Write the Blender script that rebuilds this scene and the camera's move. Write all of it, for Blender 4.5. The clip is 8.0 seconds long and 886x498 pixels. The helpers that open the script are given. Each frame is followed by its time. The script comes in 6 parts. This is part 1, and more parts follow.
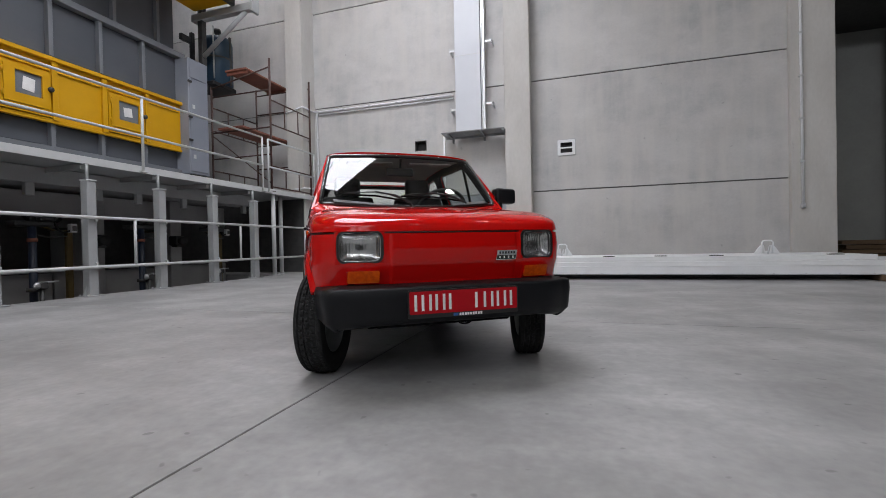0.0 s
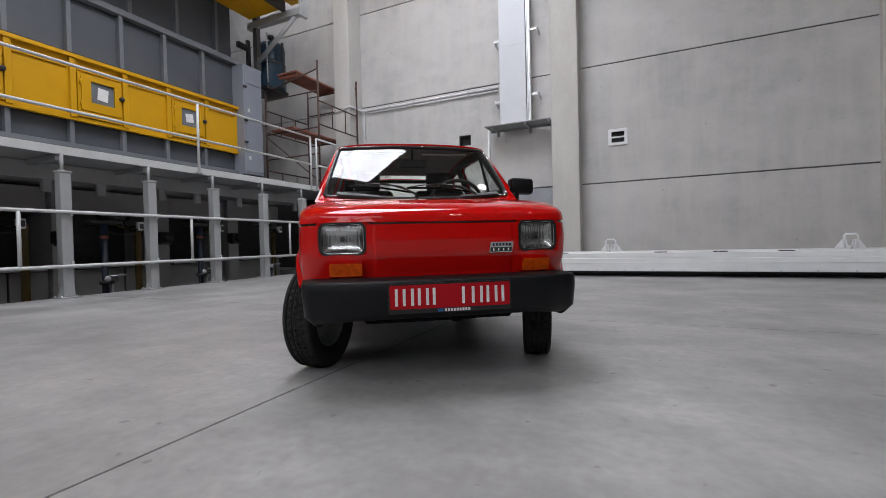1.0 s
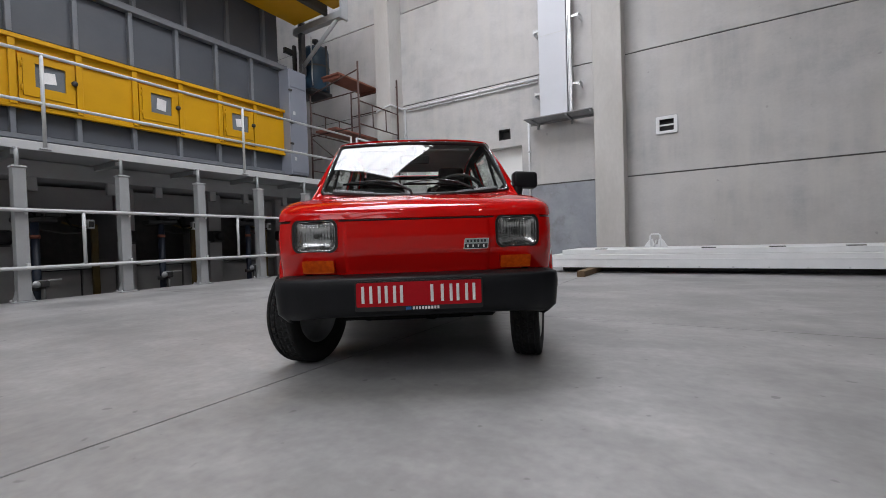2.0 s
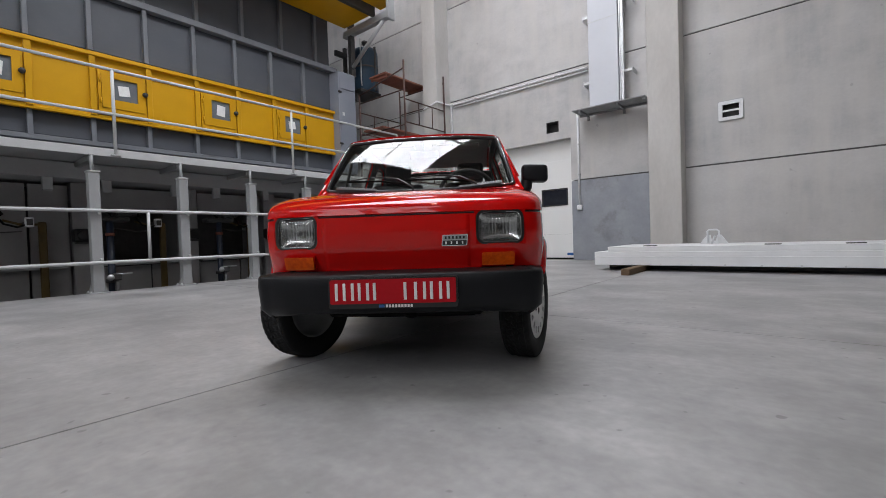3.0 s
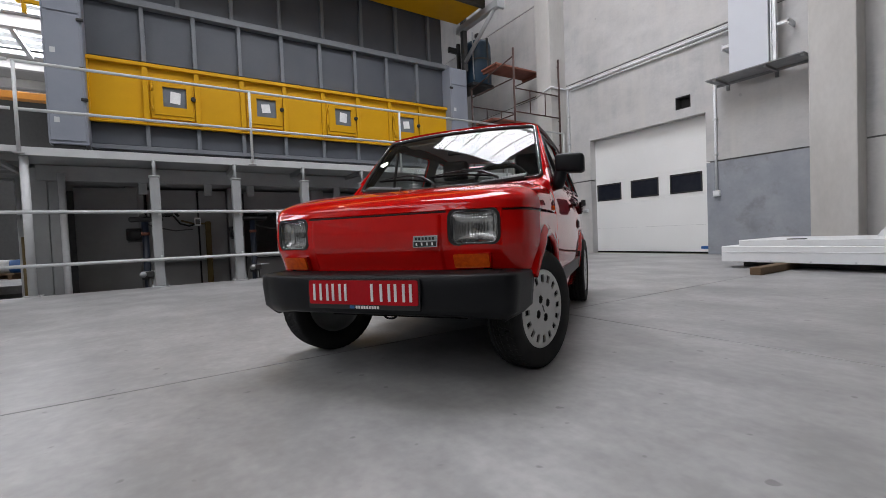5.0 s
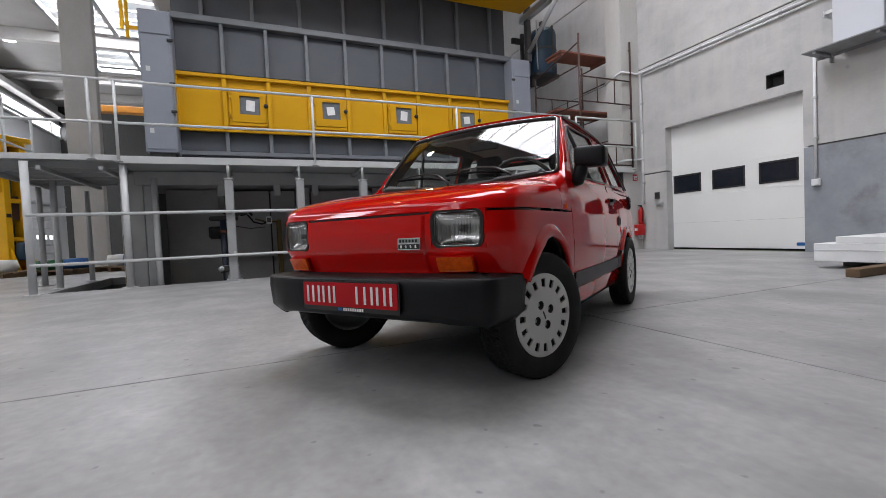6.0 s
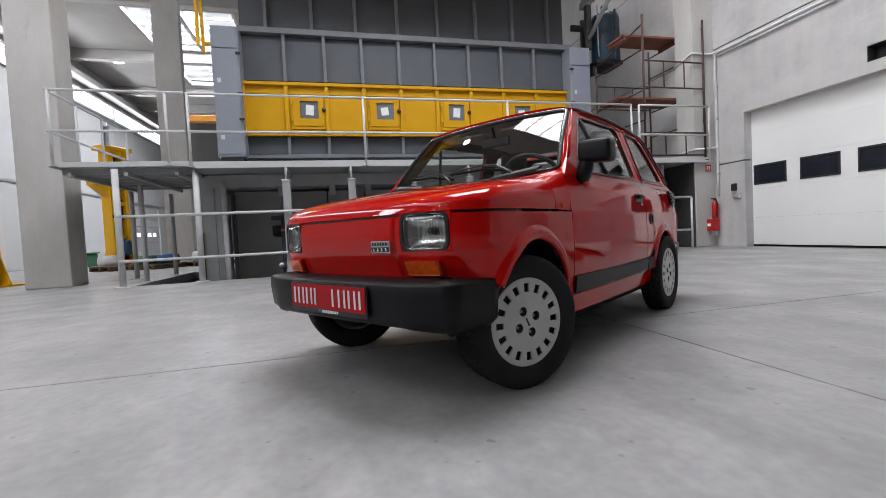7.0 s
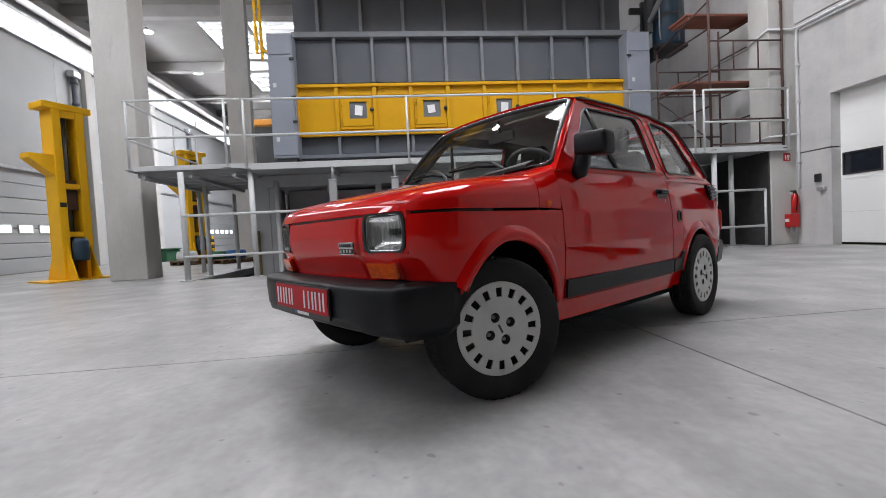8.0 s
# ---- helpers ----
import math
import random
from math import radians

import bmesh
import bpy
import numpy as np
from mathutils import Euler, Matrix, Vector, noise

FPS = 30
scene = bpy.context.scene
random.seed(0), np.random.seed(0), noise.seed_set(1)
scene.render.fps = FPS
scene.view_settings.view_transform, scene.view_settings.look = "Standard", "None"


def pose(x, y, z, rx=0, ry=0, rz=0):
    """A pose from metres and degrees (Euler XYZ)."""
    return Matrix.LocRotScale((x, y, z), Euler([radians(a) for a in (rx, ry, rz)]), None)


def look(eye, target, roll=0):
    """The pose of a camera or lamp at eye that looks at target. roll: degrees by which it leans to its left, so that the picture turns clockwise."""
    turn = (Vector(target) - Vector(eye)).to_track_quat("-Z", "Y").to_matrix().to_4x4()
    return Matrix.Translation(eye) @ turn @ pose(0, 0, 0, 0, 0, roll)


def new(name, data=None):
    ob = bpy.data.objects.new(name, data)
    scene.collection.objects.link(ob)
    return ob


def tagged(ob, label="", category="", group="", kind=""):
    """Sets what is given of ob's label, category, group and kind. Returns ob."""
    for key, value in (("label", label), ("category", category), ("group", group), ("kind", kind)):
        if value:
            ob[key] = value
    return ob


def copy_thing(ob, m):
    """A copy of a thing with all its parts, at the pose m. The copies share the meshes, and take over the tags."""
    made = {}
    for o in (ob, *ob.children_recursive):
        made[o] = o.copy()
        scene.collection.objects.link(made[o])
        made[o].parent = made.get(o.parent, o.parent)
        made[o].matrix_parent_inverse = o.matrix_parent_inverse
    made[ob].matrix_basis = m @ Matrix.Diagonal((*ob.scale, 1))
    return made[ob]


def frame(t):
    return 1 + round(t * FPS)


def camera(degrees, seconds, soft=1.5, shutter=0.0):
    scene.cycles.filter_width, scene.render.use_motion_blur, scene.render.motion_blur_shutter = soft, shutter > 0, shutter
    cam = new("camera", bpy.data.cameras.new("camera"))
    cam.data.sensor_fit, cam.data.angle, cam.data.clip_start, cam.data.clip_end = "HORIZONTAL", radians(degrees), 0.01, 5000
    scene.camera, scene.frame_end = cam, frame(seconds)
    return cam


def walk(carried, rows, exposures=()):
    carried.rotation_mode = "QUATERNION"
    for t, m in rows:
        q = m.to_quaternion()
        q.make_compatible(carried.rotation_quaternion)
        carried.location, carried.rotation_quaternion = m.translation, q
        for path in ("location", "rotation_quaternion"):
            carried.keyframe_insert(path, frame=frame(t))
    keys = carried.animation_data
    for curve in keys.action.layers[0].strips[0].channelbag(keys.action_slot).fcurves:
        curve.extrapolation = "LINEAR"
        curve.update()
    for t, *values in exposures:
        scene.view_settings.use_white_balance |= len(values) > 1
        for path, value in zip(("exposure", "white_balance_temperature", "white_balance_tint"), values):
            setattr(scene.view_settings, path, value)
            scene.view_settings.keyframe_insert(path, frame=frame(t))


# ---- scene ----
import collections

from mathutils.geometry import tessellate_polygon

cam = camera(91.2, 8.0, soft=0.5)
PATH = [
    (0, (0.638, 0.157, 0.651), (0.047, 2.068, 0.631), -1.2),
    (0.5, (0.756, 0.269, 0.639), (0.037, 2.134, 0.611), -1.4),
    (1, (0.884, 0.378, 0.621), (0.05, 2.195, 0.592), -1.4),
    (1.5, (1.03, 0.475, 0.618), (0.089, 2.239, 0.583), -1.6),
    (3, (1.416, 0.827, 0.603), (0.147, 2.372, 0.556), -1.9),
    (3.5, (1.521, 0.954, 0.609), (0.145, 2.404, 0.556), -1.9),
    (4, (1.623, 1.088, 0.616), (0.143, 2.432, 0.558), -2.0),
    (5.5, (1.868, 1.536, 0.62), (0.1, 2.468, 0.553), -2.5),
    (6, (1.91, 1.715, 0.631), (0.069, 2.495, 0.559), -2.6),
    (6.5, (1.95, 1.898, 0.64), (0.053, 2.529, 0.566), -2.8),
    (7, (1.983, 2.081, 0.64), (0.043, 2.563, 0.564), -2.9),
    (7.5, (1.983, 2.26, 0.635), (0.014, 2.6, 0.559), -3.0),
    (8, (1.976, 2.447, 0.64), (-0.013, 2.649, 0.561), -3.0),
]
EXPOSURES = [(0, -0.05), (4, -0.06), (5.5, -0.05), (6, 0.05), (6.5, 0.15), (7, 0.24), (8, 0.32)]
walk(cam, [(t, look(eye, target, roll)) for t, eye, target, roll in PATH], EXPOSURES)

# ---- world and large lights ----
world = bpy.data.worlds.new("world")
scene.world = world
world.use_nodes = True
wn = world.node_tree.nodes
sky = wn.new("ShaderNodeTexSky")
sky.sky_type, sky.sun_disc = "NISHITA", False
sky.sun_elevation, sky.sun_rotation = radians(40), radians(120)
world.node_tree.links.new(sky.outputs[0], wn["Background"].inputs[0])
wn["Background"].inputs[1].default_value = 0.1
ROOF_Z = 10.0
# skylight openings in the roof: x0, x1, y0, y1; the second and third are unseen, added for fill
SKYLIGHTS = [(-4.9, -0.55, 1.4, 7.9), (-10.6, -6.7, 9.05, 10.5), (-6.0, 4.5, -8.6, -4.0), (-21.6, -17.5, -5.6, -1.4), (-26.6, -22.2, -5.6, -1.4)]
SKY_POWER = 11.3      # watts of daylight for each square metre of opening, times pi


def daylight(x0, x1, y0, y1, strength, z=ROOF_Z + 0.32, colour=(0.94, 0.948, 1.02)):
    lamp = bpy.data.lights.new("skylight_daylight", "AREA")
    lamp.shape, lamp.size, lamp.size_y = "RECTANGLE", x1 - x0, y1 - y0
    lamp.energy, lamp.color = strength * math.pi * (x1 - x0) * (y1 - y0), colour
    ob = new("skylight_daylight", lamp)
    ob.location = ((x0 + x1) / 2, (y0 + y1) / 2, z)
    return ob


for sx0, sx1, sy0, sy1 in SKYLIGHTS:
    daylight(sx0, sx1, sy0, sy1, SKY_POWER * (2.0 if sx1 < -10 else 1.1 if sy0 > 9 else 0.30 if sx1 > 1 else 1.08))
# the strip of windows high in the left wall
strip = daylight(-34.0, 14.0, -0.33, 0.33, 12.0)
strip.location, strip.rotation_euler = (-10.0, -9.78, 8.285), (radians(90), 0, 0)
strip.data.name = "strip_window_daylight"


# ---- materials ----
def surface(name, base, other=None, rough=0.5, metal=0.0, scale=6.0, fine=60.0, bump=0.0, amount=0.5, vary=0.0,
            coat=0.0, stretch=(1, 1, 1), rough_vary=0.0, spots=None, spot_scale=3.0, spot_low=0.6, spot_soft=0.12, spot_detail=9, spec=0.5):
    """A surface of two scales of variation: clouds of `scale` to the metre and grain of `fine` to the metre."""
    m = bpy.data.materials.new(name)
    m.use_nodes = True
    n, l = m.node_tree.nodes, m.node_tree.links
    b = n["Principled BSDF"]
    b.inputs["Roughness"].default_value, b.inputs["Metallic"].default_value = rough, metal
    b.inputs["Specular IOR Level"].default_value = spec
    if coat:
        b.inputs["Coat Weight"].default_value, b.inputs["Coat Roughness"].default_value, b.inputs["Coat IOR"].default_value = coat, 0.02, 1.45
    other = other or tuple(c * 0.8 for c in base)
    tc, mp = n.new("ShaderNodeTexCoord"), n.new("ShaderNodeMapping")
    mp.inputs["Scale"].default_value = stretch
    l.new(tc.outputs["Object"], mp.inputs[0])
    big, small = n.new("ShaderNodeTexNoise"), n.new("ShaderNodeTexNoise")
    big.inputs["Scale"].default_value, big.inputs["Detail"].default_value, big.inputs["Roughness"].default_value = scale, 6, 0.55
    small.inputs["Scale"].default_value, small.inputs["Detail"].default_value = fine, 4
    l.new(mp.outputs[0], big.inputs[0]), l.new(mp.outputs[0], small.inputs[0])
    info = n.new("ShaderNodeObjectInfo")
    ramp = n.new("ShaderNodeMapRange")
    ramp.inputs["From Min"].default_value, ramp.inputs["From Max"].default_value = 0.3, 0.7
    l.new(big.outputs[0], ramp.inputs[0])
    mix = n.new("ShaderNodeMix")
    mix.data_type = "RGBA"
    mix.inputs["A"].default_value, mix.inputs["B"].default_value = (*base, 1), (*other, 1)
    l.new(ramp.outputs[0], mix.inputs["Factor"])
    hsv = n.new("ShaderNodeHueSaturation")
    val = n.new("ShaderNodeMath")
    val.operation = "MULTIPLY_ADD"
    val.inputs[1].default_value, val.inputs[2].default_value = 0.5 * amount, 1 - 0.25 * amount
    l.new(small.outputs[0], val.inputs[0])
    val2 = n.new("ShaderNodeMath")
    val2.operation = "MULTIPLY_ADD"
    val2.inputs[1].default_value = vary
    off = n.new("ShaderNodeMath")
    off.operation = "ADD"
    off.inputs[1].default_value = -vary / 2
    l.new(val.outputs[0], off.inputs[0])
    l.new(info.outputs["Random"], val2.inputs[0]), l.new(off.outputs[0], val2.inputs[2])
    l.new(val2.outputs[0], hsv.inputs["Value"])
    l.new(mix.outputs["Result"], hsv.inputs["Color"])
    colour = hsv.outputs[0]
    if spots:
        sn = n.new("ShaderNodeTexNoise")
        sn.inputs["Scale"].default_value, sn.inputs["Detail"].default_value = spot_scale, spot_detail
        sn.inputs["Roughness"].default_value = 0.7
        l.new(mp.outputs[0], sn.inputs[0])
        sr = n.new("ShaderNodeMapRange")
        sr.inputs["From Min"].default_value, sr.inputs["From Max"].default_value = spot_low, spot_low + spot_soft
        sr.interpolation_type = "SMOOTHSTEP"
        l.new(sn.outputs[0], sr.inputs[0])
        sm = n.new("ShaderNodeMix")
        sm.data_type = "RGBA"
        sm.inputs["B"].default_value = (*spots, 1)
        l.new(sr.outputs[0], sm.inputs["Factor"]), l.new(colour, sm.inputs["A"])
        colour = sm.outputs["Result"]
    l.new(colour, b.inputs["Base Color"])
    if rough_vary:
        rr = n.new("ShaderNodeMath")
        rr.operation = "MULTIPLY_ADD"
        rr.inputs[1].default_value, rr.inputs[2].default_value = rough_vary, rough - rough_vary / 2
        l.new(big.outputs[0], rr.inputs[0]), l.new(rr.outputs[0], b.inputs["Roughness"])
    if bump:
        bp = n.new("ShaderNodeBump")
        bp.inputs["Strength"].default_value, bp.inputs["Distance"].default_value = bump, 0.01
        l.new(small.outputs[0], bp.inputs["Height"]), l.new(bp.outputs[0], b.inputs["Normal"])
    return m


def glass(name, tint, head_on=0.04, rough=0.0):
    m = bpy.data.materials.new(name)
    m.use_nodes = True
    n, l = m.node_tree.nodes, m.node_tree.links
    n.remove(n["Principled BSDF"])
    out = n["Material Output"]
    clear, gloss, mix = n.new("ShaderNodeBsdfTransparent"), n.new("ShaderNodeBsdfGlossy"), n.new("ShaderNodeMixShader")
    clear.inputs[0].default_value, gloss.inputs["Roughness"].default_value = (*tint, 1), rough
    # gloss rising towards grazing angles, alike on both faces of the pane
    face, power, amount = n.new("ShaderNodeLayerWeight"), n.new("ShaderNodeMath"), n.new("ShaderNodeMath")
    face.inputs["Blend"].default_value = 0.5
    power.operation, power.inputs[1].default_value = "POWER", 5.0
    amount.operation = "MULTIPLY_ADD"
    amount.inputs[1].default_value, amount.inputs[2].default_value = 1 - head_on, head_on
    l.new(face.outputs["Facing"], power.inputs[0]), l.new(power.outputs[0], amount.inputs[0])
    l.new(amount.outputs[0], mix.inputs[0]), l.new(clear.outputs[0], mix.inputs[1]), l.new(gloss.outputs[0], mix.inputs[2]), l.new(mix.outputs[0], out.inputs[0])
    return m


def glow(name, colour, strength):
    m = bpy.data.materials.new(name)
    m.use_nodes = True
    b = m.node_tree.nodes["Principled BSDF"]
    b.inputs["Base Color"].default_value = (*colour, 1)
    b.inputs["Emission Color"].default_value, b.inputs["Emission Strength"].default_value = (*colour, 1), strength
    return m


FLOOR = surface("polished_concrete", (0.235, 0.233, 0.231), (0.41, 0.407, 0.403), rough=0.40, scale=1.5, fine=22, bump=0.0, amount=0.95,
                spots=(0.20, 0.198, 0.195), spot_scale=0.8, spot_low=0.42, spot_soft=0.3, spot_detail=6)


def worn(m, mark, speck_scale, speck_low, streak_scale, streak_mark, streak_low=0.62, streak_amount=0.55, streak_soft=0.14):
    """Adds small dark specks and long thin scuffs to a surface."""
    n, l = m.node_tree.nodes, m.node_tree.links
    b = n["Principled BSDF"]
    src = b.inputs["Base Color"].links[0].from_socket
    tc = n.new("ShaderNodeTexCoord")
    # sparse small dark chips
    chip = n.new("ShaderNodeTexNoise")
    chip.inputs["Scale"].default_value, chip.inputs["Detail"].default_value = speck_scale, 1.0
    l.new(tc.outputs["Object"], chip.inputs["Vector"])
    cr = n.new("ShaderNodeMapRange")
    cr.inputs["From Min"].default_value, cr.inputs["From Max"].default_value, cr.inputs["To Max"].default_value = speck_low, speck_low + 0.05, 0.6
    l.new(chip.outputs[0], cr.inputs[0])
    mix = n.new("ShaderNodeMix")
    mix.data_type = "RGBA"
    mix.inputs["B"].default_value = (*mark, 1)
    l.new(cr.outputs[0], mix.inputs["Factor"]), l.new(src, mix.inputs["A"])
    src = mix.outputs["Result"]
    for turn, low in ((20, streak_low), (-64, streak_low + 0.02), (95, streak_low + 0.01)):
        mp = n.new("ShaderNodeMapping")
        mp.inputs["Rotation"].default_value, mp.inputs["Scale"].default_value = (0, 0, radians(turn)), streak_scale
        st = n.new("ShaderNodeTexNoise")
        st.inputs["Scale"].default_value, st.inputs["Detail"].default_value = 1.0, 5
        l.new(tc.outputs["Object"], mp.inputs[0]), l.new(mp.outputs[0], st.inputs["Vector"])
        mr = n.new("ShaderNodeMapRange")
        mr.inputs["From Min"].default_value, mr.inputs["From Max"].default_value, mr.inputs["To Max"].default_value = low, low + streak_soft, streak_amount
        l.new(st.outputs[0], mr.inputs[0])
        sm = n.new("ShaderNodeMix")
        sm.data_type = "RGBA"
        sm.inputs["B"].default_value = (*streak_mark, 1)
        l.new(mr.outputs[0], sm.inputs["Factor"]), l.new(src, sm.inputs["A"])
        src = sm.outputs["Result"]
    l.new(src, b.inputs["Base Color"])


worn(FLOOR, (0.11, 0.108, 0.106), 15.0, 0.722, (1.6, 4.2, 1.0), (0.18, 0.178, 0.176), 0.50, 0.30, 0.26)
WALL = surface("precast_concrete", (0.432, 0.425, 0.418), (0.541, 0.53, 0.520), rough=0.85, scale=1.3, fine=24, bump=0.1, amount=0.3, vary=0.10,
               stretch=(0.8, 1, 1.1), spots=(0.345, 0.348, 0.353), spot_scale=0.7, spot_low=0.44, spot_soft=0.34)
worn(WALL, (0.26, 0.255, 0.25), 7.0, 0.78, (3.4, 1.0, 0.45), (0.56, 0.54, 0.51), 0.50, 0.5, 0.22)
COLUMN = surface("column_concrete", (0.46, 0.445, 0.42), (0.56, 0.545, 0.52), rough=0.85, scale=1.6, fine=22, bump=0.1, amount=0.3, stretch=(1, 1, 0.4),
                 spots=(0.38, 0.37, 0.35), spot_scale=2.2, spot_low=0.62)
CLOSING_DARK = surface("dark_closing_wall", (0.06, 0.06, 0.058), rough=0.9)
FLOOR_JOINT = surface("grey_floor_joint_filler", (0.15, 0.146, 0.14), (0.11, 0.107, 0.102), rough=0.9, scale=5)
WALL_JOINT = surface("grey_wall_sealant", (0.16, 0.157, 0.152), (0.12, 0.118, 0.115), rough=0.9, scale=3)
DUCT_GREY = surface("pale_blue_grey_duct_sheet", (0.55, 0.57, 0.61), (0.59, 0.61, 0.65), rough=0.45, scale=0.8, fine=12, amount=0.06)
BAY_WALL = surface("bay_concrete_unlit", (0.30, 0.305, 0.29), (0.36, 0.365, 0.35), rough=0.9, scale=0.9, fine=14, amount=0.25)
WALL_BLUE = surface("bluish_fresh_concrete", (0.235, 0.25, 0.28), (0.31, 0.325, 0.35), rough=0.8, scale=2.2, fine=18, bump=0.08, amount=0.3, spots=(0.21, 0.215, 0.23), spot_scale=1.6, spot_low=0.5, spot_soft=0.2)
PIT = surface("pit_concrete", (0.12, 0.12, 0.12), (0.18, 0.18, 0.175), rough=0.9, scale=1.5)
PANEL_WHITE = surface("white_sandwich_panel", (0.41, 0.418, 0.42), (0.46, 0.468, 0.47), rough=0.5, scale=0.6, fine=8, amount=0.08)
DOOR_WHITE = surface("white_door_panel", (0.76, 0.76, 0.745), (0.82, 0.82, 0.80), rough=0.45, scale=0.7, fine=30, bump=0.02, amount=0.06)
BEAM_GREY = surface("grey_roof_beam_concrete", (0.36, 0.35, 0.335), (0.42, 0.41, 0.395), rough=0.85, scale=1.2, fine=14, amount=0.2)
ROOF = surface("roof_deck", (0.27, 0.262, 0.25), (0.32, 0.312, 0.30), rough=0.8, scale=0.8, fine=10, amount=0.2)
GALV = surface("galvanised_steel", (0.52, 0.53, 0.54), (0.66, 0.67, 0.68), rough=0.42, metal=0.8, scale=9, fine=50, amount=0.3)
# darker than GALV: the shade under the tray is put into its colour
TRAY_STEEL = surface("dull_galvanised_tray", (0.24, 0.245, 0.25), (0.30, 0.305, 0.31), rough=0.6, metal=0.2, scale=9, fine=50, amount=0.3)
WHITE_PAINT = surface("white_steel_paint", (0.76, 0.77, 0.78), (0.70, 0.71, 0.72), rough=0.4, scale=4, fine=40, amount=0.15, spots=(0.5, 0.5, 0.49), spot_scale=7, spot_low=0.68)
RAIL = surface("light_grey_rail_paint", (0.56, 0.57, 0.57), (0.50, 0.51, 0.51), rough=0.4, scale=5, fine=60, amount=0.15)
STEEL_GREY = surface("light_grey_steel_paint", (0.31, 0.32, 0.32), (0.36, 0.37, 0.37), rough=0.45, scale=3, fine=40, amount=0.2, spots=(0.28, 0.28, 0.27), spot_scale=6, spot_low=0.66)
MACHINE = surface("blue_grey_machine_paint", (0.068, 0.076, 0.091), (0.085, 0.093, 0.108), rough=0.5, scale=1.2, fine=25, amount=0.2, vary=0.06, bump=0.02)
MACHINE_RIB = surface("grey_machine_frame_paint", (0.14, 0.151, 0.168), (0.166, 0.177, 0.194), rough=0.45, scale=3, fine=30, amount=0.15)
MACHINE_CAB = surface("grey_blue_cabinet_paint", (0.205, 0.222, 0.262), (0.23, 0.247, 0.287), rough=0.45, scale=2, fine=30, amount=0.12)
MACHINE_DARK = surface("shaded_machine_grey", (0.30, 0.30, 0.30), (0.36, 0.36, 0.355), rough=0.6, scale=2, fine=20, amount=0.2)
YELLOW = surface("yellow_machine_paint", (0.60, 0.315, 0.004), (0.54, 0.280, 0.0035), rough=0.42, spec=0.28, scale=2, fine=30, amount=0.12, vary=0.04)
YELLOW_LIFT = surface("yellow_lift_paint", (0.86, 0.47, 0.008), (0.80, 0.43, 0.007), rough=0.42, spec=0.3, scale=3, fine=30, amount=0.15)
BLACK = surface("black_paint", (0.02, 0.02, 0.021), rough=0.5)
PAPER = surface("white_paper", (0.8, 0.8, 0.79), rough=0.8)
GREY_PANE = surface("grey_inspection_pane", (0.13, 0.145, 0.16), (0.17, 0.185, 0.20), rough=0.25)
BLUE = surface("dark_blue_paint", (0.014, 0.040, 0.072), (0.020, 0.052, 0.088), rough=0.4, scale=3, fine=20, amount=0.3)
NAVY = surface("dark_navy_paint", (0.005, 0.010, 0.024), (0.008, 0.015, 0.032), rough=0.45, scale=4, fine=30, amount=0.3)
BROWN = surface("rusty_brown_paint", (0.05, 0.025, 0.02), (0.08, 0.038, 0.03), rough=0.7, scale=7, fine=60, amount=0.5)
PLYWOOD = surface("red_brown_scaffold_board", (0.17, 0.055, 0.035), (0.24, 0.085, 0.055), rough=0.7, scale=5, fine=40, amount=0.4)
WOOD = surface("raw_timber", (0.15, 0.095, 0.05), (0.10, 0.062, 0.034), rough=0.8, scale=8, fine=90, amount=0.6, stretch=(1, 8, 8))
RED_EXT = surface("fire_red_paint", (0.50, 0.012, 0.012), (0.44, 0.01, 0.01), rough=0.3)
PIPE_GREY = surface("dark_grey_pipe", (0.10, 0.112, 0.13), (0.13, 0.14, 0.155), rough=0.45, scale=3)
ORANGE_STRIPE = surface("orange_crane_paint", (0.50, 0.19, 0.012), rough=0.45)
GREEN_BIN = surface("dark_green_plastic", (0.02, 0.12, 0.05), rough=0.5)
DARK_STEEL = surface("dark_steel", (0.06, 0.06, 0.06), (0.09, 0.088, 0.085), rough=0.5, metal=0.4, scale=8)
LAMP_GLOW = glow("ceiling_lamp_glow", (1.0, 0.97, 0.9), 60.0)
WIN_GLOW = glow("daylight_window_glow", (0.95, 0.98, 1.0), 1.6)
DARK_WIN = surface("dark_door_window", (0.012, 0.014, 0.022), (0.02, 0.022, 0.03), rough=0.12)

# car materials
PAINT = surface("red_car_paint", (0.53, 0.004, 0.0032), (0.50, 0.004, 0.0032), rough=0.5, coat=1.0, scale=2, fine=200, amount=0.04, spec=0.0)
PLASTIC = surface("black_bumper_plastic", (0.007, 0.0075, 0.0088), (0.009, 0.0097, 0.0112), rough=0.42, spec=0.2, scale=12, fine=400, bump=0.06, amount=0.3)
RUBBER = surface("black_rubber", (0.006, 0.006, 0.006), (0.010, 0.010, 0.010), rough=0.8, spec=0.08, scale=14, fine=200, bump=0.05, amount=0.3)
TYRE_RUBBER = surface("dusty_tyre_rubber", (0.017, 0.017, 0.0175), (0.027, 0.027, 0.027), rough=0.75, spec=0.15, scale=9, fine=160, bump=0.05, amount=0.4)
GASKET = surface("black_window_rubber", (0.012, 0.012, 0.012), rough=0.35)
CHROME = surface("chrome", (0.75, 0.75, 0.76), (0.7, 0.7, 0.71), rough=0.12, metal=1.0)
SILVER = surface("silver_wheel_cap_paint", (0.56, 0.56, 0.545), (0.50, 0.50, 0.49), rough=0.38, metal=0.25, scale=8, fine=80, amount=0.15)
AMBER = surface("amber_lens", (0.80, 0.120, 0.006), (0.58, 0.062, 0.004), rough=0.2, spec=0.4, coat=0.35, scale=45)
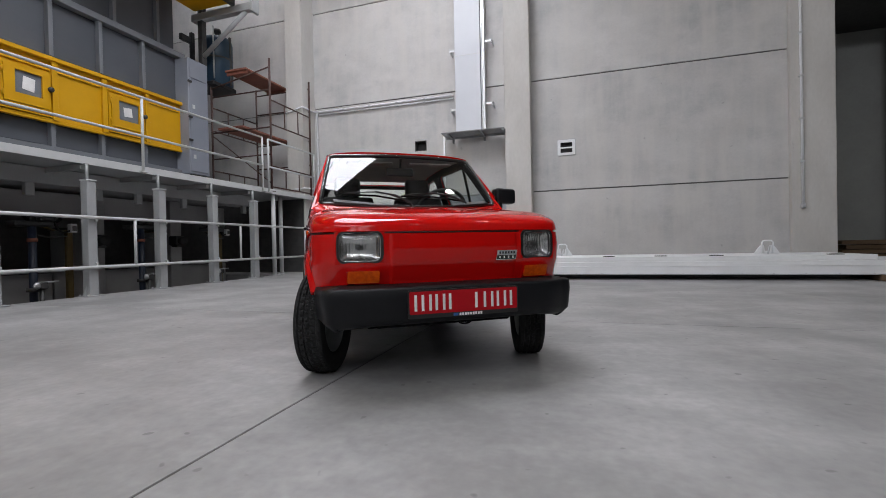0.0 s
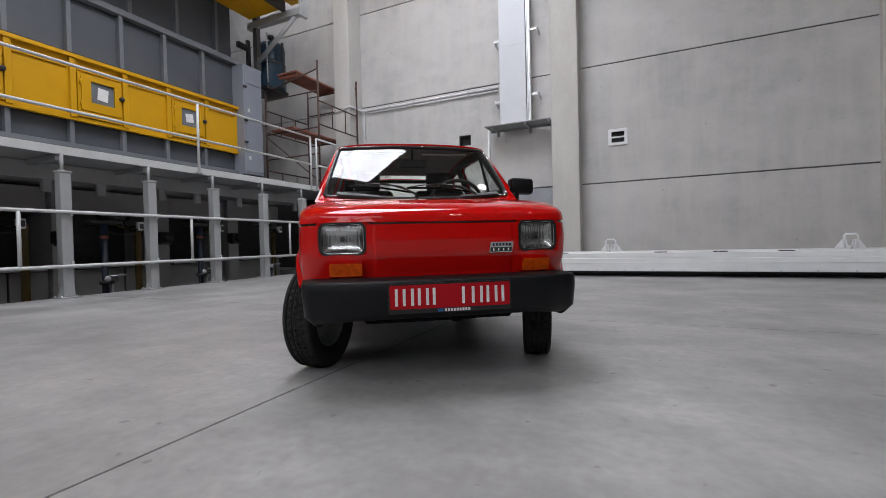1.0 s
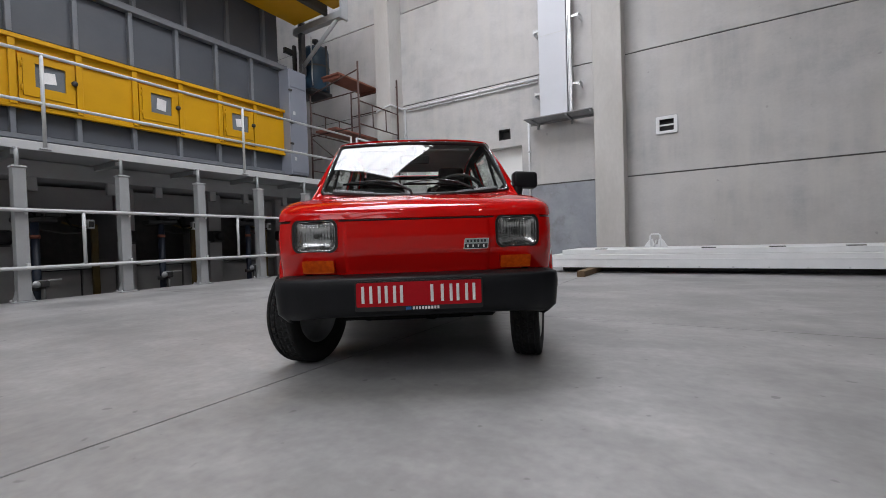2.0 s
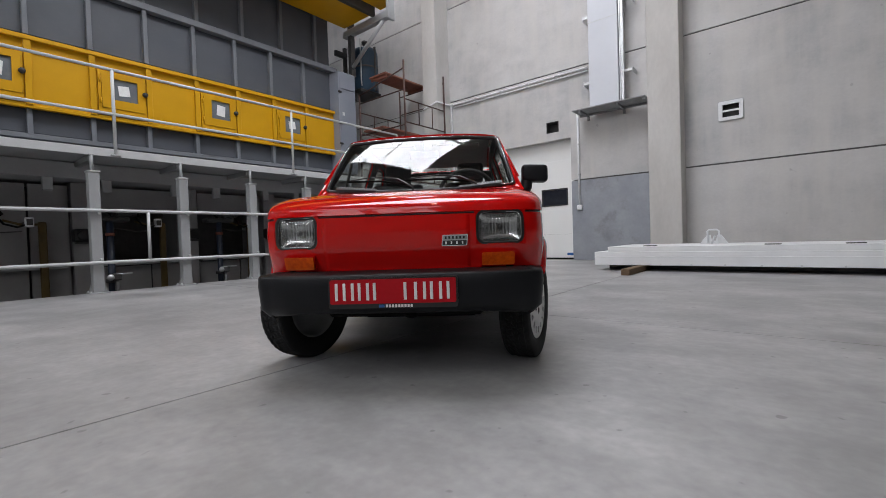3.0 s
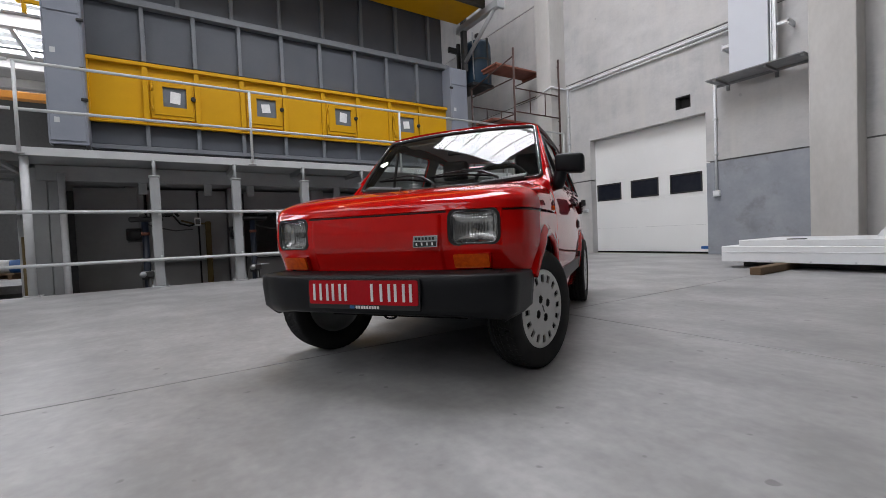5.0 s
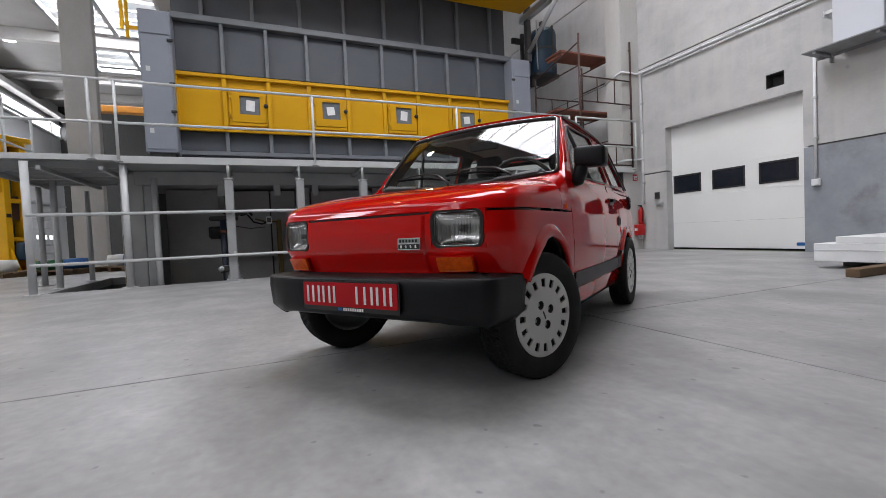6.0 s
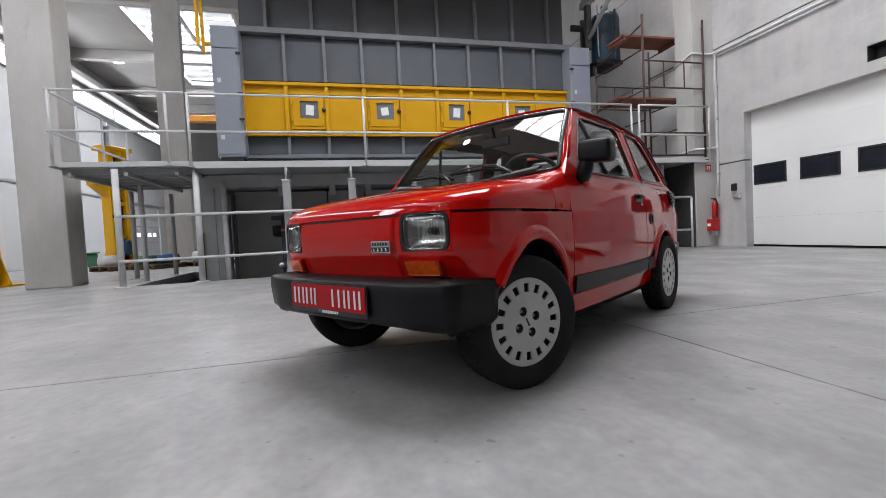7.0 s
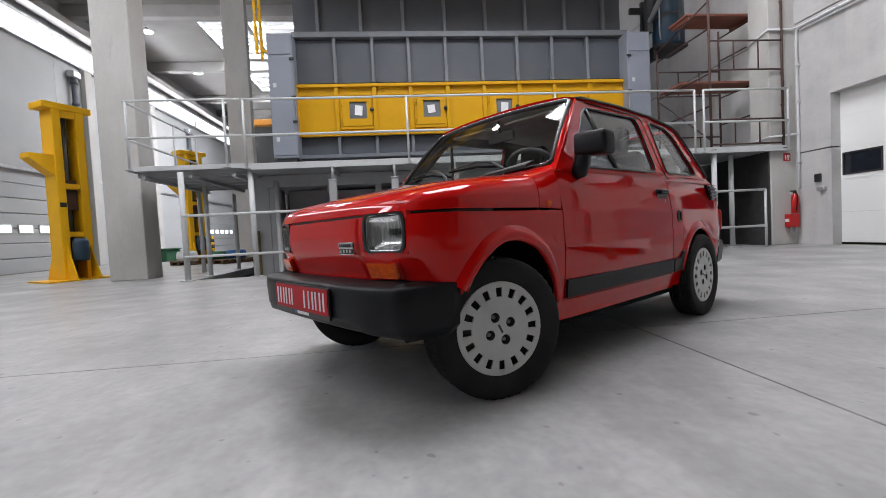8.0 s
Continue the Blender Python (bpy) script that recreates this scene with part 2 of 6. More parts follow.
PLATE_RED = surface("red_plate", (0.40, 0.004, 0.010), (0.37, 0.004, 0.009), rough=0.45, spec=0.2)
BAR_WHITE = surface("white_plate_enamel", (0.82, 0.80, 0.78), rough=0.4)
STICKER_BLUE = surface("blue_sticker", (0.02, 0.11, 0.33), rough=0.4)
INTERIOR = surface("dark_interior_plastic", (0.016, 0.016, 0.017), (0.022, 0.021, 0.021), rough=0.7)
SEAT_CLOTH = surface("grey_seat_cloth", (0.045, 0.045, 0.048), (0.07, 0.07, 0.073), rough=0.95, scale=30, fine=300, amount=0.5)
HEADLINING = surface("pale_headlining", (0.35, 0.34, 0.32), rough=0.9)
REFLECTOR = surface("headlamp_reflector", (0.66, 0.66, 0.65), (0.52, 0.52, 0.51), rough=0.22, metal=0.95, scale=25)
WINDOW_GLASS = glass("car_window_glass", (0.90, 0.93, 0.91), 0.10)
SIDE_GLASS = glass("car_side_glass", (0.95, 0.965, 0.955), 0.03)
LENS_GLASS = glass("headlamp_lens_glass", (0.96, 0.97, 0.97), 0.12, rough=0.05)


# ---- building blocks ----
def add_box(bm, lo, hi, bevel=0.0, segments=1):
    x0, y0, z0 = (min(a, b) for a, b in zip(lo, hi))
    x1, y1, z1 = (max(a, b) for a, b in zip(lo, hi))
    v = [bm.verts.new(c) for c in ((x0, y0, z0), (x1, y0, z0), (x1, y1, z0), (x0, y1, z0), (x0, y0, z1), (x1, y0, z1), (x1, y1, z1), (x0, y1, z1))]
    f = [bm.faces.new([v[i] for i in q]) for q in ((3, 2, 1, 0), (4, 5, 6, 7), (0, 1, 5, 4), (1, 2, 6, 5), (2, 3, 7, 6), (3, 0, 4, 7))]
    if bevel:
        edges = list({e for g in f for e in g.edges})
        bmesh.ops.bevel(bm, geom=edges, offset=bevel, segments=segments, profile=0.5, affect="EDGES")
    return v


def box(lo, hi, bevel=0.0, segments=1):
    bm = bmesh.new()
    add_box(bm, lo, hi, bevel, segments)
    return bm


def boxes(*pairs, bevel=0.0):
    bm = bmesh.new()
    for lo, hi in pairs:
        add_box(bm, lo, hi, bevel)
    return bm


def add_tube(bm, points, radius, sides=10, closed=False, caps=True):
    pts = [Vector(p) for p in points]
    rings, n = [], len(pts)
    up = None
    for i, p in enumerate(pts):
        a = pts[i - 1] if (i > 0 or closed) else p
        b = pts[(i + 1) % n] if (i < n - 1 or closed) else p
        d = (b - a).normalized()
        if up is None:
            up = d.orthogonal().normalized()
        up = (up - d * up.dot(d))
        up = up.normalized() if up.length > 1e-6 else d.orthogonal().normalized()
        side = d.cross(up)
        r = radius[i] if isinstance(radius, (list, tuple)) else radius
        rings.append([bm.verts.new(p + (up * math.cos(2 * math.pi * k / sides) + side * math.sin(2 * math.pi * k / sides)) * r) for k in range(sides)])
    for i in range(n if closed else n - 1):
        a, b = rings[i], rings[(i + 1) % n]
        for k in range(sides):
            f = bm.faces.new((a[k], a[(k + 1) % sides], b[(k + 1) % sides], b[k]))
            f.smooth = True
    if caps and not closed:
        bm.faces.new(list(reversed(rings[0]))), bm.faces.new(rings[-1])
    return bm


def tube(points, radius, sides=10, closed=False):
    return add_tube(bmesh.new(), points, radius, sides, closed)


def lathe(profile, centre=(0, 0, 0), axis="x", segments=32, cap=False):
    """Turns (r, h) pairs round an axis through centre."""
    bm = bmesh.new()
    c = Vector(centre)
    rings = []
    for r, h in profile:
        ring = []
        for k in range(segments):
            a = 2 * math.pi * k / segments
            u, v = r * math.cos(a), r * math.sin(a)
            ring.append(bm.verts.new(c + Vector({"x": (h, u, v), "y": (v, h, u), "z": (u, v, h)}[axis])))
        rings.append(ring)
    for a, b in zip(rings, rings[1:]):
        for k in range(segments):
            bm.faces.new((a[k], a[(k + 1) % segments], b[(k + 1) % segments], b[k])).smooth = True
    if cap:
        bm.faces.new(list(reversed(rings[0]))), bm.faces.new(rings[-1])
    bmesh.ops.recalc_face_normals(bm, faces=bm.faces)
    return bm


def round_poly(points, radius, steps=4):
    """A polygon with its corners rounded."""
    out, n = [], len(points)
    pts = [Vector(p).to_2d() for p in points]
    for i in range(n):
        p, a, b = pts[i], pts[i - 1], pts[(i + 1) % n]
        r = min(radius, (a - p).length * 0.45, (b - p).length * 0.45)
        s, e = p + (a - p).normalized() * r, p + (b - p).normalized() * r
        for k in range(steps + 1):
            t = k / steps
            q = s * (1 - t) ** 2 + p * 2 * t * (1 - t) + e * t * t
            out.append((q.x, q.y))
    return out


def sheet(outer, holes, place, depth):
    """A plate with holes: 2D outlines laid into space by place(u, v, d), from d = 0 to d = depth."""
    bm = bmesh.new()
    loops = [[Vector((*p, 0)) for p in lp] for lp in (outer, *holes)]
    flat = [p for lp in loops for p in lp]
    front = [bm.verts.new(place(p.x, p.y, 0.0)) for p in flat]
    back = [bm.verts.new(place(p.x, p.y, depth)) for p in flat]
    for tri in tessellate_polygon(loops):
        try:
            bm.faces.new([front[i] for i in tri]), bm.faces.new([back[i] for i in reversed(tri)])
        except ValueError:
            pass
    s = 0
    for lp in loops:
        n = len(lp)
        for i in range(n):
            a, b = s + i, s + (i + 1) % n
            bm.faces.new((front[a], front[b], back[b], back[a]))
        s += n
    bmesh.ops.recalc_face_normals(bm, faces=bm.faces)
    return bm


def grid(nu, nv, place, smooth=True, skip=None):
    bm = bmesh.new()
    v = [[bm.verts.new(place(i / nu, j / nv)) for j in range(nv + 1)] for i in range(nu + 1)]
    for i in range(nu):
        for j in range(nv):
            if skip and skip((i + 0.5) / nu, (j + 0.5) / nv):
                continue
            bm.faces.new((v[i][j], v[i + 1][j], v[i + 1][j + 1], v[i][j + 1])).smooth = smooth
    return bm


def finish(bm, name, material):
    me = bpy.data.meshes.new(name)
    bmesh.ops.recalc_face_normals(bm, faces=bm.faces)
    bm.to_mesh(me)
    bm.free()
    me.materials.append(material)
    return me


def part(name, bm, material, parent, label="", keep_normals=False):
    ob = new(name, finish(bm, name, material))
    ob.parent = parent
    if label:
        tagged(ob, label)
    return ob


def share(name, me, parent, m=None):
    ob = new(name, me)
    ob.parent = parent
    if m is not None:
        ob.matrix_basis = m
    return ob


def thing(name, label, category, m=None, group="", kind=""):
    ob = new(name)
    ob.empty_display_size = 0.1
    if m is not None:
        ob.matrix_basis = m
    return tagged(ob, label, category, group, kind)


def solid(name, bm, material, label, category, group="", kind="", m=None):
    ob = new(name, finish(bm, name, material))
    if m is not None:
        ob.matrix_basis = m
    return tagged(ob, label, category, group, kind)


def structure(name, bm, material, label, category="building"):
    return solid(name, bm, material, label, category, kind="structure")


def thicken(ob, amount, offset=-1):
    """Gives an open sheet thickness, with crisp edges along its rim."""
    me, uses = ob.data, collections.Counter()
    for p in me.polygons:
        uses.update(p.edge_keys)
    for e in me.edges:
        if uses[e.key] < 2:
            e.use_edge_sharp = True
    mod = ob.modifiers.new("thickness", "SOLIDIFY")
    mod.thickness, mod.offset = amount, offset
    return ob


# ---- the hall ----
WALL_Y, LEFT_Y, X_MIN, X_MAX = 10.8, -9.8, -34.0, 14.0
PIT_X0, PIT_X1, PIT_Y0, PIT_Y1 = -9.4, -6.31, -1.22, 9.2
# floor slabs with sawn joints, with the pit left open
floor = thing("floor", "grey polished concrete slab floor with sawn joints", "floor", kind="structure")
G = 0.005


def slab(x0, x1, y0, y1):
    part("slab", box((x0 + G, y0 + G, -0.15), (x1 - G, y1 - G, 0.0), 0.002), FLOOR, floor)


JX, JY = -0.5, 3.85
slab(JX, X_MAX, LEFT_Y, JY), slab(JX, X_MAX, JY, WALL_Y)
slab(PIT_X1, JX, LEFT_Y, JY), slab(PIT_X1, JX, JY, WALL_Y)
slab(X_MIN, PIT_X1, LEFT_Y, PIT_Y0), slab(X_MIN, PIT_X1, PIT_Y1, WALL_Y), slab(X_MIN, PIT_X0, PIT_Y0, PIT_Y1)
part("joint_filler", boxes(((JX - 0.02, LEFT_Y, -0.1), (JX + 0.02, WALL_Y, -0.004)), ((X_MIN, JY - 0.02, -0.1), (PIT_X0, JY + 0.02, -0.005)), ((PIT_X1 + 0.02, JY - 0.02, -0.1), (X_MAX, JY + 0.02, -0.005))), FLOOR_JOINT, floor, "dark joint filler")
structure("pit", boxes(((PIT_X0, PIT_Y0, -1.3), (PIT_X1, PIT_Y1, -1.2)), ((PIT_X0 - 0.1, PIT_Y0, -1.3), (PIT_X0, PIT_Y1, -0.15)), ((PIT_X1, PIT_Y0, -1.3), (PIT_X1 + 0.1, PIT_Y1, -0.15)),
          ((PIT_X0 - 0.1, PIT_Y0 - 0.1, -1.3), (PIT_X1 + 0.1, PIT_Y0, -0.15)), ((PIT_X0 - 0.1, PIT_Y1, -1.3), (PIT_X1 + 0.1, PIT_Y1 + 0.1, -0.15))), PIT, "dark concrete pit under the machine platform", "pit")

# back wall of precast panels, one by one, with recessed joints and real openings
wall_back = thing("wall_back", "grey precast concrete panel wall with dark joints", "wall", kind="structure")
JOINTS_Z = [0.0, 1.88, 4.52, 7.16, ROOF_Z]
DOOR_X0, DOOR_X1, DOOR_Z = -5.60, -2.75, 2.905
VENT = (0.237, 0.633, 2.692, 3.053)
BLK = (-3.36, -3.04, 3.095, 3.36)


def wall_panel(x0, x1, z0, z1, holes=()):
    g = 0.015
    outer = [(x0 + g, z0 + g), (x1 - g, z0 + g), (x1 - g, z1 - g), (x0 + g, z1 - g)]
    hs = [[(a, c), (b, c), (b, d), (a, d)] for a, b, c, d in holes]
    part("concrete_panel", sheet(outer, hs, lambda u, v, d: (u, WALL_Y + d, v), 0.24), WALL, wall_back)


for z0, z1 in zip(JOINTS_Z, JOINTS_Z[1:]):
    wall_panel(-0.72, 5.0, z0, z1, [VENT] if z0 < VENT[2] < z1 else ())
    wall_panel(-14.0, -6.85, z0, z1)
g8 = 0.015
part("concrete_panel", sheet([(-6.85, 0), (DOOR_X0, 0), (DOOR_X0, 1.88 - g8), (-6.85, 1.88 - g8)], [], lambda u, v, d: (u, WALL_Y + d, v), 0.24), WALL, wall_back)
part("concrete_panel", sheet([(DOOR_X1, 0), (-0.72, 0), (-0.72, 1.88 - g8), (DOOR_X1, 1.88 - g8)], [], lambda u, v, d: (u, WALL_Y + d, v), 0.24), WALL_BLUE, wall_back, "fresher blue-grey concrete panel")
part("concrete_panel", sheet([(-6.85, 1.88 + g8), (DOOR_X0, 1.88 + g8), (DOOR_X0, DOOR_Z), (DOOR_X1, DOOR_Z), (DOOR_X1, 1.88 + g8), (-0.72, 1.88 + g8), (-0.72, 4.52 - g8), (-6.85, 4.52 - g8)],
     [[(BLK[0], BLK[2]), (BLK[1], BLK[2]), (BLK[1], BLK[3]), (BLK[0], BLK[3])]], lambda u, v, d: (u, WALL_Y + d, v), 0.24), WALL, wall_back)
wall_panel(-6.85, -0.72, 4.52, 7.16), wall_panel(-6.85, -0.72, 7.16, ROOF_Z)
part("joint_backing", sheet([(-14, 0), (DOOR_X0 - .06, 0), (DOOR_X0 - .06, DOOR_Z + .06), (DOOR_X1 + .06, DOOR_Z + .06), (DOOR_X1 + .06, 0), (5.0, 0), (5.0, ROOF_Z), (-14, ROOF_Z)],
     [[(BLK[0] - .04, BLK[2] - .04), (BLK[1] + .04, BLK[2] - .04), (BLK[1] + .04, BLK[3] + .04), (BLK[0] - .04, BLK[3] + .04)], [(VENT[0] - .04, VENT[2] - .04), (VENT[1] + .04, VENT[2] - .04), (VENT[1] + .04, VENT[3] + .04), (VENT[0] - .04, VENT[3] + .04)]],
     lambda u, v, d: (u, WALL_Y + 0.03 + d, v), 0.17), WALL_JOINT, wall_back, "dark sealed joints between the panels")
structure("wall_closing", boxes(((-14.0, WALL_Y + 0.9, 0), (5.3, WALL_Y + 1.0, ROOF_Z))), CLOSING_DARK, "plain dark wall closing the building", "wall")


def column(x0, x1, y0, y1, label="square grey precast concrete column", z1=ROOF_Z):
    return structure("column", box((x0, y0, 0), (x1, y1, z1), 0.018, 2), COLUMN, label, "column")


column(-0.94, -0.345, 10.38, WALL_Y + 0.1, "grey precast concrete wall column with bevelled edges")
column(4.82, 5.58, 10.68, WALL_Y + 0.5, "wide grey precast concrete column at the dark opening")
column(-6.85, -6.34, 10.22, WALL_Y + 0.1, "grey precast concrete column beside the scaffold")
column(-7.76, -7.2, -3.255, -2.544, "free-standing grey precast concrete column")
column(-14.5, -14.2, -3.30, -2.50, "grey precast concrete column further down the hall")
column(-17.3, -16.9, LEFT_Y, -9.6, "grey precast concrete column against the pale wall", 7.8)
column(-21.95, -20.9, LEFT_Y, -9.6, "grey precast concrete column against the pale wall", 7.8)
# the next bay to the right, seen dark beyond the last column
# the bay is unlit: its dimness is put into these dark colours
structure("wall_bay_back", box((5.68, 15.6, 0), (X_MAX, 15.8, ROOF_Z)), BAY_WALL, "grey concrete wall of the next bay, its dimness painted in", "wall")
structure("wall_bay_side", box((5.3, WALL_Y + 0.5, 0), (5.5, 15.6, ROOF_Z)), BAY_WALL, "grey concrete wall of the next bay, its dimness painted in", "wall")
structure("wall_bay_end", box((X_MAX - 0.2, WALL_Y, 0), (X_MAX, 15.6, ROOF_Z)), DARK_STEEL, "wall of the next bay, painted dark as unlit", "wall")
structure("bay_column", box((8.92, 14.6, 0), (9.6, 15.4, 6.5), 0.02), DARK_STEEL, "dark steel column in the next bay", "column")
structure("floor_right_bay", box((5.3, WALL_Y, -0.15), (X_MAX, 15.6, -0.002)), PIT, "concrete floor of the next bay, painted dark as unlit", "floor")
structure("ceiling_right_bay", box((5.3, WALL_Y, 6.5), (X_MAX, 15.8, 6.7)), DARK_STEEL, "soffit of the next bay, painted dark as unlit", "ceiling")
structure("wall_above_opening", box((5.68, WALL_Y, 6.5), (X_MAX, WALL_Y + 0.24, ROOF_Z)), WALL, "concrete wall above the opening", "wall")
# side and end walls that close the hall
# unseen wall, added dark to cut fill and reflections on the car's side
structure("wall_right", box((X_MAX, LEFT_Y, 0), (X_MAX + 0.2, WALL_Y, ROOF_Z)), CLOSING_DARK, "unseen closing wall, dark to cut fill on the car", "wall")
structure("wall_end", box((X_MIN - 0.2, LEFT_Y, 0), (X_MIN, WALL_Y + 1, ROOF_Z)), CLOSING_DARK, "plain dark wall at the far end", "wall")
structure("wall_behind_machine", box((X_MIN, WALL_Y, 0), (-14.0, WALL_Y + 0.24, ROOF_Z)), WALL, "grey concrete wall behind the machine", "wall")
# left wall with a strip of windows, panel joints and sectional doors
wall_left = thing("wall_left", "pale sandwich-panel wall with a high strip window", "wall", kind="structure")
SW0, SW1 = 7.95, 8.62
SIDE_DOORS = [(-15.6, -10.9), (-32.6, -26.9)]
xs = [X_MIN, -32.6, -26.9, -21.4, -15.6, -10.9, -5.0, 1.5, 8.0, X_MAX]
for x0, x1 in zip(xs, xs[1:]):
    low = 3.45 if (x0, x1) in SIDE_DOORS else 0.0
    part("wall_panel", box((x0 + 0.006, LEFT_Y - 0.15, low), (x1 - 0.006, LEFT_Y, SW0), 0.004), PANEL_WHITE, wall_left)
    part("wall_panel", box((x0 + 0.006, LEFT_Y - 0.15, SW1), (x1 - 0.006, LEFT_Y, ROOF_Z), 0.004), PANEL_WHITE, wall_left)
    part("window_post", box((x0 - 0.09, LEFT_Y - 0.1, SW0), (x0 + 0.09, LEFT_Y + 0.04, SW1), 0.006), GALV, wall_left)
    part("window_pane", box((x0 + 0.09, LEFT_Y - 0.1, SW0), (x1 - 0.09, LEFT_Y - 0.06, SW1)), WIN_GLOW, wall_left, "bright milky daylight pane")
part("window_rail", boxes(((X_MIN, LEFT_Y, SW0 - 0.1), (X_MAX, LEFT_Y + 0.12, SW0)), ((X_MIN, LEFT_Y, SW1), (X_MAX, LEFT_Y + 0.12, SW1 + 0.14))), GALV, wall_left, "galvanised rail along the strip window")
part("cladding_closing", box((X_MIN, LEFT_Y - 0.4, 0), (X_MAX, LEFT_Y - 0.3, ROOF_Z)), PANEL_WHITE, wall_left)


def sectional_door(x0, x1, height):
    """A pale sectional door of ribbed sections with a row of small windows."""
    d = thing("sectional_door", "white ribbed sectional industrial door with small windows", "door", pose((x0 + x1) / 2, LEFT_Y - 0.12, 0), "sectional doors", "structure")
    w, n = (x1 - x0) / 2, 7
    h = height / n
    for k in range(n):
        part("section", box((-w + 0.01, 0, k * h + 0.006), (w - 0.01, 0.05, (k + 1) * h - 0.014), 0.018), PANEL_WHITE, d)
    k = -w + 0.6
    while k < w - 0.7:
        wf = part("window_frame", sheet(round_poly([(k, 1.30), (k + 0.62, 1.30), (k + 0.62, 1.62), (k, 1.62)], 0.04), [round_poly([(k + .04, 1.34), (k + 0.58, 1.34), (k + 0.58, 1.58), (k + .04, 1.58)], 0.03)], lambda u, v, dd: (u, 0.075 - dd, v), 0.03), GALV, d)
        part("pane", box((k + 0.04, 0.052, 1.34), (k + 0.58, 0.06, 1.58)), WIN_GLOW, wf, "bright daylight pane")
        k += 0.83
    return d


for x0, x1 in SIDE_DOORS:
    sectional_door(x0, x1, 3.45)
part("door_lintel_rail", boxes(((X_MIN, LEFT_Y, 3.4), (X_MAX, LEFT_Y + 0.05, 3.5))), GALV, wall_left)
for px in (-16.35, -10.4, -25.6):
    dp = thing("down_pipe", "dark grey rainwater pipe with couplings on the pale wall", "pipe", pose(px, LEFT_Y, 0))
    part("pipe", tube([(0, 0.16, 0.02), (0, 0.16, 7.35)], 0.10, 14), PIPE_GREY, dp)
    part("funnel", box((-0.2, 0.0, 7.3), (0.2, 0.3, 7.55), 0.03), GALV, dp)
    for k in range(9):
        part("coupling", lathe([(0.10, -0.05), (0.125, -0.05), (0.125, 0.05), (0.10, 0.05)], (0, 0.16, 0.7 + 0.8 * k), "z", 14), PIPE_GREY, dp)

# roof: a deck with skylight openings, beams and purlins
hole_list = [[(a, c), (b, c), (b, d), (a, d)] for a, b, c, d in SKYLIGHTS]
structure("ceiling", sheet([(X_MIN, LEFT_Y), (X_MAX, LEFT_Y), (X_MAX, WALL_Y + 1), (X_MIN, WALL_Y + 1)], hole_list, lambda u, v, d: (u, v, ROOF_Z + d), 0.25), ROOF, "grey-beige profiled roof deck with skylight openings", "ceiling")
# unseen lid above openings and lamps, added to block the sky
structure("roof_cover", box((X_MIN, LEFT_Y, ROOF_Z + 0.5), (X_MAX, WALL_Y + 1, ROOF_Z + 0.6)), PANEL_WHITE, "unseen opaque cover that keeps the sky out", "roof")
# the second and third of these frame the added fill openings
for sx0, sx1, sy0, sy1 in SKYLIGHTS:
    sk = thing("skylight", "white-framed roof skylight with thin glazing bars", "skylight", pose((sx0 + sx1) / 2, (sy0 + sy1) / 2, ROOF_Z + 0.02), "skylights", "structure")
    hx, hy = (sx1 - sx0) / 2, (sy1 - sy0) / 2
    part("frame", sheet([(-hx, -hy), (hx, -hy), (hx, hy), (-hx, hy)], [[(-hx + .12, -hy + .12), (hx - .12, -hy + .12), (hx - .12, hy - .12), (-hx + .12, hy - .12)]], lambda u, v, d: (u, v, d), 0.18), STEEL_GREY, sk)
    n = max(2, round(2 * hx / 0.87))
    for k in range(1, n):
        xx = -hx + 2 * hx * k / n
        part("glazing_bar", box((xx - 0.022, -hy + 0.1, 0.02), (xx + 0.022, hy - 0.1, 0.12)), STEEL_GREY, sk)
    for k in range(1, max(2, round(2 * hy / 5))):
        yy = -hy + 2 * hy * k / max(2, round(2 * hy / 5))
        part("cross_bar", box((-hx + 0.1, yy - 0.09, -0.1), (hx - 0.1, yy + 0.09, 0.02)), STEEL_GREY, sk)
for bx in (-30.5, -27.2, -21.9, -16.3, -12.6, -7.6, -0.6, 2.4, 9.6):
    structure("roof_beam", boxes(((bx - 0.16, LEFT_Y + 0.02, ROOF_Z - 0.48), (bx + 0.16, WALL_Y - 0.02, ROOF_Z - 0.002)), bevel=0.02), BEAM_GREY, "pale grey precast concrete roof beam", "beam")
structure("edge_beam", boxes(((X_MIN, LEFT_Y + 0.14, ROOF_Z - 1.05), (X_MAX, LEFT_Y + 0.6, ROOF_Z - 0.77)), bevel=0.02), BEAM_GREY, "pale grey concrete edge beam over the strip window", "beam")


def ceiling_lamp(x, y, z=ROOF_Z - 0.3):
    lamp = thing("ceiling_lamp", "round white high-bay ceiling lamp, switched on", "lamp", pose(x, y, z), "high-bay lamps")
    part("housing", lathe([(0.02, 0.16), (0.10, 0.15), (0.22, 0.06), (0.26, 0.0), (0.225, 0.0)], axis="z", segments=20), WHITE_PAINT, lamp)
    part("diffuser", lathe([(0.0, 0.008), (0.21, 0.008), (0.22, 0.03)], axis="z", segments=20), LAMP_GLOW, lamp, "glowing round diffuser")
    part("rod", tube([(0, 0, 0.15), (0, 0, 0.3)], 0.015, 6), GALV, lamp)
    return lamp


for lx, ly in ((-22.5, -7.6), (-17.8, -7.6), (-17.2, -2.9), (-3.9, -3.4), (0.9, -3.4), (0.9, 0.0), (6.0, -7.6), (6.0, -2.0), (6.0, 4.0), (3.3, 4.6), (-7.0, 0.3)):
    ceiling_lamp(lx, ly)

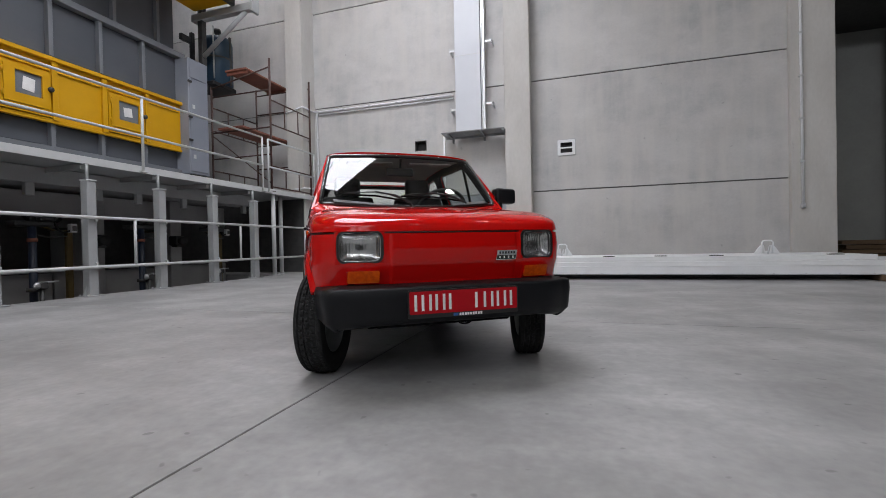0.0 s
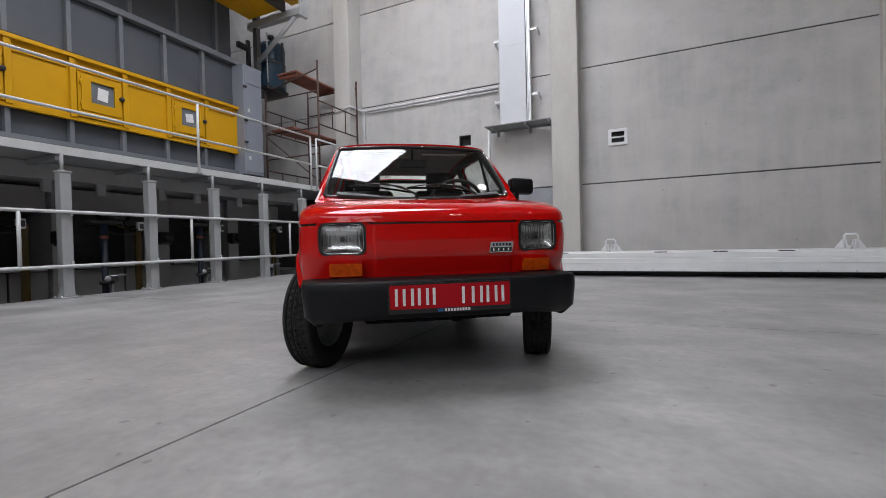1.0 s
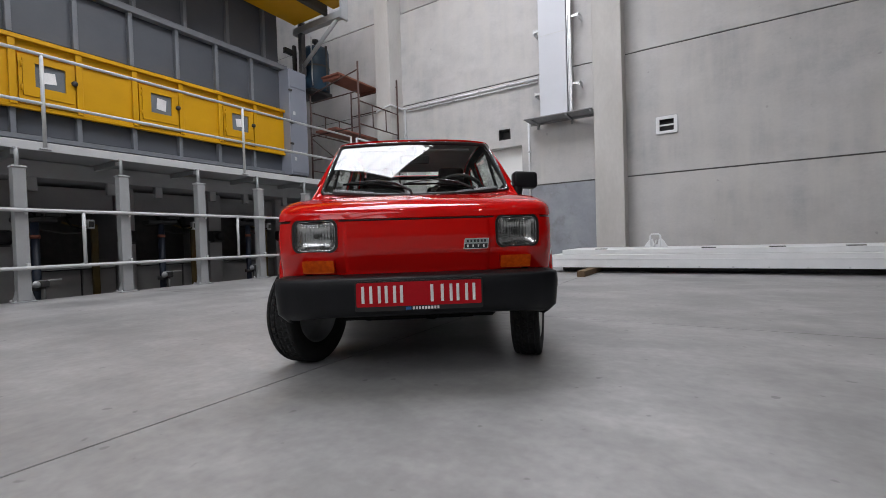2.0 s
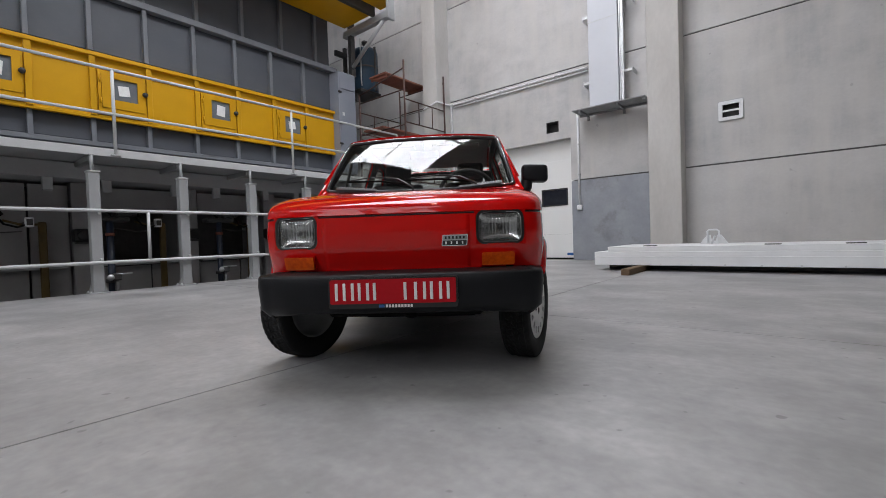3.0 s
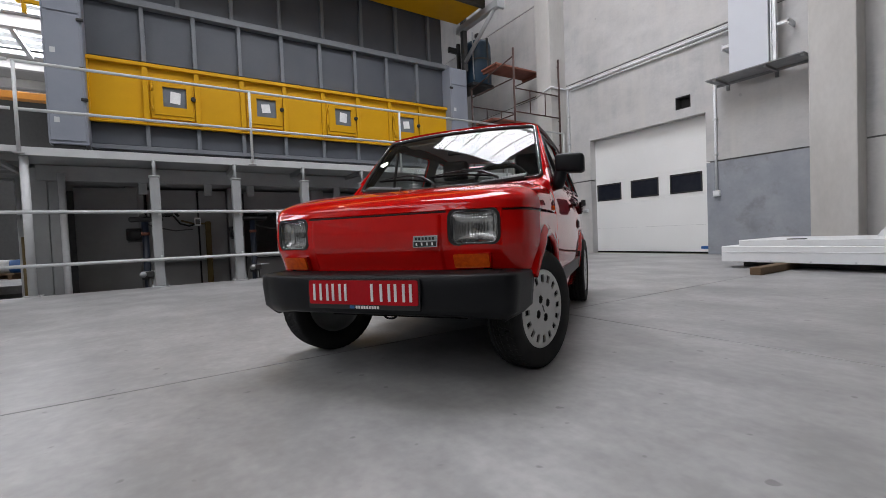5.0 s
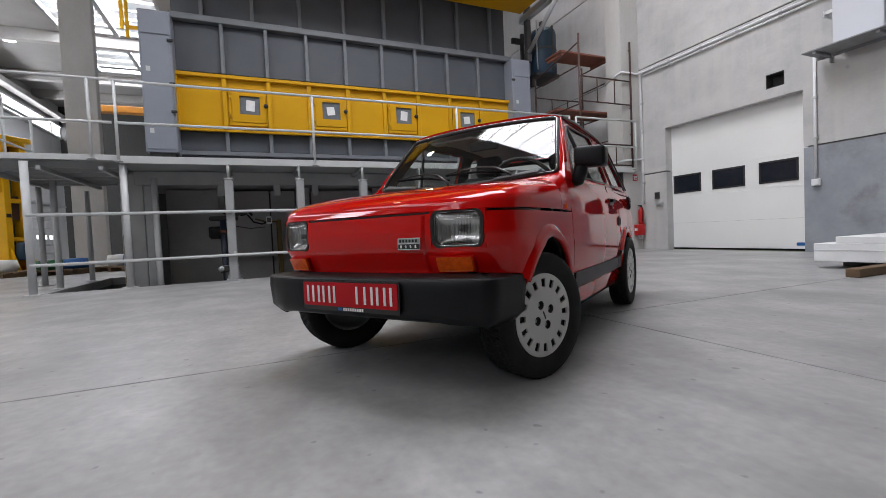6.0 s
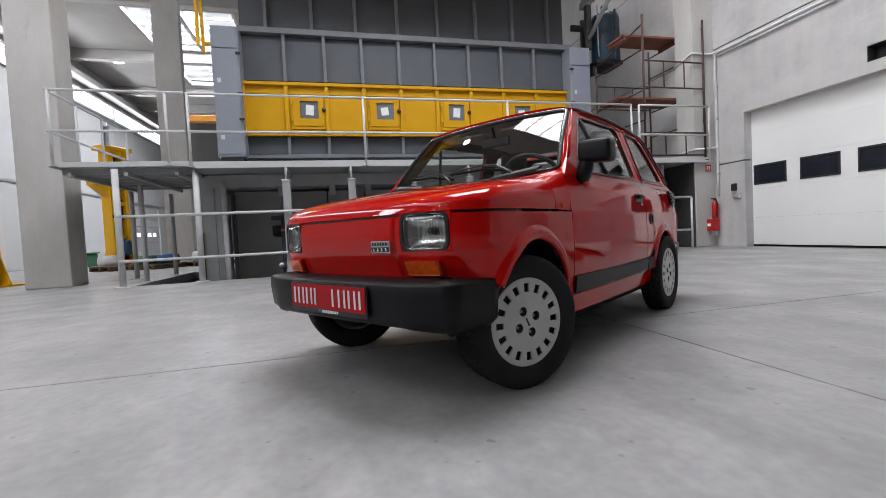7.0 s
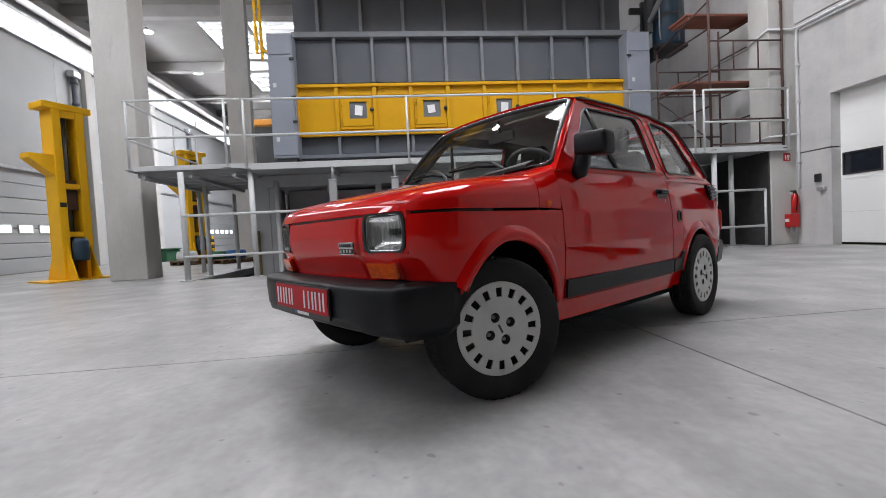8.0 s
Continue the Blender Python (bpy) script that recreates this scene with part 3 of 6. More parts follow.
# ---- the garage door and the fittings of the back wall ----
gd = thing("garage_door", "closed white sectional garage door with three dark windows", "door", pose((DOOR_X0 + DOOR_X1) / 2, WALL_Y + 0.2, 0), kind="structure")
gw = (DOOR_X1 - DOOR_X0) / 2
GWIN = [(-5.55, -4.875), (-4.585, -3.91), (-3.615, -2.945)]
secs = [0.04, 0.62, 1.23, 1.83, 2.43, 3.02]
cx = (DOOR_X0 + DOOR_X1) / 2
for a, b in zip(secs, secs[1:]):
    if a == 1.23:
        hs = [[(p - cx, 1.338), (q - cx, 1.338), (q - cx, 1.738), (p - cx, 1.738)] for p, q in GWIN]
        part("section", sheet([(-gw - .1, a + .002), (gw + .1, a + .0008), (gw + .1, b - .0008), (-gw - .1, b - .0008)], hs, lambda u, v, d: (u, d, v), 0.045), DOOR_WHITE, gd)
    else:
        part("section", box((-gw - 0.1, 0, a + 0.0008), (gw + 0.1, 0.045, b - 0.0008), 0.001), DOOR_WHITE, gd)
for p, q in GWIN:
    wf = part("window_frame", sheet([(p - cx - .012, 1.326), (q - cx + .012, 1.326), (q - cx + .012, 1.75), (p - cx - .012, 1.75)], [[(p - cx + .02, 1.358), (q - cx - .02, 1.358), (q - cx - .02, 1.718), (p - cx + .02, 1.718)]], lambda u, v, d: (u, -0.012 + d, v), 0.03), BLACK, gd)
    part("pane", box((p - cx + .018, 0.0, 1.356), (q - cx - .018, 0.008, 1.72)), DARK_WIN, wf, "dark glazed pane")
part("bottom_seal", box((-gw - 0.1, -0.01, 0.0), (gw + 0.1, 0.04, 0.04), 0.005), RUBBER, gd, "black rubber bottom seal")
part("maker_mark", sheet(round_poly([(gw - 0.24, 0.10), (gw - 0.06, 0.10), (gw - 0.06, 0.16), (gw - 0.24, 0.16)], 0.03), [], lambda u, v, d: (u, -0.004 + d, v), 0.003), STICKER_BLUE, gd, "small blue oval mark")

# white plastic vent with a dark slot
v0, v1, vz0, vz1 = VENT
vent = thing("wall_vent", "white square wall vent with two dark slots", "vent", pose((v0 + v1) / 2, WALL_Y, (vz0 + vz1) / 2))
vw, vh = (v1 - v0) / 2, (vz1 - vz0) / 2
part("frame", sheet(round_poly([(-vw, -vh), (vw, -vh), (vw, vh), (-vw, vh)], 0.03), [[(-vw + .065, -vh + .06), (vw - .065, -vh + .06), (vw - .065, vh - .06), (-vw + .065, vh - .06)]], lambda u, v, d: (u, -0.03 + d, v), 0.05), WHITE_PAINT, vent)
part("slat", box((-vw + .06, -0.015, -0.018), (vw - .06, 0.015, 0.014), 0.004), WHITE_PAINT, vent)
# black plate paints the shade inside the slots
part("duct_lining", box((-vw + .03, 0.12, -vh + .03), (vw - .03, 0.2, vh - .03)), BLACK, vent, "dark opening")
part("sealant", sheet(round_poly([(-vw - .012, -vh - .016), (vw + .025, -vh - .008), (vw + .018, vh + .028), (-vw - .02, vh + .012)], 0.04), [[(-vw + .02, -vh + .02), (vw - .02, -vh + .02), (vw - .02, vh - .02), (-vw + .02, vh - .02)]], lambda u, v, d: (u, -0.006 + d, v), 0.005), PANEL_WHITE, vent, "white filler smeared round the frame")
bl = thing("wall_opening", "small dark rectangular vent hole in concrete", "vent", pose((BLK[0] + BLK[1]) / 2, WALL_Y, (BLK[2] + BLK[3]) / 2))
bw, bh = (BLK[1] - BLK[0]) / 2, (BLK[3] - BLK[2]) / 2
part("liner", sheet([(-bw, -bh), (bw, -bh), (bw, bh), (-bw, bh)], [[(-bw + .012, -bh + .012), (bw - .012, -bh + .012), (bw - .012, bh - .012), (-bw + .012, bh - .012)]], lambda u, v, d: (u, 0.01 + d, v), 0.2), DARK_STEEL, bl)
# black plate paints the shade at the back of the hole
part("grille_back", box((-bw, 0.2, -bh), (bw, 0.22, bh)), BLACK, bl)

# vertical white cable duct, cable ladder, and the tray with brackets under it
duct = thing("cable_duct", "tall white sheet-metal cable duct on the wall", "duct", pose(-1.96, WALL_Y, 3.39))
part("duct", box((-0.19, -0.34, 0), (0.445, -0.02, ROOF_Z - 3.5), 0.008), DUCT_GREY, duct)
for zz in (1.85, 3.7, 5.4):
    part("seam", box((-0.193, -0.344, zz), (0.448, -0.02, zz + 0.012)), RAIL, duct)
for zz in (0.55, 2.0, 3.5, 5.2):
    part("bracket", boxes(((-0.33, -0.30, zz), (-0.19, -0.26, zz + 0.05)), ((-0.33, -0.30, zz - 0.03), (-0.31, -0.0, zz + 0.07))), GALV, duct)
ladder = thing("cable_ladder", "galvanised perforated cable ladder beside the duct", "cable ladder", pose(-1.50, WALL_Y, 3.42))
for xx in (0.006, 0.072):
    part("side_rail", box((xx - 0.008, -0.30, 0), (xx + 0.012, -0.22, ROOF_Z - 3.55), 0.003), GALV, ladder)
for k in range(60):
    part("rung", box((0.012, -0.275, 0.06 + k * 0.105), (0.066, -0.262, 0.148 + k * 0.105)), GALV, ladder)
part("back_strip", box((0.012, -0.262, 0.0), (0.066, -0.255, ROOF_Z - 3.55)), GALV, ladder)
for zz in (0.6, 2.1, 3.6, 5.2):
    part("bracket", boxes(((0.08, -0.27, zz), (0.26, -0.23, zz + 0.05)), ((0.24, -0.27, zz - 0.03), (0.26, -0.0, zz + 0.07))), GALV, ladder)
tray = thing("cable_tray", "galvanised sheet-metal tray shelf on brackets under the duct", "cable tray", pose(0, WALL_Y, 3.335))
part("tray", box((-2.47, -0.58, 0.0), (-0.945, -0.10, 0.022), 0.004), TRAY_STEEL, tray)
part("lip", boxes(((-2.47, -0.11, -0.05), (-0.945, -0.10, 0.0))), TRAY_STEEL, tray)
for xx in (-2.33, -1.53, -1.0):
    part("bracket", boxes(((xx, -0.55, -0.045), (xx + 0.05, -0.003, 0.0)), ((xx, -0.05, -0.13), (xx + 0.05, -0.003, -0.045)), bevel=0.004), TRAY_STEEL, tray)


def conduit(points, label, radius=0.024):
    c = thing("conduit", label, "pipe", pose(*points[0]))
    o = Vector(points[0])
    part("pipe", tube([Vector(p) - o for p in points], radius, 8), WHITE_PAINT, c)
    for a, b in zip(points, points[1:]):
        a, b = Vector(a), Vector(b)
        n = int((b - a).length / 0.9)
        for k in range(1, n + 1):
            q = a.lerp(b, k / (n + 1)) - o
            part("clip", box(q - Vector((0.035, 0.03, 0.02)), q + Vector((0.035, 0.04, 0.02)), 0.004), RAIL, c)
    return c


conduit([(-2.28, WALL_Y - 0.04, 4.42), (-6.18, WALL_Y - 0.04, 4.42), (-6.24, WALL_Y - 0.04, 4.38), (-6.24, WALL_Y - 0.04, 2.2), (-6.24, WALL_Y - 0.04, 1.15)], "white plastic conduit running along and down the wall")
conduit([(-2.28, WALL_Y - 0.04, 4.34), (-6.17, WALL_Y - 0.04, 4.34)], "second white plastic conduit along the wall", 0.018)
conduit([(-6.20, WALL_Y - 0.05, 2.28), (-6.31, WALL_Y - 0.09, 2.28), (-6.31, 10.19, 2.24), (-6.8, 10.19, 2.22)], "white plastic conduit bending round the column", 0.022)
conduit([(-6.20, WALL_Y - 0.05, 4.42), (-6.31, WALL_Y - 0.09, 4.42), (-6.31, 10.19, 4.42), (-6.83, 10.19, 4.3)], "white plastic conduit crossing the column", 0.022)
conduit([(-2.55, WALL_Y - 0.04, 3.4), (-2.55, WALL_Y - 0.04, 1.3)], "white plastic conduit dropping from the tray")
conduit([(4.97, 10.65, ROOF_Z - 0.1), (5.0, 10.65, 1.32)], "white plastic conduit on the column", 0.026)


def socket_box(x, y, z, w, h, label, material):
    s = thing("junction_box", label, "junction box", pose(x, y, z))
    part("body", box((-w / 2, -0.06, -h / 2), (w / 2, 0, h / 2), 0.01, 2), material, s)
    part("cover", box((-w * 0.4, -0.072, -h * 0.4), (w * 0.4, -0.058, h * 0.4), 0.005), material, s)


socket_box(-2.55, WALL_Y, 1.23, 0.13, 0.12, "small white junction box at the end of a conduit", WHITE_PAINT)
socket_box(-5.85, WALL_Y, 1.32, 0.11, 0.16, "small black door switch on the concrete wall", BLACK)
socket_box(-5.78, WALL_Y, 1.10, 0.16, 0.08, "small grey socket on the concrete wall", GALV)
socket_box(5.0, 10.68, 1.29, 0.07, 0.10, "small grey conduit end box", GALV)

# fire extinguisher and sign on the corner column
ext = thing("fire_extinguisher", "red fire extinguisher hung on the concrete column", "fire extinguisher", Matrix.Translation((-6.27, 10.68, 0.66)) @ Matrix.Scale(0.82, 4))
part("cylinder", lathe([(0.0, -0.02), (0.06, -0.02), (0.08, 0.0), (0.08, 0.38), (0.06, 0.44), (0.03, 0.47), (0.03, 0.5), (0, 0.5)], axis="z", segments=18), RED_EXT, ext)
part("wall_hook", box((-0.092, -0.03, 0.30), (-0.07, 0.03, 0.48), 0.004), GALV, ext)
part("valve", boxes(((-0.03, -0.03, 0.49), (0.03, 0.03, 0.54)), ((-0.02, -0.12, 0.53), (0.02, 0.02, 0.56)), bevel=0.005), BLACK, ext, "black valve and lever")
part("hose", tube([(0.03, -0.02, 0.52), (0.1, -0.03, 0.45), (0.1, -0.04, 0.2), (0.09, -0.05, 0.05)], 0.012, 8), RUBBER, ext)
exb = thing("extinguisher_box", "red square box under the extinguisher", "box", Matrix.Translation((-6.265, 10.61, 0.36)) @ Matrix.Scale(0.8, 4))
part("body", box((-0.09, -0.14, 0), (0.09, 0.14, 0.34), 0.012), RED_EXT, exb)
part("label_plate", box((-0.06, -0.145, 0.14), (0.05, -0.139, 0.22)), BAR_WHITE, exb, "pale label plate")
part("bracket", boxes(((-0.094, 0.02, -0.1), (-0.06, 0.06, 0.0)), ((0.05, 0.02, -0.1), (0.08, 0.06, 0.0)), ((-0.094, 0.02, -0.13), (0.08, 0.06, -0.1))), GALV, exb)
sg = thing("fire_sign", "small red fire safety sign with white symbol", "sign", pose(-6.335, 10.58, 1.82, 0, 0, 90) @ Matrix.Scale(0.72, 4))
part("plate", box((-0.11, -0.01, -0.11), (0.11, 0.0, 0.11), 0.003), RED_EXT, sg)
part("symbol", boxes(((-0.07, -0.014, -0.07), (-0.03, -0.009, 0.06)), ((0.0, -0.014, -0.02), (0.07, -0.009, 0.06)), ((0.01, -0.014, -0.08), (0.06, -0.009, -0.04))), BAR_WHITE, sg)

# long white steel beam lying on timber bearers along the wall
beam = thing("steel_beam", "long white-painted steel box beam lying on timber bearers", "beam", pose(0, 7.95, 0.0))
part("box_section", box((-1.20, 0, 0.09), (7.4, 1.36, 0.302), 0.006), WHITE_PAINT, beam)
# added bar, not a known part: darkens the gap below the beam
part("skid", box((-1.1, 0.42, 0.0), (7.3, 0.56, 0.0895), 0.004), DARK_STEEL, beam, "dark bar added to shade the gap under the beam")
part("top_plate", box((-0.985, 0.012, 0.304), (4.77, 1.34, 0.383), 0.005), WHITE_PAINT, beam)
part("weld_seam", tube([(-1.19, -0.002, 0.225), (7.38, -0.002, 0.228)], 0.004, 6), WHITE_PAINT, beam)
for k in range(14):
    part("stitch_plate", box((-0.62 + 0.41 * k, -0.006, 0.088), (-0.60 + 0.41 * k, 0.002, 0.118)), GALV, beam)
for lx in (-0.36, 1.15, 1.95, 2.75, 4.3):
    part("bolt_plate", box((lx - 0.09, 0.03, 0.384), (lx + 0.09, 0.13, 0.397), 0.003), DARK_STEEL, beam)
for lx in (0.37, 3.74):
    lug = part("lifting_lug", sheet([(-0.19 + lx, 0.384), (lx + 0.19, 0.384), (lx + 0.15, 0.45), (lx + 0.10, 0.525), (lx + 0.045, 0.525), (lx + 0.03, 0.43), (lx - 0.03, 0.43), (lx - 0.045, 0.525), (lx - 0.09, 0.525), (lx - 0.15, 0.45)], [], lambda u, v, d: (u, 0.93 + d, v), 0.025), WHITE_PAINT, beam)
    part("ring", tube([(lx - 0.075, 0.90, 0.40), (lx - 0.082, 0.90, 0.58), (lx - 0.06, 0.90, 0.605), (lx + 0.05, 0.90, 0.605), (lx + 0.075, 0.90, 0.58), (lx + 0.08, 0.90, 0.40)], 0.014, 8), WHITE_PAINT, lug)
    part("pin", tube([(lx - 0.02, 0.84, 0.385), (lx + 0.02, 0.88, 0.51)], 0.014, 8), GALV, lug)
for tx in (-0.49, 4.86, 7.0):
    tb = thing("timber_block", "raw timber bearer under the white beam", "timber", pose(tx, 7.95, 0), "timber bearers")
    part("timber", box((-0.06, -0.76, 0.0), (0.06, 0.41, 0.088), 0.006), WOOD, tb)

# timber stack in the dark bay
for k in range(5):
    st = thing("timber_stack", "stack of brown timber boards in the dark bay", "timber", pose(7.9 + 0.08 * (k % 2), 13.2, 0.02 + 0.11 * k), "stacked boards")
    for j in range(3):
        part("board", box((-1.3, -0.5 + j * 0.36, 0), (1.3 + 0.1 * ((k + j) % 2), -0.18 + j * 0.36, 0.09), 0.006), WOOD, st)

# ---- the machine, its platform and the pit equipment ----
MX = -8.14
HOSE = surface("dark_yellow_hose", (0.13, 0.085, 0.018), (0.09, 0.06, 0.015), rough=0.6)
mach = thing("machine_housing", "huge grey ribbed steel machine housing with a yellow door band", "machine", pose(MX, 0, 0))
MY0, MY1, MTOP = 0.33, 8.2, 9.0
RIBS = [1.244, 2.092, 2.917, 3.77, 4.625, 5.469, 6.314, 7.189]
UPRIBS = [0.88 + 0.977 * k for k in range(8)]
part("body", box((-5.0, MY0, 2.3), (-0.12, MY1, 5.2)), MACHINE, mach)
BACK_X = -0.2       # the upper storey stands back
part("upper_body", box((-5.0, MY0, 5.2), (-0.12 + BACK_X, MY1, MTOP)), MACHINE, mach)
ys = [MY0, *RIBS, MY1 - 0.04]
for a, b in zip(ys, ys[1:]):
    part("panel", box((-0.118, a + 0.03, 4.15), (-0.10, b - 0.03, 5.10), 0.003), MACHINE, mach)
    part("panel", box((-0.118, a + 0.03, 2.55), (-0.10, b - 0.03, 2.92), 0.003), MACHINE, mach)
ups = [MY0, *UPRIBS, MY1]
for a, b in zip(ups, ups[1:]):
    part("panel", box((BACK_X - 0.118, a + 0.03, 5.27), (BACK_X - 0.10, b - 0.03, 6.55), 0.003), MACHINE, mach)
for y in RIBS:
    part("rib", box((-0.11, y - 0.035, 4.12), (0.0, y + 0.035, 5.13), 0.004), MACHINE_RIB, mach)
    part("rib", box((-0.11, y - 0.035, 2.52), (0.0, y + 0.035, 2.95), 0.004), MACHINE_RIB, mach)
for y in UPRIBS:
    part("rib", box((BACK_X - 0.11, y - 0.035, 5.25), (BACK_X, y + 0.035, 6.6), 0.004), MACHINE_RIB, mach)
part("cross_rail", box((-0.31, MY0, 5.13), (0.03, MY1, 5.25), 0.005), MACHINE_RIB, mach)
part("cross_rail", box((-0.11, MY0, 2.44), (0.03, MY1, 2.52), 0.005), MACHINE_RIB, mach)
# yellow band: backing, frame rails, uprights, doors
YZ0, YZ1 = 2.93, 4.06
part("yellow_band", box((-0.06, MY0, YZ0), (0.02, MY1 - 0.03, YZ1), 0.004), YELLOW, mach, "yellow painted panel band")
part("yellow_rail", box((0.02, MY0, YZ1 - 0.06), (0.10, MY1 - 0.03, YZ1 + 0.01), 0.006), YELLOW, mach)
part("yellow_rail", box((0.02, MY0, YZ0 - 0.01), (0.06, MY1 - 0.03, YZ0 + 0.04), 0.006), YELLOW, mach)
for y in (MY0 + 0.04, *RIBS, MY1 - 0.07):
    part("yellow_upright", box((0.02, y - 0.045, YZ0 + 0.04), (0.08, y + 0.045, YZ1 - 0.06), 0.005), YELLOW, mach)
    part("yellow_gusset", box((0.02, y + 0.05, YZ1 - 0.24), (0.05, min(y + 0.78, MY1 - 0.12), YZ1 - 0.21), 0.004), YELLOW, mach)
for k in (0, 2, 4, 6):
    y0, y1 = RIBS[k] + 0.12, RIBS[k + 1] - 0.08
    dr = part("inspection_door", sheet([(y0, 3.135), (y1, 3.135), (y1, 3.725), (y0, 3.725)], [[(y0 + .15, 3.295), (y1 - .11, 3.295), (y1 - .11, 3.675), (y0 + .15, 3.675)]], lambda u, v, d: (0.075 - d, u, v), 0.055), YELLOW, mach)
    part("door_frame", sheet([(y0 - .05, 3.065), (y1 + .02, 3.065), (y1 + .02, 3.785), (y0 - .05, 3.785)], [[(y0 - .004, 3.13), (y1 + .004, 3.13), (y1 + .004, 3.73), (y0 - .004, 3.73)]], lambda u, v, d: (0.06 - d, u, v), 0.04), YELLOW, dr)
    part("pane", box((0.03, y0 + .15, 3.295), (0.04, y1 - .11, 3.675)), GREY_PANE, dr, "grey inspection pane")
    for hz in (3.005, 2.965):
        part("ledge", box((0.02, y0 - 0.06, hz), (0.085 - 0.02 * (hz < 2.97), y1 + 0.03, hz + 0.022), 0.004), YELLOW, dr)
    cy = (y0 + y1) / 2 + 0.02
    tilt = 0.02 * ((k % 4) - 1)
    part("paper_note", sheet([(cy - .085, 3.385), (cy + .085, 3.385 + tilt), (cy + .085 - tilt, 3.585), (cy - .085 - tilt, 3.585 - tilt)], [], lambda u, v, d: (0.046 - d, u, v), 0.003), PAPER, dr, "white paper note taped to the pane")
    part("knob", lathe([(0, 0.03), (0.04, 0.03), (0.045, 0.0), (0.045, -0.02)], (0.09, y1 + 0.005, 3.485), "x", 12), BLACK, dr, "black round latch")
    for hz in (3.245, 3.615):
        part("hinge", tube([(0.085, y0 - 0.02, hz - 0.05), (0.085, y0 - 0.02, hz + 0.05)], 0.014, 8), YELLOW, dr)
# end cabinets
for (a, b, label, dx) in ((-0.14, 0.39, "tall grey-blue steel cabinet at the end of the machine", 0.30), (8.03, 8.59, "tall grey-blue steel cabinet by the scaffold", 0.28)):
    cab = thing("control_cabinet", label, "cabinet", pose(MX, 0, 2.42), "machine end cabinets")
    part("body", box((-1.2, a, 0), (dx, b, 2.68), 0.012), MACHINE_CAB, cab)
    part("door", box((dx, a + 0.03, 0.06), (dx + 0.018, b - 0.03, 2.20), 0.005), MACHINE_CAB, cab)
    part("door", box((dx, a + 0.03, 2.23), (dx + 0.018, b - 0.03, 2.64), 0.005), MACHINE_CAB, cab)
    part("plinth", box((-1.1, a + 0.05, -0.34), (dx - 0.03, b - 0.05, 0)), BLACK, cab)
    hy = b - 0.02 if a < 1 else a + 0.02
    for hz in (0.75, 1.28, 2.1):
        part("latch", box((dx + 0.01, hy - 0.05, hz), (dx + 0.05, hy + 0.05, hz + 0.05), 0.008), BLACK, cab)
    for hz in (0.36, 1.52):
        part("label_plate", box((dx + 0.018, a + 0.09, hz), (dx + 0.021, a + 0.16, hz + 0.09)), RAIL, cab, "small pale label")
# yellow canopy with its end bracket
can = thing("machine_canopy", "yellow box canopy with a dark edge above the machine", "machine canopy", pose(MX, 0, 6.5))
part("soffit", box((-0.1, MY0 + 0.2, 0.0), (0.95, 8.62, 0.06), 0.004), YELLOW, can)
part("edge_beam", box((0.95, MY0 + 0.2, -0.03), (1.06, 8.70, 0.22), 0.01), DARK_STEEL, can)
part("front_box", box((1.06, MY0 + 0.2, 0.2), (1.5, 8.9, 0.5), 0.01), YELLOW, can)
part("upper_box", box((-0.1, MY0 + 0.2, 0.5), (1.5, 8.9, 1.4), 0.01), YELLOW, can)
br = thing("canopy_bracket", "light grey welded bracket and diagonal strut", "bracket", pose(MX, 8.78, 6.2))
part("arm", box((-0.3, -0.08, 0.12), (1.55, 0.08, 0.30), 0.01), STEEL_GREY, br)
part("strut", tube([(0.0, 0, -0.75), (1.3, 0, 0.14)], 0.06, 6), STEEL_GREY, br)
part("end_plate", box((1.50, -0.12, 0.05), (1.58, 0.12, 0.62), 0.01), STEEL_GREY, br)
part("post", box((-0.12, -0.06, -1.0), (0.02, 0.08, 0.7), 0.01), DARK_STEEL, br)
# blue tank hung on the machine's end
tank = thing("blue_tank", "dark blue rounded steel tank on a black bracket", "tank", pose(-8.25, 9.33, 4.68))
part("shell", lathe([(0.0, 0.2), (0.33, 0.2), (0.36, 0.24), (0.36, 1.30), (0.33, 1.42), (0.2, 1.48), (0, 1.49)], axis="z", segments=28), BLUE, tank)
part("band", lathe([(0.361, 0.86), (0.367, 0.87), (0.367, 0.90), (0.361, 0.91)], axis="z", segments=28), DARK_STEEL, tank)
part("strap", box((0.33, 0.02, 0.22), (0.385, 0.07, 1.46), 0.006), DARK_STEEL, tank)
part("bracket", boxes(((-0.45, -0.46, 0.10), (0.30, 0.30, 0.20)), ((-0.45, -0.46, -0.12), (0.10, -0.36, 0.20)), ((-0.45, -0.46, 0.20), (-0.36, -0.36, 1.5)), ((-0.45, -0.76, 0.12), (-0.36, -0.46, 0.3)), ((-0.45, -0.76, 1.2), (-0.36, -0.46, 1.35)), bevel=0.01), BLACK, tank)
part("gauge_neck", lathe([(0.05, 1.5), (0.05, 1.62), (0.09, 1.62), (0.09, 1.70), (0, 1.70)], axis="z", segments=12), DARK_STEEL, tank)
part("feed_pipe", tube([(0.20, -0.33, 0.3), (0.23, -0.37, 0.5), (0.23, -0.37, 1.6)], 0.018, 8), STEEL_GREY, tank)

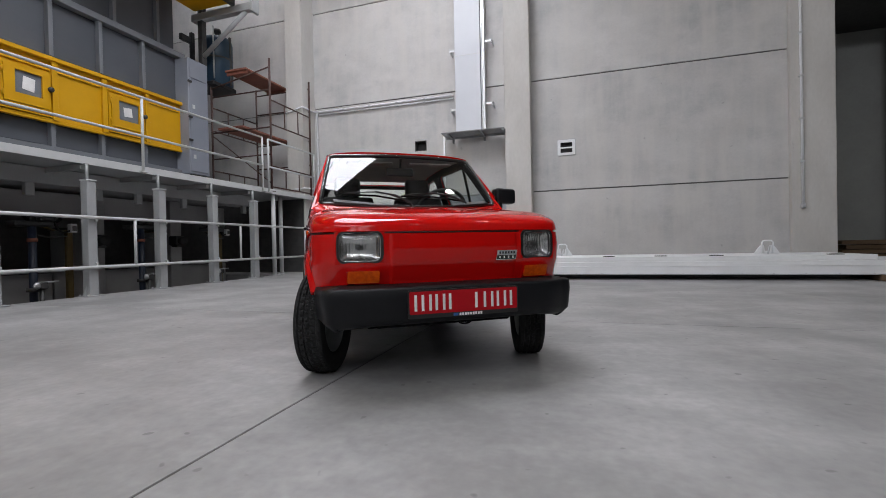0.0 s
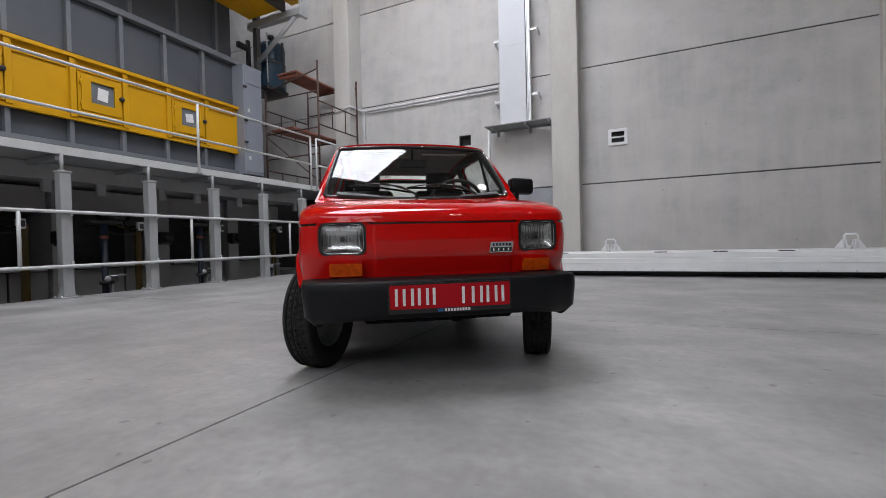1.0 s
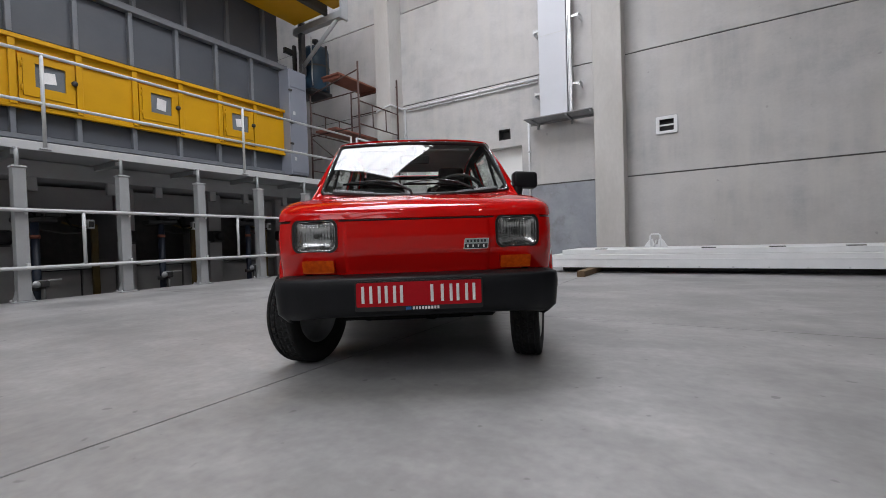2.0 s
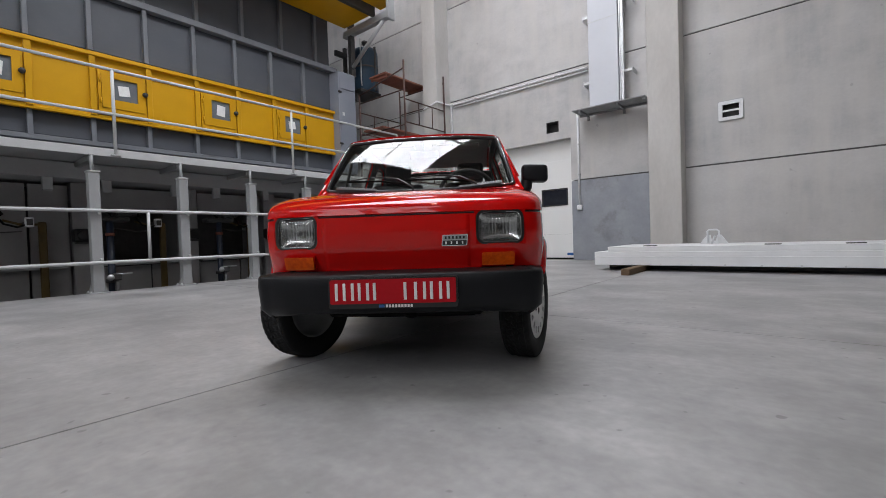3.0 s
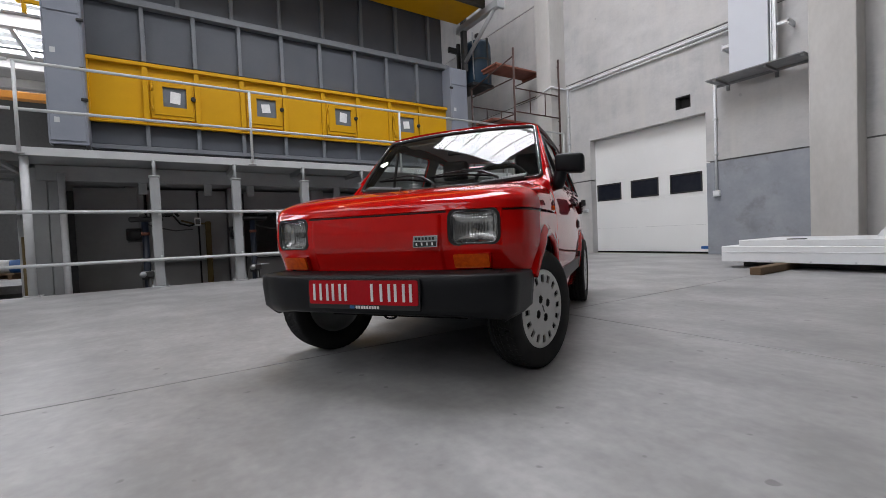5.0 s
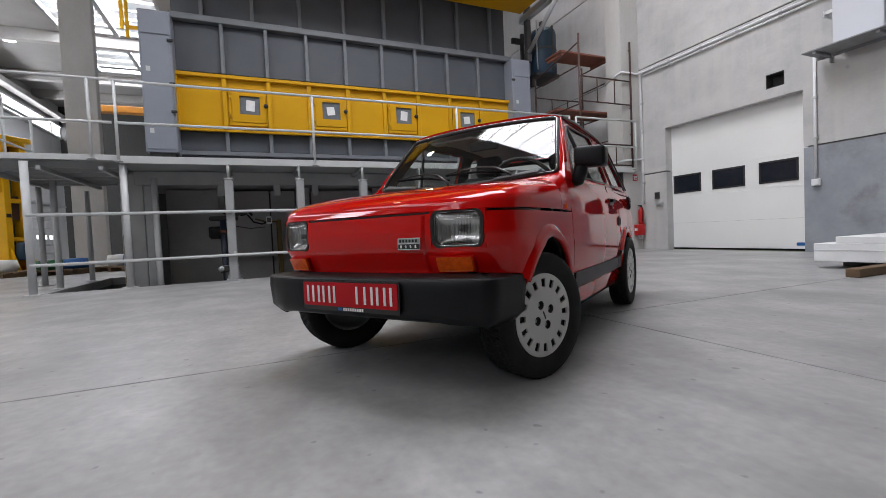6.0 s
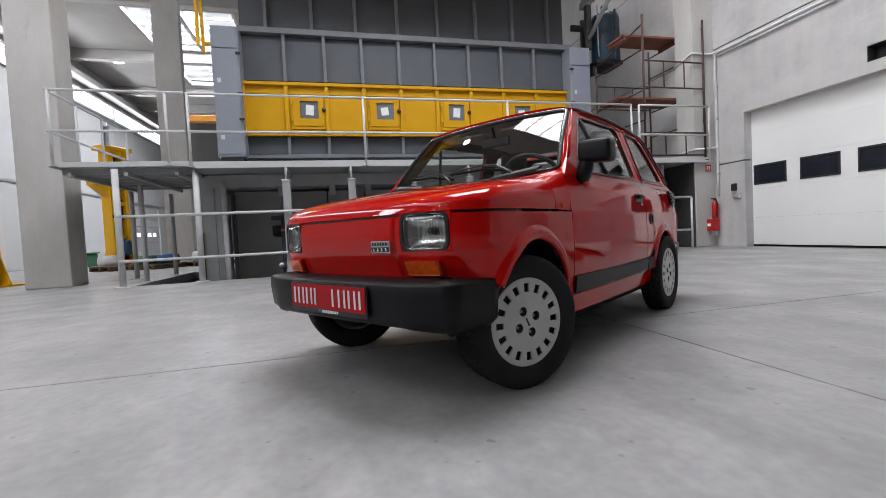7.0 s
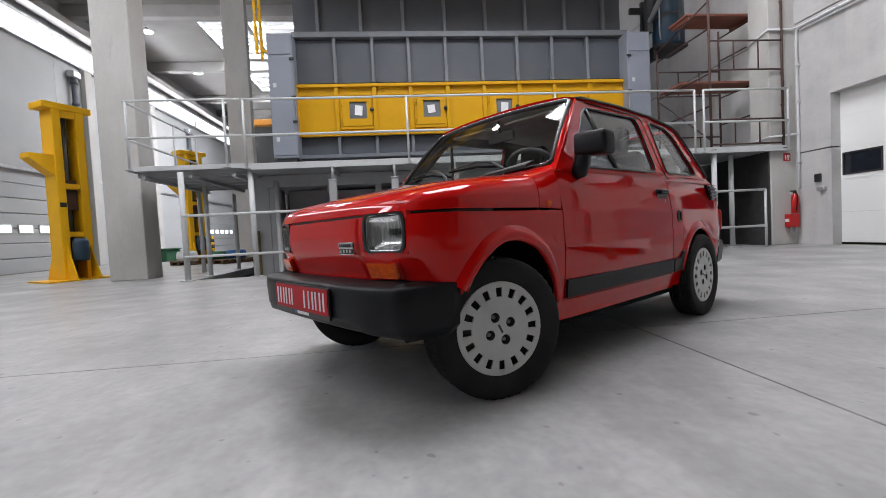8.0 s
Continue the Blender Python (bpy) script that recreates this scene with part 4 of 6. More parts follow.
# platform deck on steel posts
DX, DZ = -6.26, 2.0
deck = thing("platform", "light grey steel platform deck along the machine", "platform", pose(0, 0, 0))
part("deck_plate", box((MX + 0.08, -0.22, 1.955), (DX - 0.01, 10.56, 2.0)), STEEL_GREY, deck)
part("side_deck_plate", box((-9.0, -2.22, 2.0), (DX - 0.01, -0.225, 2.04)), STEEL_GREY, deck)
part("fascia", box((DX - 0.01, -0.20, 1.945), (DX + 0.012, 10.58, 2.06), 0.003), RAIL, deck)
part("side_fascia", box((DX - 0.01, -2.24, 1.985), (DX + 0.012, -0.205, 2.07), 0.003), RAIL, deck)
part("side_fascia", box((-9.0, -2.25, 1.985), (DX - 0.012, -2.225, 2.07), 0.003), RAIL, deck)
part("end_fascia", box((MX, 10.56, 1.945), (DX - 0.012, 10.58, 2.06), 0.003), RAIL, deck)
for k in range(6):
    part("joist", box((-8.9 + 0.47 * k, -2.2, 1.90), (-8.84 + 0.47 * k, -0.25, 2.0)), STEEL_GREY, deck)
for yy in (-2.0, -1.2, -0.45):
    part("joist", box((-9.0, yy - 0.03, 1.84), (DX - 0.02, yy + 0.03, 1.90)), STEEL_GREY, deck)
POSTS = [1.31 + 1.135 * k for k in range(7)]
for y in POSTS:
    part("cross_beam", box((MX + 0.05, y - 0.03, 1.87), (DX - 0.05, y + 0.03, 1.95)), STEEL_GREY, deck)
post_proto = None
for y in POSTS:
    m = pose(-6.2, y, 0)
    if post_proto is None:
        post_proto = thing("steel_post", "light grey square steel post with a gusseted foot", "post", m, "platform posts")
        part("post", box((-0.07, -0.066, 0.015), (0.07, 0.066, 1.69), 0.012, 2), STEEL_GREY, post_proto)
        part("head_plate", box((-0.08, -0.074, 1.69), (0.08, 0.074, 1.712), 0.003), RAIL, post_proto)
        part("stem", tube([(-0.02, 0, 1.71), (-0.02, 0, 1.95)], 0.022, 10), STEEL_GREY, post_proto)
        part("stem_arm", box((-0.26, -0.03, 1.925), (0.0, 0.03, 1.953), 0.004), STEEL_GREY, post_proto)
        for lz in (0.52, 1.20):
            part("rail_lug", box((0.07, 0.02, lz - 0.10), (0.105, 0.055, lz - 0.03), 0.004), RAIL, post_proto)
        part("foot_plate", box((-0.10, -0.12, 0.0), (0.12, 0.12, 0.016), 0.003), STEEL_GREY, post_proto)
        for s in (-1, 1):
            part("gusset", sheet([(0, 0.016), (0.05, 0.016), (0.010, 0.15), (0, 0.15)], [], lambda u, v, d, s=s: (0.01 - d, s * (0.062 + u), v), 0.02), STEEL_GREY, post_proto)
        for a in (-0.08, 0.09):
            part("bolt", lathe([(0.012, 0.016), (0.012, 0.035), (0, 0.035)], (a, -0.10, 0), "z", 6), GALV, post_proto)
    else:
        copy_thing(post_proto, m)


def slim_post(x, y, z0, z1, label, r=0.05):
    p = thing("round_post", label, "post", pose(x, y, z0), "slim posts")
    part("post", tube([(0, 0, 0), (0, 0, z1 - z0)], r, 12), RAIL, p)
    part("foot_plate", box((-0.1, -0.1, 0), (0.1, 0.1, 0.012), 0.002), RAIL, p)
    return p


for (x, y) in ((-6.2, -1.33), (DX - 0.08, -0.18), (DX - 0.08, 8.95), (DX - 0.3, 9.5)):
    slim_post(x, y, 0, 1.94, "light grey round steel post under the platform")
for (x, y) in ((-7.2, -1.35), (-8.2, -1.9), (-8.9, -1.4), (-7.6, -0.5), (-6.9, 0.12)):
    slim_post(x, y, 0 if y < PIT_Y0 else -1.2, 1.8, "light grey round steel post under the side platform", 0.045)


def railing(name, p0, p1, posts, z0, heights, label, r=0.022):
    """A tube railing from p0 to p1 with posts at the given fractions."""
    rl = thing(name, label, "railing", pose(p0[0], p0[1], z0))
    d = Vector((p1[0] - p0[0], p1[1] - p0[1], 0))
    for h in heights:
        part("rail", tube([(0, 0, h), (d.x, d.y, h)], r, 10), RAIL, rl)
    for f in posts:
        q = d * f
        ps = part("post", tube([(q.x, q.y, 0.0), (q.x, q.y, heights[0])], r, 10), RAIL, rl)
        part("base_plate", box((q.x - 0.05, q.y - 0.06, 0), (q.x + 0.05, q.y + 0.06, 0.012), 0.002), RAIL, ps)
    return rl


L = 8.48 + 0.22
railing("railing", (DX + 0.03, -0.22), (DX + 0.03, 8.48), [(-0.2 + 0.22) / L, (2.735 + 0.22) / L, (5.60 + 0.22) / L, 1.0], 1.96, (1.24, 0.60), "light grey tube railing along the platform edge")
railing("railing", (DX + 0.03, 8.675), (DX + 0.03, 10.53), [0, 1.0], 1.96, (1.24, 0.60), "light grey tube railing at the platform's end")
railing("railing", (DX + 0.03, -2.22), (DX + 0.03, -0.26), [0.02, 0.86], 2.0, (1.21, 0.56), "light grey tube railing of the side platform")
railing("railing", (DX + 0.0, -2.22), (-9.0, -2.22), [0.30, 0.62, 1.0], 2.0, (1.21, 0.56), "light grey tube railing along the side platform")
low = railing("low_railing", (-6.1, -1.31), (-6.1, 9.86), [], 0.0, (1.155, 0.428), "light grey low tube railing in front of the pit", 0.024)
for y in (3.065, 5.33, 7.60):
    part("baluster", tube([(0, y + 1.31, 0.43), (0, y + 1.31, 1.155)], 0.022, 10), RAIL, low)
part("post", tube([(0, 11.17, 0), (0, 11.17, 1.155)], 0.024, 10), RAIL, low)

# machine base behind the posts: a lintel over recessed bays with pipes, valves and hoses
base = thing("press_foundation", "shaded grey steel machine foundation with recessed bays", "machine", pose(0, 0, -1.2))
BAYS = [1.13 + 1.68 * k for k in range(5)]
# dark colour here stands in for the shade deep in the bays
part("back_plate", box((-9.2, -0.2, 0), (-9.0, 9.1, 3.1)), DARK_STEEL, base, "dark plate standing in for the shade of the recesses")
part("lintel", box((-7.55, -0.2, 2.90), (-7.06, 9.1, 3.145), 0.008), STEEL_GREY, base)
part("upper_panel", box((-9.0, -0.2, 2.95), (-7.56, 9.1, 3.10)), MACHINE_DARK, base)
part("end_cheek", box((-8.35, -0.36, 0.0), (-7.08, -0.08, 3.10), 0.01), STEEL_GREY, base)
part("end_post", box((-7.22, -0.07, 0.0), (-7.06, 0.12, 2.895), 0.01), STEEL_GREY, base)
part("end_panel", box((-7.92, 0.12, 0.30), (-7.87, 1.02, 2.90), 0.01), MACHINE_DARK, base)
for y in BAYS:
    part("bay_pillar", box((-9.0, y - 0.30, 0), (-7.95, y - 0.02, 2.95), 0.01), MACHINE_DARK, base)
    ptop = 2.90 if y < 2.0 else 1.50
    part("bay_panel", box((-8.10, y + 0.02, 0.3), (-8.05, y + 0.84, ptop), 0.008), MACHINE_DARK, base)
    part("bay_panel", box((-8.10, y + 0.87, 0.3), (-8.05, y + 1.36, ptop), 0.008), MACHINE_DARK, base)
    if y > 2.0:
        part("head_panel", box((-8.10, y + 0.02, 2.52), (-8.05, y + 1.36, 2.90), 0.008), MACHINE_DARK, base)
    part("bay_ledge", box((-8.05, y + 0.02, 1.52), (-7.9, y + 1.3, 1.60), 0.01), STEEL_GREY, base)
    part("low_ledge", box((-8.05, y + 0.02, 0.96), (-7.78, y + 1.3, 1.04), 0.01), MACHINE_DARK, base)
    for dy in (0.0, 0.97):
        part("hanger", box((-7.14, y + dy - 0.06, 2.71), (-7.06, y + dy + 0.06, 2.90), 0.008), STEEL_GREY, base)
for k, y in enumerate(BAYS):
    cyl = thing("hydraulic_cylinder", "dark blue upright hydraulic cylinder in a bay", "hydraulic cylinder", pose(-7.05, y, -1.2), "pit cylinders")
    part("barrel", tube([(0, 0, 0), (0, 0, 2.25)], 0.05, 14), NAVY, cyl)
    part("collar", lathe([(0.052, 2.02), (0.062, 2.02), (0.062, 2.07), (0.052, 2.07)], axis="z", segments=14), PLYWOOD, cyl, "dull red collar")
    part("flange", lathe([(0.052, 1.28), (0.085, 1.28), (0.085, 1.34), (0.052, 1.34)], axis="z", segments=14), DARK_STEEL, cyl)
    part("head", box((-0.20, -0.22, 2.25), (0.06, 0.26, 2.33), 0.02), BLACK, cyl)
    part("head_block", box((-0.10, 0.10, 2.33), (0.04, 0.30, 2.40), 0.02), BLACK, cyl)
    part("feed_pipe", tube([(-0.05, 0.05, 2.20), (-0.35, 0.16, 2.16), (-0.42, 0.45, 2.10), (-0.42, 0.72, 2.12)], 0.012, 6), DARK_STEEL, cyl)
    vl = thing("valve", "steel valve with a long bare lever", "valve", pose(-6.92, y + 0.03, 0.17), "pit valves")
    part("body", box((-0.05, -0.06, -0.05), (0.05, 0.06, 0.05), 0.015, 2), DARK_STEEL, vl)
    part("lever", tube([(0.02, -0.10, 0.04), (0.03, 0.20, 0.05)], 0.013, 8), GALV, vl)
    part("wheel", lathe([(0.0, -0.012), (0.045, -0.012), (0.05, 0.0), (0.045, 0.012), (0.0, 0.012)], (0.05, -0.09, 0.0), "x", 14), GALV, vl)
    part("stand", tube([(0, 0, -0.05), (0, 0, -1.37)], 0.03, 8), DARK_STEEL, vl)
    hs = thing("hose", "dark yellow pipe with a slanted foot in a bay", "hose", pose(-7.88, y + 1.0, -1.2), "pit hoses")
    part("pipe", box((-0.04, -0.05, 0.75), (0.04, 0.05, 2.28), 0.015), HOSE, hs)
    part("foot", tube([(0.0, 0.0, 0.85), (0.25, 0.12, 0.0)], 0.035, 8), HOSE, hs)
    part("branch", tube([(0.0, 0.0, 2.24), (0.02, -0.25, 2.24), (0.05, -0.45, 2.30)], 0.018, 8), HOSE, hs)
    jb = thing("terminal_box", "small pale terminal box on a dark bracket", "junction box", pose(-7.45, y + 0.80, 0.98), "pit boxes")
    part("body", box((-0.06, -0.05, 0), (0.04, 0.05, 0.15), 0.012), WHITE_PAINT, jb)
    part("cover", box((0.04, -0.035, 0.03), (0.048, 0.035, 0.12), 0.004), DARK_STEEL, jb)
    part("bracket", box((-0.62, -0.03, 0.05), (-0.06, 0.03, 0.09)), DARK_STEEL, jb)
    mt = thing("pump_motor", "black pump motor on the machine base", "motor", pose(-7.90, y - 0.18, 0.86), "pit motors")
    part("motor", box((-0.10, -0.13, -0.11), (0.12, 0.13, 0.11), 0.03, 2), BLACK, mt)
    part("fan_cover", lathe([(0.0, 0.0), (0.085, 0.0), (0.095, -0.03), (0.095, -0.1)], (0.22, 0.0, -0.0), "x", 16), BLACK, mt)
    part("bracket", box((-0.12, -0.1, -0.14), (0.1, 0.1, -0.11)), DARK_STEEL, mt)
    cb = thing("cable_loop", "black cable loops and fittings under the machine", "cable", pose(-7.25, y + 0.22, 1.16), "pit cables")
    part("cable", tube([(0, -0.22 + 0.05 * j, 0.05 * math.sin(j * 1.7 + k) + 0.03) for j in range(11)], 0.024, 7), RUBBER, cb)
    part("fitting", box((-0.06, -0.15, -0.02), (0.05, -0.02, 0.07), 0.015), BLACK, cb)
    part("fitting", box((-0.05, 0.08, -0.01), (0.05, 0.2, 0.09), 0.015), BLACK, cb)
    part("drop_cable", tube([(-0.05, 0.2, 0.0), (-0.1, 0.30, -0.14), (-0.2, 0.45, -0.18), (-0.2, 0.56, -0.14)], 0.015, 7), RUBBER, cb)
    part("hook", box((-0.34, -0.015, 0.03), (-0.0, 0.015, 0.06)), DARK_STEEL, cb)
yb = thing("guard_pipe", "yellow steel guard pipe standing in the pit", "bollard", pose(-7.05, -0.35, -1.2))
part("pipe", tube([(0, 0, 0), (0, 0, 2.05)], 0.055, 14), HOSE, yb)
part("flange", lathe([(0.0, 0.0), (0.11, 0.0), (0.11, 0.02), (0.055, 0.02)], axis="z", segments=14), YELLOW, yb)
# added dark sheets: the recess's shade is put into their colour
structure("recess_wall", boxes(((-9.3, 9.2, 0.0), (-9.2, 10.6, 1.95)), ((-9.3, 10.18, 0.0), (-6.36, 10.21, 1.95))), DARK_STEEL, "dark sheets painting the shade of the recess under the platform", "wall")
for (bx, by) in ((-15.9, -9.35), (-18.2, -8.9), (-27.0, -9.3)):
    yb = thing("bollard", "yellow and black striped bollard by the door", "bollard", pose(bx, by, 0), "striped bollards")
    for k in range(6):
        part("stripe", lathe([(0.0, k * 0.19), (0.1, k * 0.19), (0.1, k * 0.19 + 0.189), (0.0, k * 0.19 + 0.189)], axis="z", segments=14), YELLOW if k % 2 else BLACK, yb)

# scaffold on the platform
sc = thing("scaffold", "rusty brown tube scaffold with two board decks", "scaffold", pose(-7.17, 9.68, 2.0))
SX, SY = 0.87, 0.80
for (x, y, h) in ((SX, -SY, 3.18), (SX, SY, 3.17), (-SX, -SY, 2.7), (-SX, SY, 3.16)):
    st = part("standard", tube([(x, y, 0), (x, y, h)], 0.024, 8), BROWN, sc)
    part("base_plate", box((x - 0.06, y - 0.06, 0), (x + 0.06, y + 0.06, 0.012)), BROWN, st)
for z in (0.12, 0.62, 1.62, 2.2):
    for x in (SX, -SX):
        part("ledger", tube([(x, -SY, z), (x, SY, z)], 0.018, 8), BROWN, sc)
for z in (0.9, 1.55, 2.44, 2.98):
    for y in (-SY, SY):
        part("ledger", tube([(SX, y, z), (-SX, y, z if z < 2.6 else 2.66 if y < 0 else z)], 0.018, 8), BROWN, sc)
part("brace", tube([(SX, -SY, 0.2), (-SX, -SY, 1.5)], 0.014, 8), BROWN, sc)
for s in (-0.27, 0.27):
    for x in (SX, -SX):
        part("rung_post", tube([(x, s, 1.62), (x, s, 2.2)], 0.014, 6), BROWN, sc)
        part("rung_post", tube([(x, s, 0.12), (x, s, 0.62)], 0.014, 6), BROWN, sc)
part("board_deck", box((-0.52, -0.72, 3.06), (0.12, 0.88, 3.11), 0.006), PLYWOOD, sc, "red-brown board deck")
for y in (-0.66, 0.80):
    part("deck_bearer", box((-0.5, y - 0.02, 2.985), (0.1, y + 0.02, 3.06)), PLYWOOD, sc)
part("board_deck", box((-0.55, -0.95, 1.57), (0.2, 0.82, 1.62), 0.006), PLYWOOD, sc, "red-brown board deck")


# yellow post lifts in the side hall
def post_lift(x, y, rz):
    p = thing("vehicle_lift", "yellow steel column lift with a blue motor", "column lift", pose(x, y, 0, 0, 0, rz), "yellow column lifts")
    part("base", sheet(round_poly([(-0.75, -0.55), (0.75, -0.55), (0.6, 0.6), (-0.6, 0.6)], 0.05), [], lambda u, v, d: (u, v, d), 0.03), YELLOW_LIFT, p)
    for s in (-1, 1):
        part("foot", sheet([(-0.55, 0.03), (0.55, 0.03), (0.24, 0.75), (-0.24, 0.75)], [], lambda u, v, d, s=s: (s * 0.24 - d * s, u, v), 0.03), YELLOW_LIFT, p)
        part("upright", box((s * 0.30, -0.22, 0.03), (s * 0.14, 0.22, 3.72), 0.012), YELLOW_LIFT, p)
    part("back_plate", box((-0.14, 0.14, 0.03), (0.14, 0.2, 3.72)), DARK_STEEL, p, "dark inside of the lift column")
    for z, h in ((0.95, 0.12), (2.0, 0.12), (3.55, 0.16)):
        part("tie", box((-0.14, -0.20, z), (0.14, -0.12, z + h), 0.01), YELLOW_LIFT, p)
    part("head", box((-0.46, -0.24, 3.70), (0.46, 0.26, 3.84), 0.015), YELLOW_LIFT, p)
    part("spindle", tube([(0, 0.02, 0.3), (0, 0.02, 3.65)], 0.05, 10), DARK_STEEL, p)
    part("carriage", box((-0.13, -0.1, 1.55), (0.13, 0.1, 2.2), 0.01), BROWN, p)
    part("arm", sheet([(-0.30, 2.28), (-0.72, 2.62), (-0.72, 2.72), (-0.30, 2.72)], [], lambda u, v, d: (u, -0.16 + d, v), 0.32), YELLOW_LIFT, p)
    part("motor", lathe([(0, 0), (0.13, 0.0), (0.15, 0.06), (0.15, 0.42), (0.11, 0.5), (0, 0.5)], (0.0, -0.3, 0.42), "z", 18), BLUE, p, "blue drive motor")
    part("label_plate", box((-0.16, -0.226, 1.6), (-0.28, -0.218, 1.7)), BLACK, p)
    return p


post_lift(-8.5, -4.78, 152)
post_lift(-13.9, -4.55, 146)
# things on the far floor
for (x, y) in ((-13.1, -4.3), (-12.7, -3.1), (-12.9, -1.75)):
    pl = thing("pallet", "dark pallet with stored goods on the far floor", "pallet", pose(x, y, 0, 0, 0, 10 * x), "pallets")
    for k in range(4):
        part("board", box((-0.6, -0.5 + k * 0.27, 0.1), (0.6, -0.32 + k * 0.27, 0.14), 0.004), WOOD, pl)
    for k in (-0.5, 0, 0.5):
        part("bearer", box((k - 0.06, -0.5, 0), (k + 0.06, 0.5, 0.1), 0.004), WOOD, pl)
for (x, y, mt, nm, lb, h) in ((-12.85, -2.85, STICKER_BLUE, "blue_tub", "low blue plastic tub standing on a pallet", 0.26), (-13.1, -4.5, PAPER, "white_sack", "white sack lying on a pallet", 0.3), (-12.8, -3.4, GREEN_BIN, "green_crate", "dark green plastic crate on a pallet", 0.25), (-12.9, -1.9, PAPER, "white_sack", "slumped white sack on a pallet", 0.3), (-12.75, -1.5, STICKER_BLUE, "blue_crate", "blue plastic crate on a pallet", 0.3)):
    b = thing(nm, lb, "container", pose(x, y, 0.14))
    part("body", lathe([(0, 0), (0.28, 0), (0.32, h * 0.4), (0.28, h), (0.1, h * 1.05), (0, h * 1.05)], axis="z", segments=16), mt, b)
bn = thing("green_bin", "low dark green plastic bin by the far wall", "bin", pose(-17.8, -7.6, 0))
part("body", box((-0.6, -0.4, 0), (0.6, 0.4, 0.5), 0.06, 2), GREEN_BIN, bn)
part("rim", sheet(round_poly([(-0.65, -0.45), (0.65, -0.45), (0.65, 0.45), (-0.65, 0.45)], 0.06), [], lambda u, v, d: (u, v, 0.5 + d), 0.05), GREEN_BIN, bn)
# crane bridge and yellow ladder behind the machine's end
crane = thing("crane_beam", "orange-yellow crane runway beam in the side hall", "crane", pose(-20.0, 3.0, 6.05))
part("girder", box((-0.2, -7.5, 0.16), (0.2, 6.0, 0.42), 0.01), ORANGE_STRIPE, crane)
part("rail_top", box((-0.06, -7.5, 0.42), (0.06, 6.0, 0.52)), DARK_STEEL, crane)
lad = thing("access_ladder", "yellow steel access ladder at the machine's end", "ladder", pose(-8.6, -0.5, 4.9))
for s in (-0.2, 0.2):
    part("stile", box((s - 0.03, -0.03, 0), (s + 0.03, 0.03, 4.6), 0.005), YELLOW_LIFT, lad)
for k in range(14):
    part("rung", tube([(-0.2, 0, 0.2 + k * 0.31), (0.2, 0, 0.2 + k * 0.31)], 0.014, 6), YELLOW_LIFT, lad)
part("wall_tie", box((-0.03, 0.03, 0.1), (0.03, 0.9, 0.16)), YELLOW_LIFT, lad)

# ---- the car: x to its left, y to its rear, z up; the origin lies under the middle of the front bumper ----
CAR_X, CAR_Y, CAR_TURN = 0.15, 2.042, 35.0
AX_F, AX_R, WHEEL_R, RIDE = 0.525, 2.455, 0.269, 0.02
HW, Y_FRONT, Y_REAR = 0.655, 0.103, 3.12
car = thing("small_car", "small red two-door hatchback with black plastic bumpers", "car", pose(CAR_X, CAR_Y, RIDE, 0, 0, CAR_TURN))


def plan(s):
    """The outline of the body in plan, from the middle of the front (0) round its left side to the middle of the rear (1): point and normal."""
    def at(t):
        if t < 0.3:
            a = t / 0.3 * math.pi / 2
            return HW * math.sin(a) ** 0.4 if a > 0 else 0.0, Y_FRONT + 0.5 * (1 - max(math.cos(a), 0) ** 0.4)
        if t > 0.8:
            a = (1 - t) / 0.2 * math.pi / 2
            return 0.645 * math.sin(a) ** 0.45 if a > 0 else 0.0, Y_REAR - 0.42 * (1 - max(math.cos(a), 0) ** 0.45)
        f = (t - 0.3) / 0.5
        y = Y_FRONT + 0.5 + f * (Y_REAR - 0.42 - Y_FRONT - 0.5)
        return HW + 0.018 * math.sin(math.pi * min(max((y - 0.585) / 2.0, 0), 1)) - 0.010 * f, y
    x, y = at(s)
    a, b = at(max(s - 1e-4, 0)), at(min(s + 1e-4, 1))
    tx, ty = b[0] - a[0], b[1] - a[1]
    n = math.hypot(tx, ty) or 1
    return x, y, ty / n, -tx / n


def s_of_y(y, lo=0.0, hi=1.0):
    for _ in range(50):
        m = (lo + hi) / 2
        lo, hi = (m, hi) if plan(m)[1] < y else (lo, m)
    return (lo + hi) / 2


def s_of_x(x):
    lo, hi = 0.0, 0.3
    for _ in range(50):
        m = (lo + hi) / 2
        lo, hi = (m, hi) if plan(m)[0] < x else (lo, m)
    return (lo + hi) / 2


def swell(z, front):
    """How far the body stands out at a height."""
    if front > 0.6:      # nose panel: a crease over a tucked lower part
        zs = [0.36, 0.47, 0.545, 0.56, 0.62, 0.70]
        vs = [-0.045, -0.030, 0.000, 0.005, 0.012, 0.002]
    else:
        zs = [0.20, 0.30, 0.42, 0.553, 0.567, 0.684, 0.697, 0.80, 0.87]
        vs = [-0.034, -0.012, 0.0, 0.006, 0.001, -0.001, -0.004, -0.019, -0.042]
    return float(np.interp(z, zs, vs))


def body_point(s, z, side=1, off=0.0):
    x, y, nx, ny = plan(s)
    front = max(-ny, 0)
    d = swell(z, 0.0) * (1 - min(front / 0.8, 1)) + swell(z, 1.0) * min(front / 0.8, 1) if s < 0.4 else swell(z, 0.0)
    return side * (x + nx * (d + off)), y + ny * (d + off), z


ARCHES = ((0.560, 0.277, 1.12), (2.48, 0.287, 1.0))


def tumble(z):
    """Half the width of the glasshouse at a height."""
    return 0.632 - 0.335 * (z - 0.862) - 0.05 * max(z - 1.15, 0)


